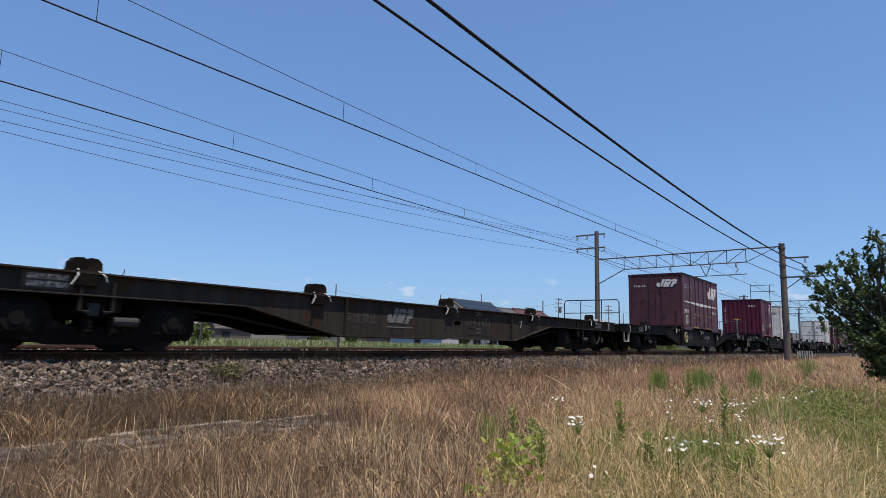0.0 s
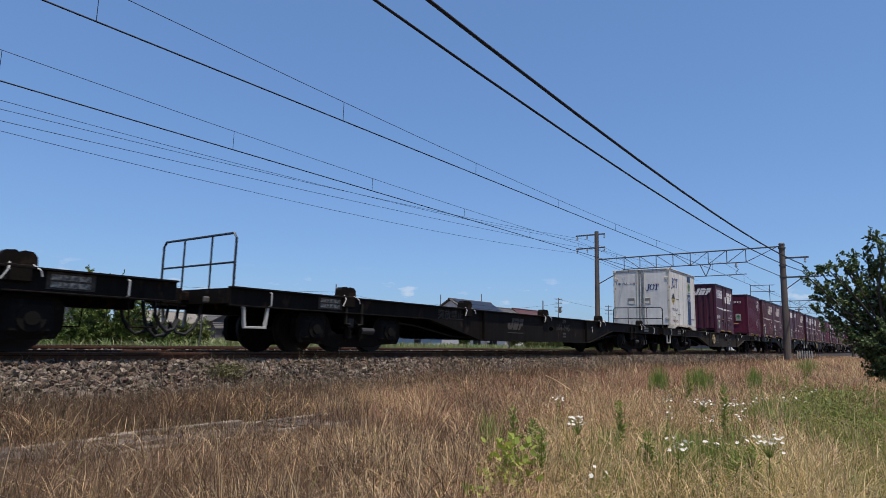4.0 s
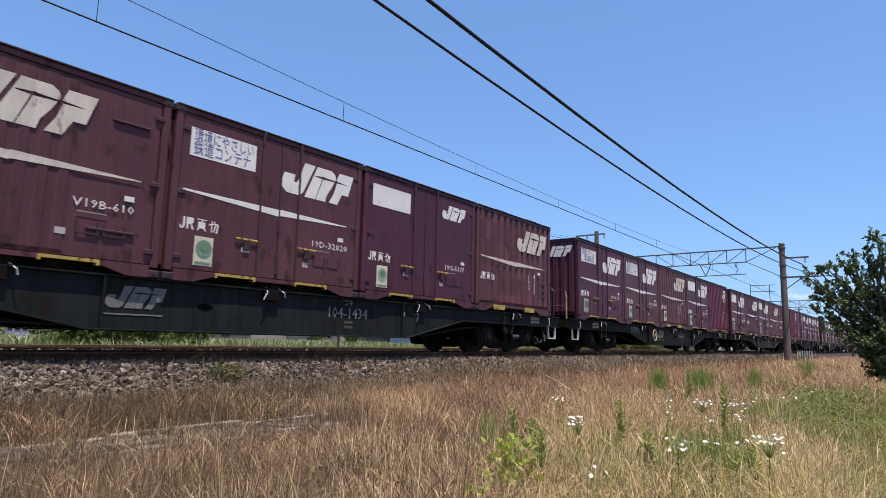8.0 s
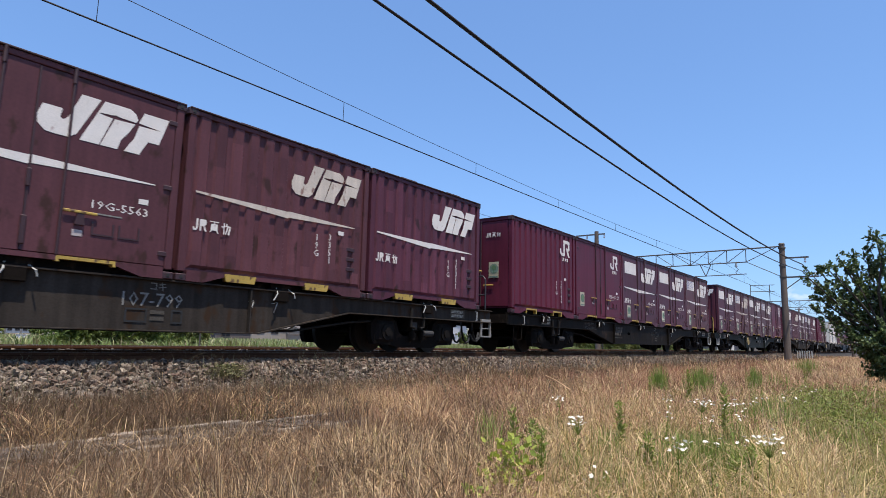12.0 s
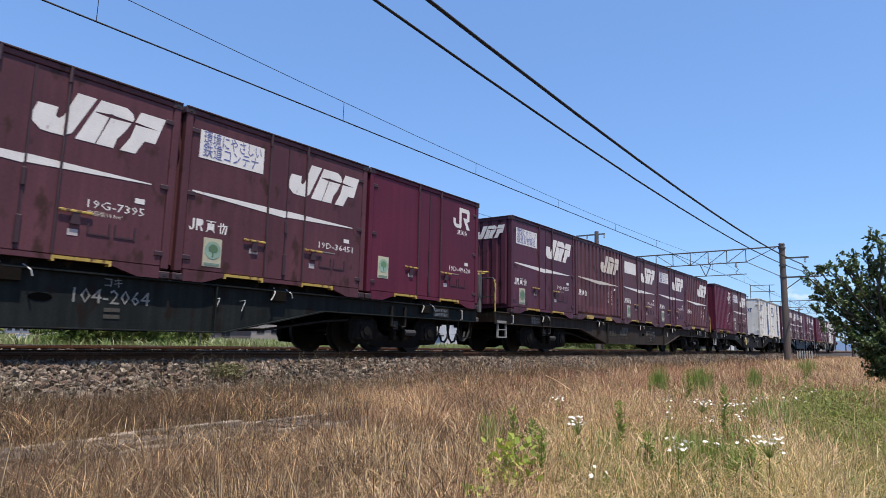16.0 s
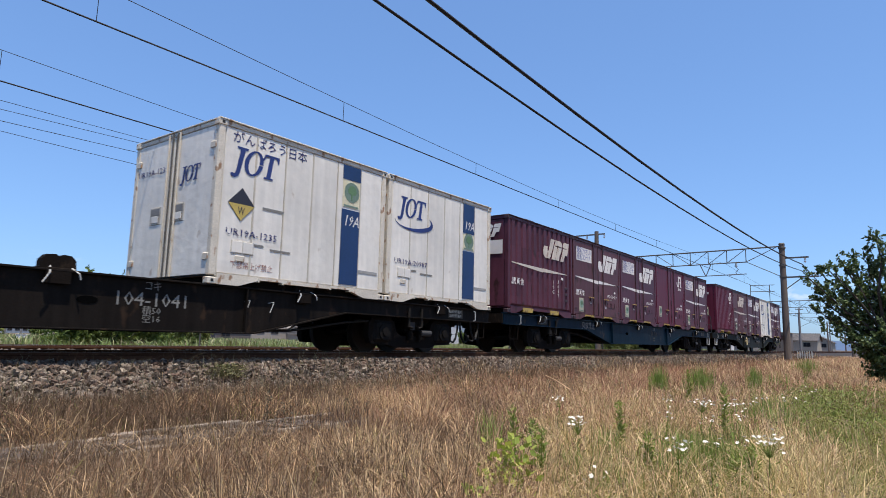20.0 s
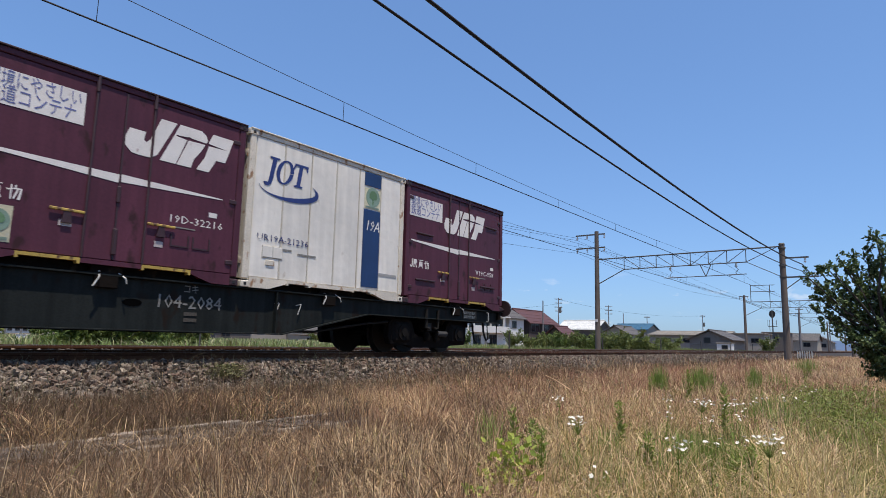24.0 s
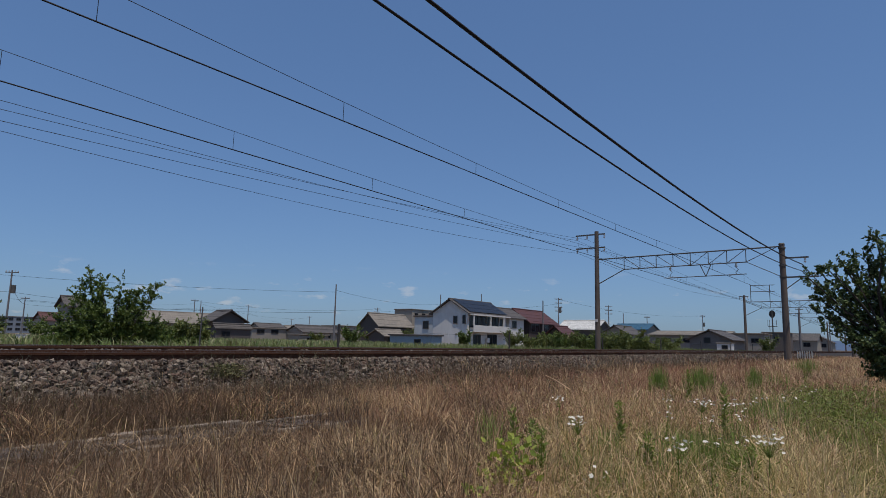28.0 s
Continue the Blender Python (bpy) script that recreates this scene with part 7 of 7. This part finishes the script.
def leaf_mesh(name, roots, dirs, sizes, material, broad=0.33):
    """Leaves as folded diamonds: roots, the way each points and its length."""
    n = len(roots)
    side = np.cross(dirs, RNG.standard_normal((n, 3)))
    side /= np.linalg.norm(side, axis=1)[:, None] + 1e-9
    up = np.cross(side, dirs)
    s = sizes[:, None]
    a, b = roots, roots + dirs * s
    mid = roots + dirs * s * 0.45 - up * s * 0.06
    l, r = mid + side * s * broad + up * s * 0.12, mid - side * s * broad + up * s * 0.12
    V = np.stack([a, l, b, r], 1).reshape(-1, 3)
    k = (np.arange(n) * 4)[:, None]
    tris = np.concatenate([k + [[0, 2, 1]], k + [[0, 3, 2]]], 1).reshape(-1, 3)
    me = bpy.data.meshes.new(name)
    me.vertices.add(len(V))
    me.vertices.foreach_set("co", V.astype(np.float32).ravel())
    me.loops.add(tris.size)
    me.loops.foreach_set("vertex_index", tris.ravel().astype(np.int32))
    me.polygons.add(len(tris))
    me.polygons.foreach_set("loop_start", (np.arange(len(tris)) * 3).astype(np.int32))
    me.update(calc_edges=True)
    me.validate()
    me.materials.append(material)
    return me


def unit(v):
    return v / (np.linalg.norm(v, axis=-1, keepdims=True) + 1e-9)


def leafy(name, label, category, base, limbs, shoots_per_limb, leaves_per_shoot, shoot_len, leaf, material, bark, up=0.35, group="", spread=0.75):
    """A tree or shrub: tapered trunk and limbs, and leaves set along many shoots. limbs: (start, end, radius) relative to base."""
    t = thing(name, label, category, group, x=base[0], y=base[1], z=base[2])
    R, D, S = [], [], []
    for i, (a, b, r) in enumerate(limbs):
        a, b = Vector(a), Vector(b)
        mid = a.lerp(b, 0.5) + Vector(RNG.uniform(-1, 1, 3)) * (b - a).length * 0.06
        bm = bmesh.new()
        rod(bm, a, mid, r, 7, r * 0.75)
        rod(bm, mid, b, r * 0.75, 7, r * 0.35)
        part("trunk" if i == 0 else "limb", bm, bark, t)
        for _ in range(shoots_per_limb):
            f = RNG.uniform(0.25, 1.05)
            o = np.array(a.lerp(b, f)) + RNG.normal(0, 0.04, 3)
            d = unit(unit(np.array(b - a)) * 0.6 + RNG.normal(0, spread, 3) + np.array([0, 0, up]))
            ln = shoot_len * RNG.uniform(0.4, 1.25)
            k = int(leaves_per_shoot * RNG.uniform(0.6, 1.3))
            u = np.linspace(0.08, 1, k)[:, None]
            pos = o + d * ln * u + RNG.normal(0, 0.03 * ln, (k, 3)) - np.array([0, 0, 0.12 * ln]) * u ** 2
            R.append(pos)
            D.append(unit(d * 0.5 + RNG.normal(0, 0.8, (k, 3))))
            S.append(leaf * RNG.uniform(0.6, 1.3, k))
    part("crown", leaf_mesh("crown", np.concatenate(R), np.concatenate(D), np.concatenate(S), material), None, t)
    return t


RNG = np.random.default_rng(31)
bark = mat("grey_brown_bark", (0.045, 0.036, 0.028), rough=0.9, fine=(30, 0.3), bump=0.5)
leaf_dark = mat("dark_glossy_leaf", (0.05, 0.09, 0.025), rough=0.55, big=(1.5, 0.2), fine=(20, 0.1), bump=0, through_leaf=0.15, islands=[(0.027, 0.047, 0.012), (0.054, 0.083, 0.020), (0.117, 0.158, 0.047), (0.038, 0.059, 0.015)])
leaf_mid = mat("mid_green_leaf", (0.08, 0.14, 0.03), rough=0.5, big=(1.0, 0.25), fine=(20, 0.1), bump=0, through_leaf=0.35, islands=[(0.050, 0.080, 0.014), (0.105, 0.155, 0.028), (0.175, 0.225, 0.045), (0.070, 0.108, 0.020)])
leaf_light = mat("yellow_green_leaf", (0.2, 0.3, 0.04), rough=0.5, bump=0, through_leaf=0.4, islands=[(0.22, 0.28, 0.035), (0.33, 0.38, 0.05), (0.44, 0.46, 0.08)])

leaf_olive = mat("olive_hedge_leaf", (0.14, 0.17, 0.04), rough=0.6, big=(1.0, 0.25), fine=(20, 0.1), bump=0, through_leaf=0.25, islands=[(0.060, 0.085, 0.018), (0.125, 0.155, 0.034), (0.21, 0.23, 0.058), (0.09, 0.115, 0.024)])

# tree beside the path: upright spires round an open crown, low shoots down the stem
limbs = [((0, 0, -0.1), (0.0, 0.16, 1.5), 0.09)]
rt = random.Random(5)
for y, z, r in ((0.17, 3.48, .04), (0.36, 3.28, .03), (0.68, 3.10, .035), (0.96, 3.10, .035), (1.27, 2.94, .03), (1.40, 2.78, .025), (1.55, 2.58, .03), (1.54, 2.38, .025), (1.46, 2.12, .03), (1.50, 1.82, .025), (1.30, 1.64, .025), (1.26, 1.30, .02), (0.96, 1.30, .02), (0.68, 1.12, .02), (0.60, 0.80, .02), (0.48, 0.40, .02), (0.34, 0.06, .015),
                (1.02, 2.66, .03), (0.70, 2.72, .03), (0.30, 2.66, .03), (0.86, 1.95, .03), (1.12, 2.24, .025), (0.50, 1.62, .025), (0.38, 1.00, .02), (0.16, 2.0, .03), (0.06, 3.05, .04), (0.30, 0.62, .02), (0.74, 1.50, .02), (0.2, 1.35, .02),
                (-0.22, 3.40, .04), (-0.8, 3.1, .035), (-1.2, 2.6, .035), (-1.4, 2.1, .03), (-0.6, 2.2, .03), (-0.8, 1.5, .025), (-0.4, 0.8, .02), (-0.3, 0.3, .02)):
    k = max(0.0, min(1.35, z * 0.45))
    limbs.append(((0, 0.10 * k, k), (rt.uniform(-0.55, 0.55) if z > 0.7 else rt.uniform(-0.2, 0.2), y, z), r))
leafy("path_tree", "small dark-leaved tree with loose upright shoots beside the path", "tree", (17.5, 0.42, -0.62), limbs, 21, 22, 0.25, 0.080, leaf_dark, bark, up=0.85, spread=0.62)

# shrub beyond the tracks: two tall sprays over a broad mass
limbs = [((0, 0, -0.2), (-0.3, 0, 1.4), 0.08)]
for x, z in ((-0.86, 4.02), (-0.36, 3.66), (-1.15, 3.3), (-1.6, 2.7), (-0.75, 3.1), (0.50, 3.64), (1.30, 3.14), (2.25, 3.36), (2.0, 2.9), (0.9, 2.85), (1.55, 2.75), (-2.4, 2.1), (-2.5, 1.4), (-2.3, 0.5), (-1.3, 2.1), (-0.15, 2.5), (1.2, 2.1), (2.7, 1.5), (3.4, 1.0), (4.1, 0.65), (4.7, 0.3), (0.4, 0.6), (-3.0, 0.3), (-1.5, 1.2), (0.2, 1.5), (1.8, 1.2), (-0.6, 0.9), (1.0, 0.6), (2.4, 0.6), (-1.9, 0.7), (-2.2, 1.0), (-1.1, 1.6), (-0.4, 1.9), (0.6, 1.9), (1.3, 1.5), (2.0, 1.8), (-2.6, 0.8), (-1.0, 0.5), (0.0, 1.0), (1.6, 0.6), (2.9, 0.9), (-3.4, 0.2), (-2.7, 0.1)):
    limbs.append(((x * 0.45, 0, 0.1), (x, rt.uniform(-0.9, 0.9), z), 0.035))
leafy("roadside_shrub", "tall green shrub with arching shoots beyond the tracks", "shrub", (17.3, 37.2, -0.45), limbs, 34, 34, 0.66, 0.125, leaf_mid, bark, up=0.30, group="shrubs beyond the line", spread=0.7)
# hedges and bushes near the houses
for i, (x, y, hgt, wid) in enumerate(((66.2, 46.4, 1.9, 1.6), (70.0, 41.5, 2.3, 2.2), (72.5, 38.0, 1.9, 2.6), (66.0, 30.0, 2.1, 3.6), (67.0, 33.0, 1.9, 3.4), (63.0, 26.0, 2.0, 3.4), (59.1, 22.3, 1.8, 3.2), (61.0, 24.5, 1.6, 3.0), (68.0, 25.0, 1.7, 3.4), (75.0, 23.5, 1.5, 3.2), (70.0, 35.5, 1.7, 3.0), (98.0, 16.8, 2.2, 2.4), (57.4, 58.0, 2.2, 2.6), (31.2, 58.8, 2.2, 2.6), (27.2, 47.8, 1.6, 2.6), (22.5, 37.0, 1.5, 2.0), (33.0, 90.0, 2.4, 3.0), (88.0, 74.0, 2.8, 2.2), (80.0, 90.0, 1.6, 2.6), (12.5, 42.0, 1.4, 1.6), (82.0, 30.0, 1.5, 3.0), (90.0, 28.0, 1.6, 3.0), (87.0, 88.0, 2.6, 5.0), (91.0, 86.0, 2.4, 4.5), (65.0, 28.0, 1.7, 4.0), (64.0, 35.5, 1.5, 3.5), (60.5, 20.6, 1.2, 3.0), (72.0, 27.5, 1.6, 4.0))):
    limbs = [((0, 0, -0.2), (0, 0, hgt * 0.5), 0.06)]
    for k in range(7):
        a = k * 2.4
        limbs.append(((0, 0, 0), (wid * 0.5 * math.cos(a) * (0.5 + 0.5 * (k % 3) / 2), wid * 0.5 * math.sin(a) * (0.5 + 0.5 * (k % 3) / 2), hgt * (0.55 + 0.42 * ((k * 7) % 5) / 4)), 0.03))
    leafy("bush", "round green garden bush beyond the line" if i % 2 else "loose green hedge bush near the houses", "bush", (x, y, -0.45), limbs, 30, 18, 0.65, 0.16, leaf_olive if i % 4 else leaf_mid, bark, group="shrubs beyond the line")


limbs = [((0, 0, -0.2), (0, 0, 2.4), 0.14)]
for k in range(16):
    a = k * 2.4
    limbs.append(((0, 0, 0.6), (2.0 * math.cos(a) * (0.5 + 0.5 * (k % 3) / 2), 2.0 * math.sin(a) * (0.5 + 0.5 * (k % 3) / 2), 1.6 + 2.6 * ((k * 7) % 5) / 4), 0.05))
leafy("garden_tree", "round dark green garden tree beyond the fields", "tree", (29.4, 96.0, -0.45), limbs, 30, 22, 0.7, 0.22, leaf_dark, bark)
lw = thing("low_wall", "low white rendered wall at the edge of a field", "wall", x=20.2, y=60.0)
part("wall_body", one_box(0.4, 1.3, -0.08, 0.08, -0.6, 0.02, bevel=0.01), white_wall, lw)
part("coping", one_box(0.36, 1.34, -0.12, 0.12, 0.024, 0.07, bevel=0.01), white_wall, lw)


# seed heads and withered leaflets among the stalks
for n, r0, r1, size in ((26000, 1.3, 5.0, 0.009), (30000, 5.0, 12.0, 0.014)):
    p = meadow(n, r0, r1, 0.8)[:, :3].copy()
    p[:, 2] += RNG.uniform(0.12, 0.44, n) * (0.62 + 0.6 * patch(p, 2.3, 5)) * np.clip((8.2 - p[:, 1]) / 2.2, 0.25, 1.0) * np.where((p[:, 1] > 3.7) & (p[:, 1] < 5.4) & (p[:, 0] < 4.8), 0.5, 1.0)
    o = new("seed_heads", leaf_mesh("seed_heads", p, unit(RNG.standard_normal((n, 3)) + [0, 0, 0.5]), size * RNG.uniform(0.5, 1.5, n), mat("withered_seed_head", (0.15, 0.1, 0.06), rough=0.85, bump=0, islands=[(0.12, 0.073, 0.042), (0.21, 0.13, 0.073), (0.29, 0.20, 0.115), (0.17, 0.10, 0.058), (0.36, 0.27, 0.165)]), 0.25))
    tagged(o, "withered seed heads on dry meadow stalks", "grass", kind="stuff")


def weed_spire(x, y, hgt, tone, n=150, leaf=0.06):
    """An upright fuzzy weed: a stem with narrow leaves all the way up."""
    t = thing("tall_weed", "upright bright green weed with narrow leaves", "weed", "green weeds in the meadow", x=x, y=y, z=-0.63)
    part("stem", rod(bmesh.new(), (0, 0, 0), (0.01, 0, hgt), 0.006, 6, 0.003), green_mat, t)
    u = RNG.random(n)
    pos = np.stack([RNG.normal(0, 0.012, n), RNG.normal(0, 0.012, n), hgt * (0.15 + 0.85 * u)], 1)
    d = unit(np.stack([RNG.standard_normal(n), RNG.standard_normal(n), RNG.uniform(0.2, 1.4, n)], 1))
    part("foliage", leaf_mesh("foliage", pos, d, leaf * (1.3 - 0.6 * u), tone, 0.10), None, t)
    return t


weed_tone = mat("weed_green", (0.1, 0.18, 0.04), rough=0.6, bump=0, through_leaf=0.4, islands=[(0.14, 0.19, 0.030), (0.22, 0.28, 0.042), (0.33, 0.37, 0.070)])
for x, y, hgt, k in ((10.3, 3.40, 0.46, 1), (9.7, 2.62, 0.50, 1), (11.9, 2.30, 0.50, 1), (3.57, 2.18, 0.50, 1), (3.75, 2.06, 0.46, 1), (3.3, 1.75, 0.42, 1), (4.9, 1.9, 0.46, 1), (4.3, 1.5, 0.34, 1), (6.2, 1.5, 0.5, 1), (15.0, 1.9, 0.6, 1), (4.0, 0.85, 0.30, 2), (18.0, 2.2, 0.6, 2)):
    for j in range(k):
        weed_spire(x + RNG.normal(0, 0.07), y + RNG.normal(0, 0.07), hgt * RNG.uniform(0.75, 1.1), weed_tone)
# withered branching weeds towards the stones
rw = random.Random(77)
withered = mat("withered_weed_leaf", (0.1, 0.08, 0.05), rough=0.9, bump=0, through_leaf=0.15, islands=[(0.055, 0.045, 0.026), (0.11, 0.085, 0.050), (0.17, 0.135, 0.085), (0.10, 0.105, 0.045)])
for i in range(44):
    x = 1.4 + 12.5 * rw.random() ** 1.3
    y = rw.uniform(5.4, 7.7) if i % 4 else rw.uniform(3.6, 5.4)
    hgt = rw.uniform(0.22, 0.46) * (1.2 if x < 3 else 1.0)
    t = thing("withered_weed", "dark withered branching weed among dry stalks", "weed", "withered weeds in the meadow", x=x, y=y, z=(ground_z(x, y) if y < 7.45 else ballast_z(y)) - 0.02)
    roots, ways = [], []
    for k in range(4):
        a, lean = rw.uniform(0, 6.28), rw.uniform(0.05, 0.45) * hgt
        top = Vector((lean * math.cos(a), lean * math.sin(a), hgt * rw.uniform(0.7, 1.05)))
        part("stem", rod(bmesh.new(), (0, 0, 0), top, 0.0028, 5, 0.0012), withered, t)
        for q in range(30):
            f = rw.uniform(0.3, 1.02)
            roots.append([top.x * f + rw.gauss(0, 0.013), top.y * f + rw.gauss(0, 0.013), top.z * f + rw.gauss(0, 0.012)])
            ways.append([rw.gauss(0, 1), rw.gauss(0, 1), rw.uniform(-0.3, 1.0)])
    part("foliage", leaf_mesh("foliage", np.array(roots), unit(np.array(ways)), 0.022 * RNG.uniform(0.5, 1.4, len(roots)), withered, 0.30), None, t)

# broad pale leaves and low green clumps
weed_low = mat("low_weed_green", (0.1, 0.15, 0.035), rough=0.6, bump=0, through_leaf=0.25, islands=[(0.097, 0.139, 0.022), (0.189, 0.239, 0.039), (0.317, 0.333, 0.067)])
for x, y, n, spread, zz, lf, tone, lab in ((2.92, 1.74, 210, 0.11, 0.35, 0.048, leaf_light, "yellow-green broad-leaved vine on dry stalks"), (2.25, 1.51, 80, 0.06, 0.28, 0.036, leaf_light, "yellow-green broad-leaved seedling clump"),
                                           (7.4, 0.42, 450, 0.40, 0.26, 0.05, weed_low, "low green weed patch near the path"), (8.7, 0.85, 900, 0.55, 0.28, 0.05, weed_low, "low green weed patch near the path"), (10.2, 1.0, 900, 0.65, 0.30, 0.05, weed_low, "low green weed patch near the path"), (12.2, 1.0, 700, 0.8, 0.30, 0.06, weed_low, "low green weed patch near the path"),
                                           (5.31, 7.78, 900, 0.19, 0.20, 0.060, mat("dark_tuft_green", (0.05, 0.08, 0.02), rough=0.7, bump=0, islands=[(0.065, 0.065, 0.020), (0.115, 0.110, 0.034), (0.18, 0.155, 0.055)]), "dark green tuft growing on the ballast")):
    t = thing("weed_patch", lab, "weed", "green weeds in the meadow", x=x, y=y, z=ground_z(x, y) if y < 7 else ballast_z(y))
    pos = np.stack([RNG.normal(0, spread * 0.6, n), RNG.normal(0, spread * 0.6, n), RNG.uniform(0.02, zz, n)], 1)
    d = unit(np.stack([RNG.standard_normal(n), RNG.standard_normal(n), RNG.uniform(0.1, 1.2, n)], 1))
    part("foliage", leaf_mesh("foliage", pos, d, lf * RNG.uniform(0.6, 1.3, n), tone, 0.33 if tone is leaf_light else 0.11), None, t)

# small pale sprigs on the shoulder of the stone bed, beside the rail
sprig = mat("pale_dry_sprig", (0.3, 0.26, 0.18), rough=0.8, bump=0, through_leaf=0.25, islands=[(0.26, 0.22, 0.13), (0.36, 0.31, 0.20), (0.20, 0.19, 0.09)])
for x, y, n, hgt in ((2.86, 8.42, 7, 0.14), (3.02, 8.45, 9, 0.16), (5.75, 8.40, 5, 0.09), (6.10, 8.45, 12, 0.12), (6.28, 8.45, 10, 0.12), (7.55, 8.45, 9, 0.26), (8.05, 8.40, 6, 0.10), (9.6, 8.40, 8, 0.10)):
    t = thing("dry_sprig", "small pale dry sprig growing between ballast stones", "weed", "sprigs on the stone bed", x=x, y=y, z=-0.14)
    as_part(blade_sheet("foliage", np.stack([RNG.normal(0, 0.03, n), RNG.normal(0, 0.03, n), np.zeros(n)], 1), RNG.uniform(0.6, 1.0, n) * hgt, np.full(n, 0.005), 0.9, sprig, "", segs=3), t)


# daisies: stems with small white heads
petal = mat("white_petal", (0.74, 0.70, 0.59), rough=0.6, big=(5, 0.05), fine=(60, 0.05), bump=0, through_leaf=0.3)


def head_bm():
    bm = bmesh.new()
    c = bm.verts.new((0, 0, 0.001))
    k = 12
    ring = [bm.verts.new((0.0112 * (1 if i % 2 else 0.72) * math.cos(2 * math.pi * i / k), 0.0112 * (1 if i % 2 else 0.72) * math.sin(2 * math.pi * i / k), 0.003)) for i in range(k)]
    for i in range(k):
        bm.faces.new((c, ring[i], ring[(i + 1) % k]))
    return bm


head_me = shared("flower_head", head_bm)
for x, y, n, spread, top in ((3.43, 1.59, 24, 0.055, -0.19), (5.30, 1.40, 26, 0.085, -0.19), (3.17, 0.95, 16, 0.075, -0.21), (3.54, 0.62, 30, 0.095, -0.21), (5.34, 1.19, 12, 0.08, -0.19), (5.32, 1.67, 9, 0.05, -0.19), (6.56, 1.0, 10, 0.10, -0.2), (3.01, 1.32, 9, 0.06, -0.40), (4.82, 2.40, 9, 0.04, -0.2), (4.95, 1.05, 7, 0.05, -0.25), (4.68, 1.19, 8, 0.05, -0.25), (5.84, 1.12, 8, 0.07, -0.2), (4.71, 1.49, 5, 0.04, -0.25), (7.26, 0.9, 7, 0.10, -0.16), (3.54, 0.89, 6, 0.05, -0.25)):
    z0 = ground_z(x, y)
    t = thing("daisy_plant", "daisy plant with a loose cluster of small white flowers", "flower", "white flowers in the meadow", x=x, y=y, z=z0)
    part("stem", pipe(bmesh.new(), [(0, 0, -0.02), (0.01, 0.01, (top - z0) * 0.5), (0, 0, top - z0 - 0.06)], 0.002, 5), weed_tone, t)
    part("foliage", leaf_mesh("foliage", np.stack([RNG.normal(0, 0.01, 26), RNG.normal(0, 0.01, 26), RNG.uniform(0.03, top - z0 - 0.05, 26)], 1), unit(RNG.standard_normal((26, 3)) + [0, 0, 0.7]), RNG.uniform(0.015, 0.035, 26), weed_low, 0.15), None, t)
    for i in range(int(n * 1.22)):
        e = (RNG.normal(0, spread * 0.6), RNG.normal(0, spread * 0.6), top - z0 + RNG.normal(0, 0.020))
        st = part("flower_stalk", rod(bmesh.new(), (0, 0, top - z0 - 0.08), e, 0.0009, 4), weed_tone, t)
        hd = part("flower_head", head_me, petal, t)
        hd.matrix_basis = pose(*e, RNG.uniform(5, 45), RNG.uniform(-30, 10), RNG.uniform(0, 360))


# ---- what moves: the train runs past, slowing down ----
def motions():
    times = [i * 1.0 for i in range(29)]
    for ob, s, y, z in RUNNING:
        walk(ob, [(t, pose(s - gone(t), y, z)) for t in times])
    # wheels turn with the distance run; wheelsets in the same place of a bogie share one set of keys
    first = {}
    for w, dx in WHEELSETS:
        if dx not in first:
            walk(w, [(i / FPS, pose(dx, 0, 0.405, 0, -math.degrees(gone(i / FPS) / 0.405) % 360, 0)) for i in range(28 * FPS + 1)])
            first[dx] = w
        else:
            a = first[dx].animation_data
            w.rotation_mode = "QUATERNION"
            w.animation_data_create()
            w.animation_data.action = a.action
            w.animation_data.action_slot = a.action_slot


motions()
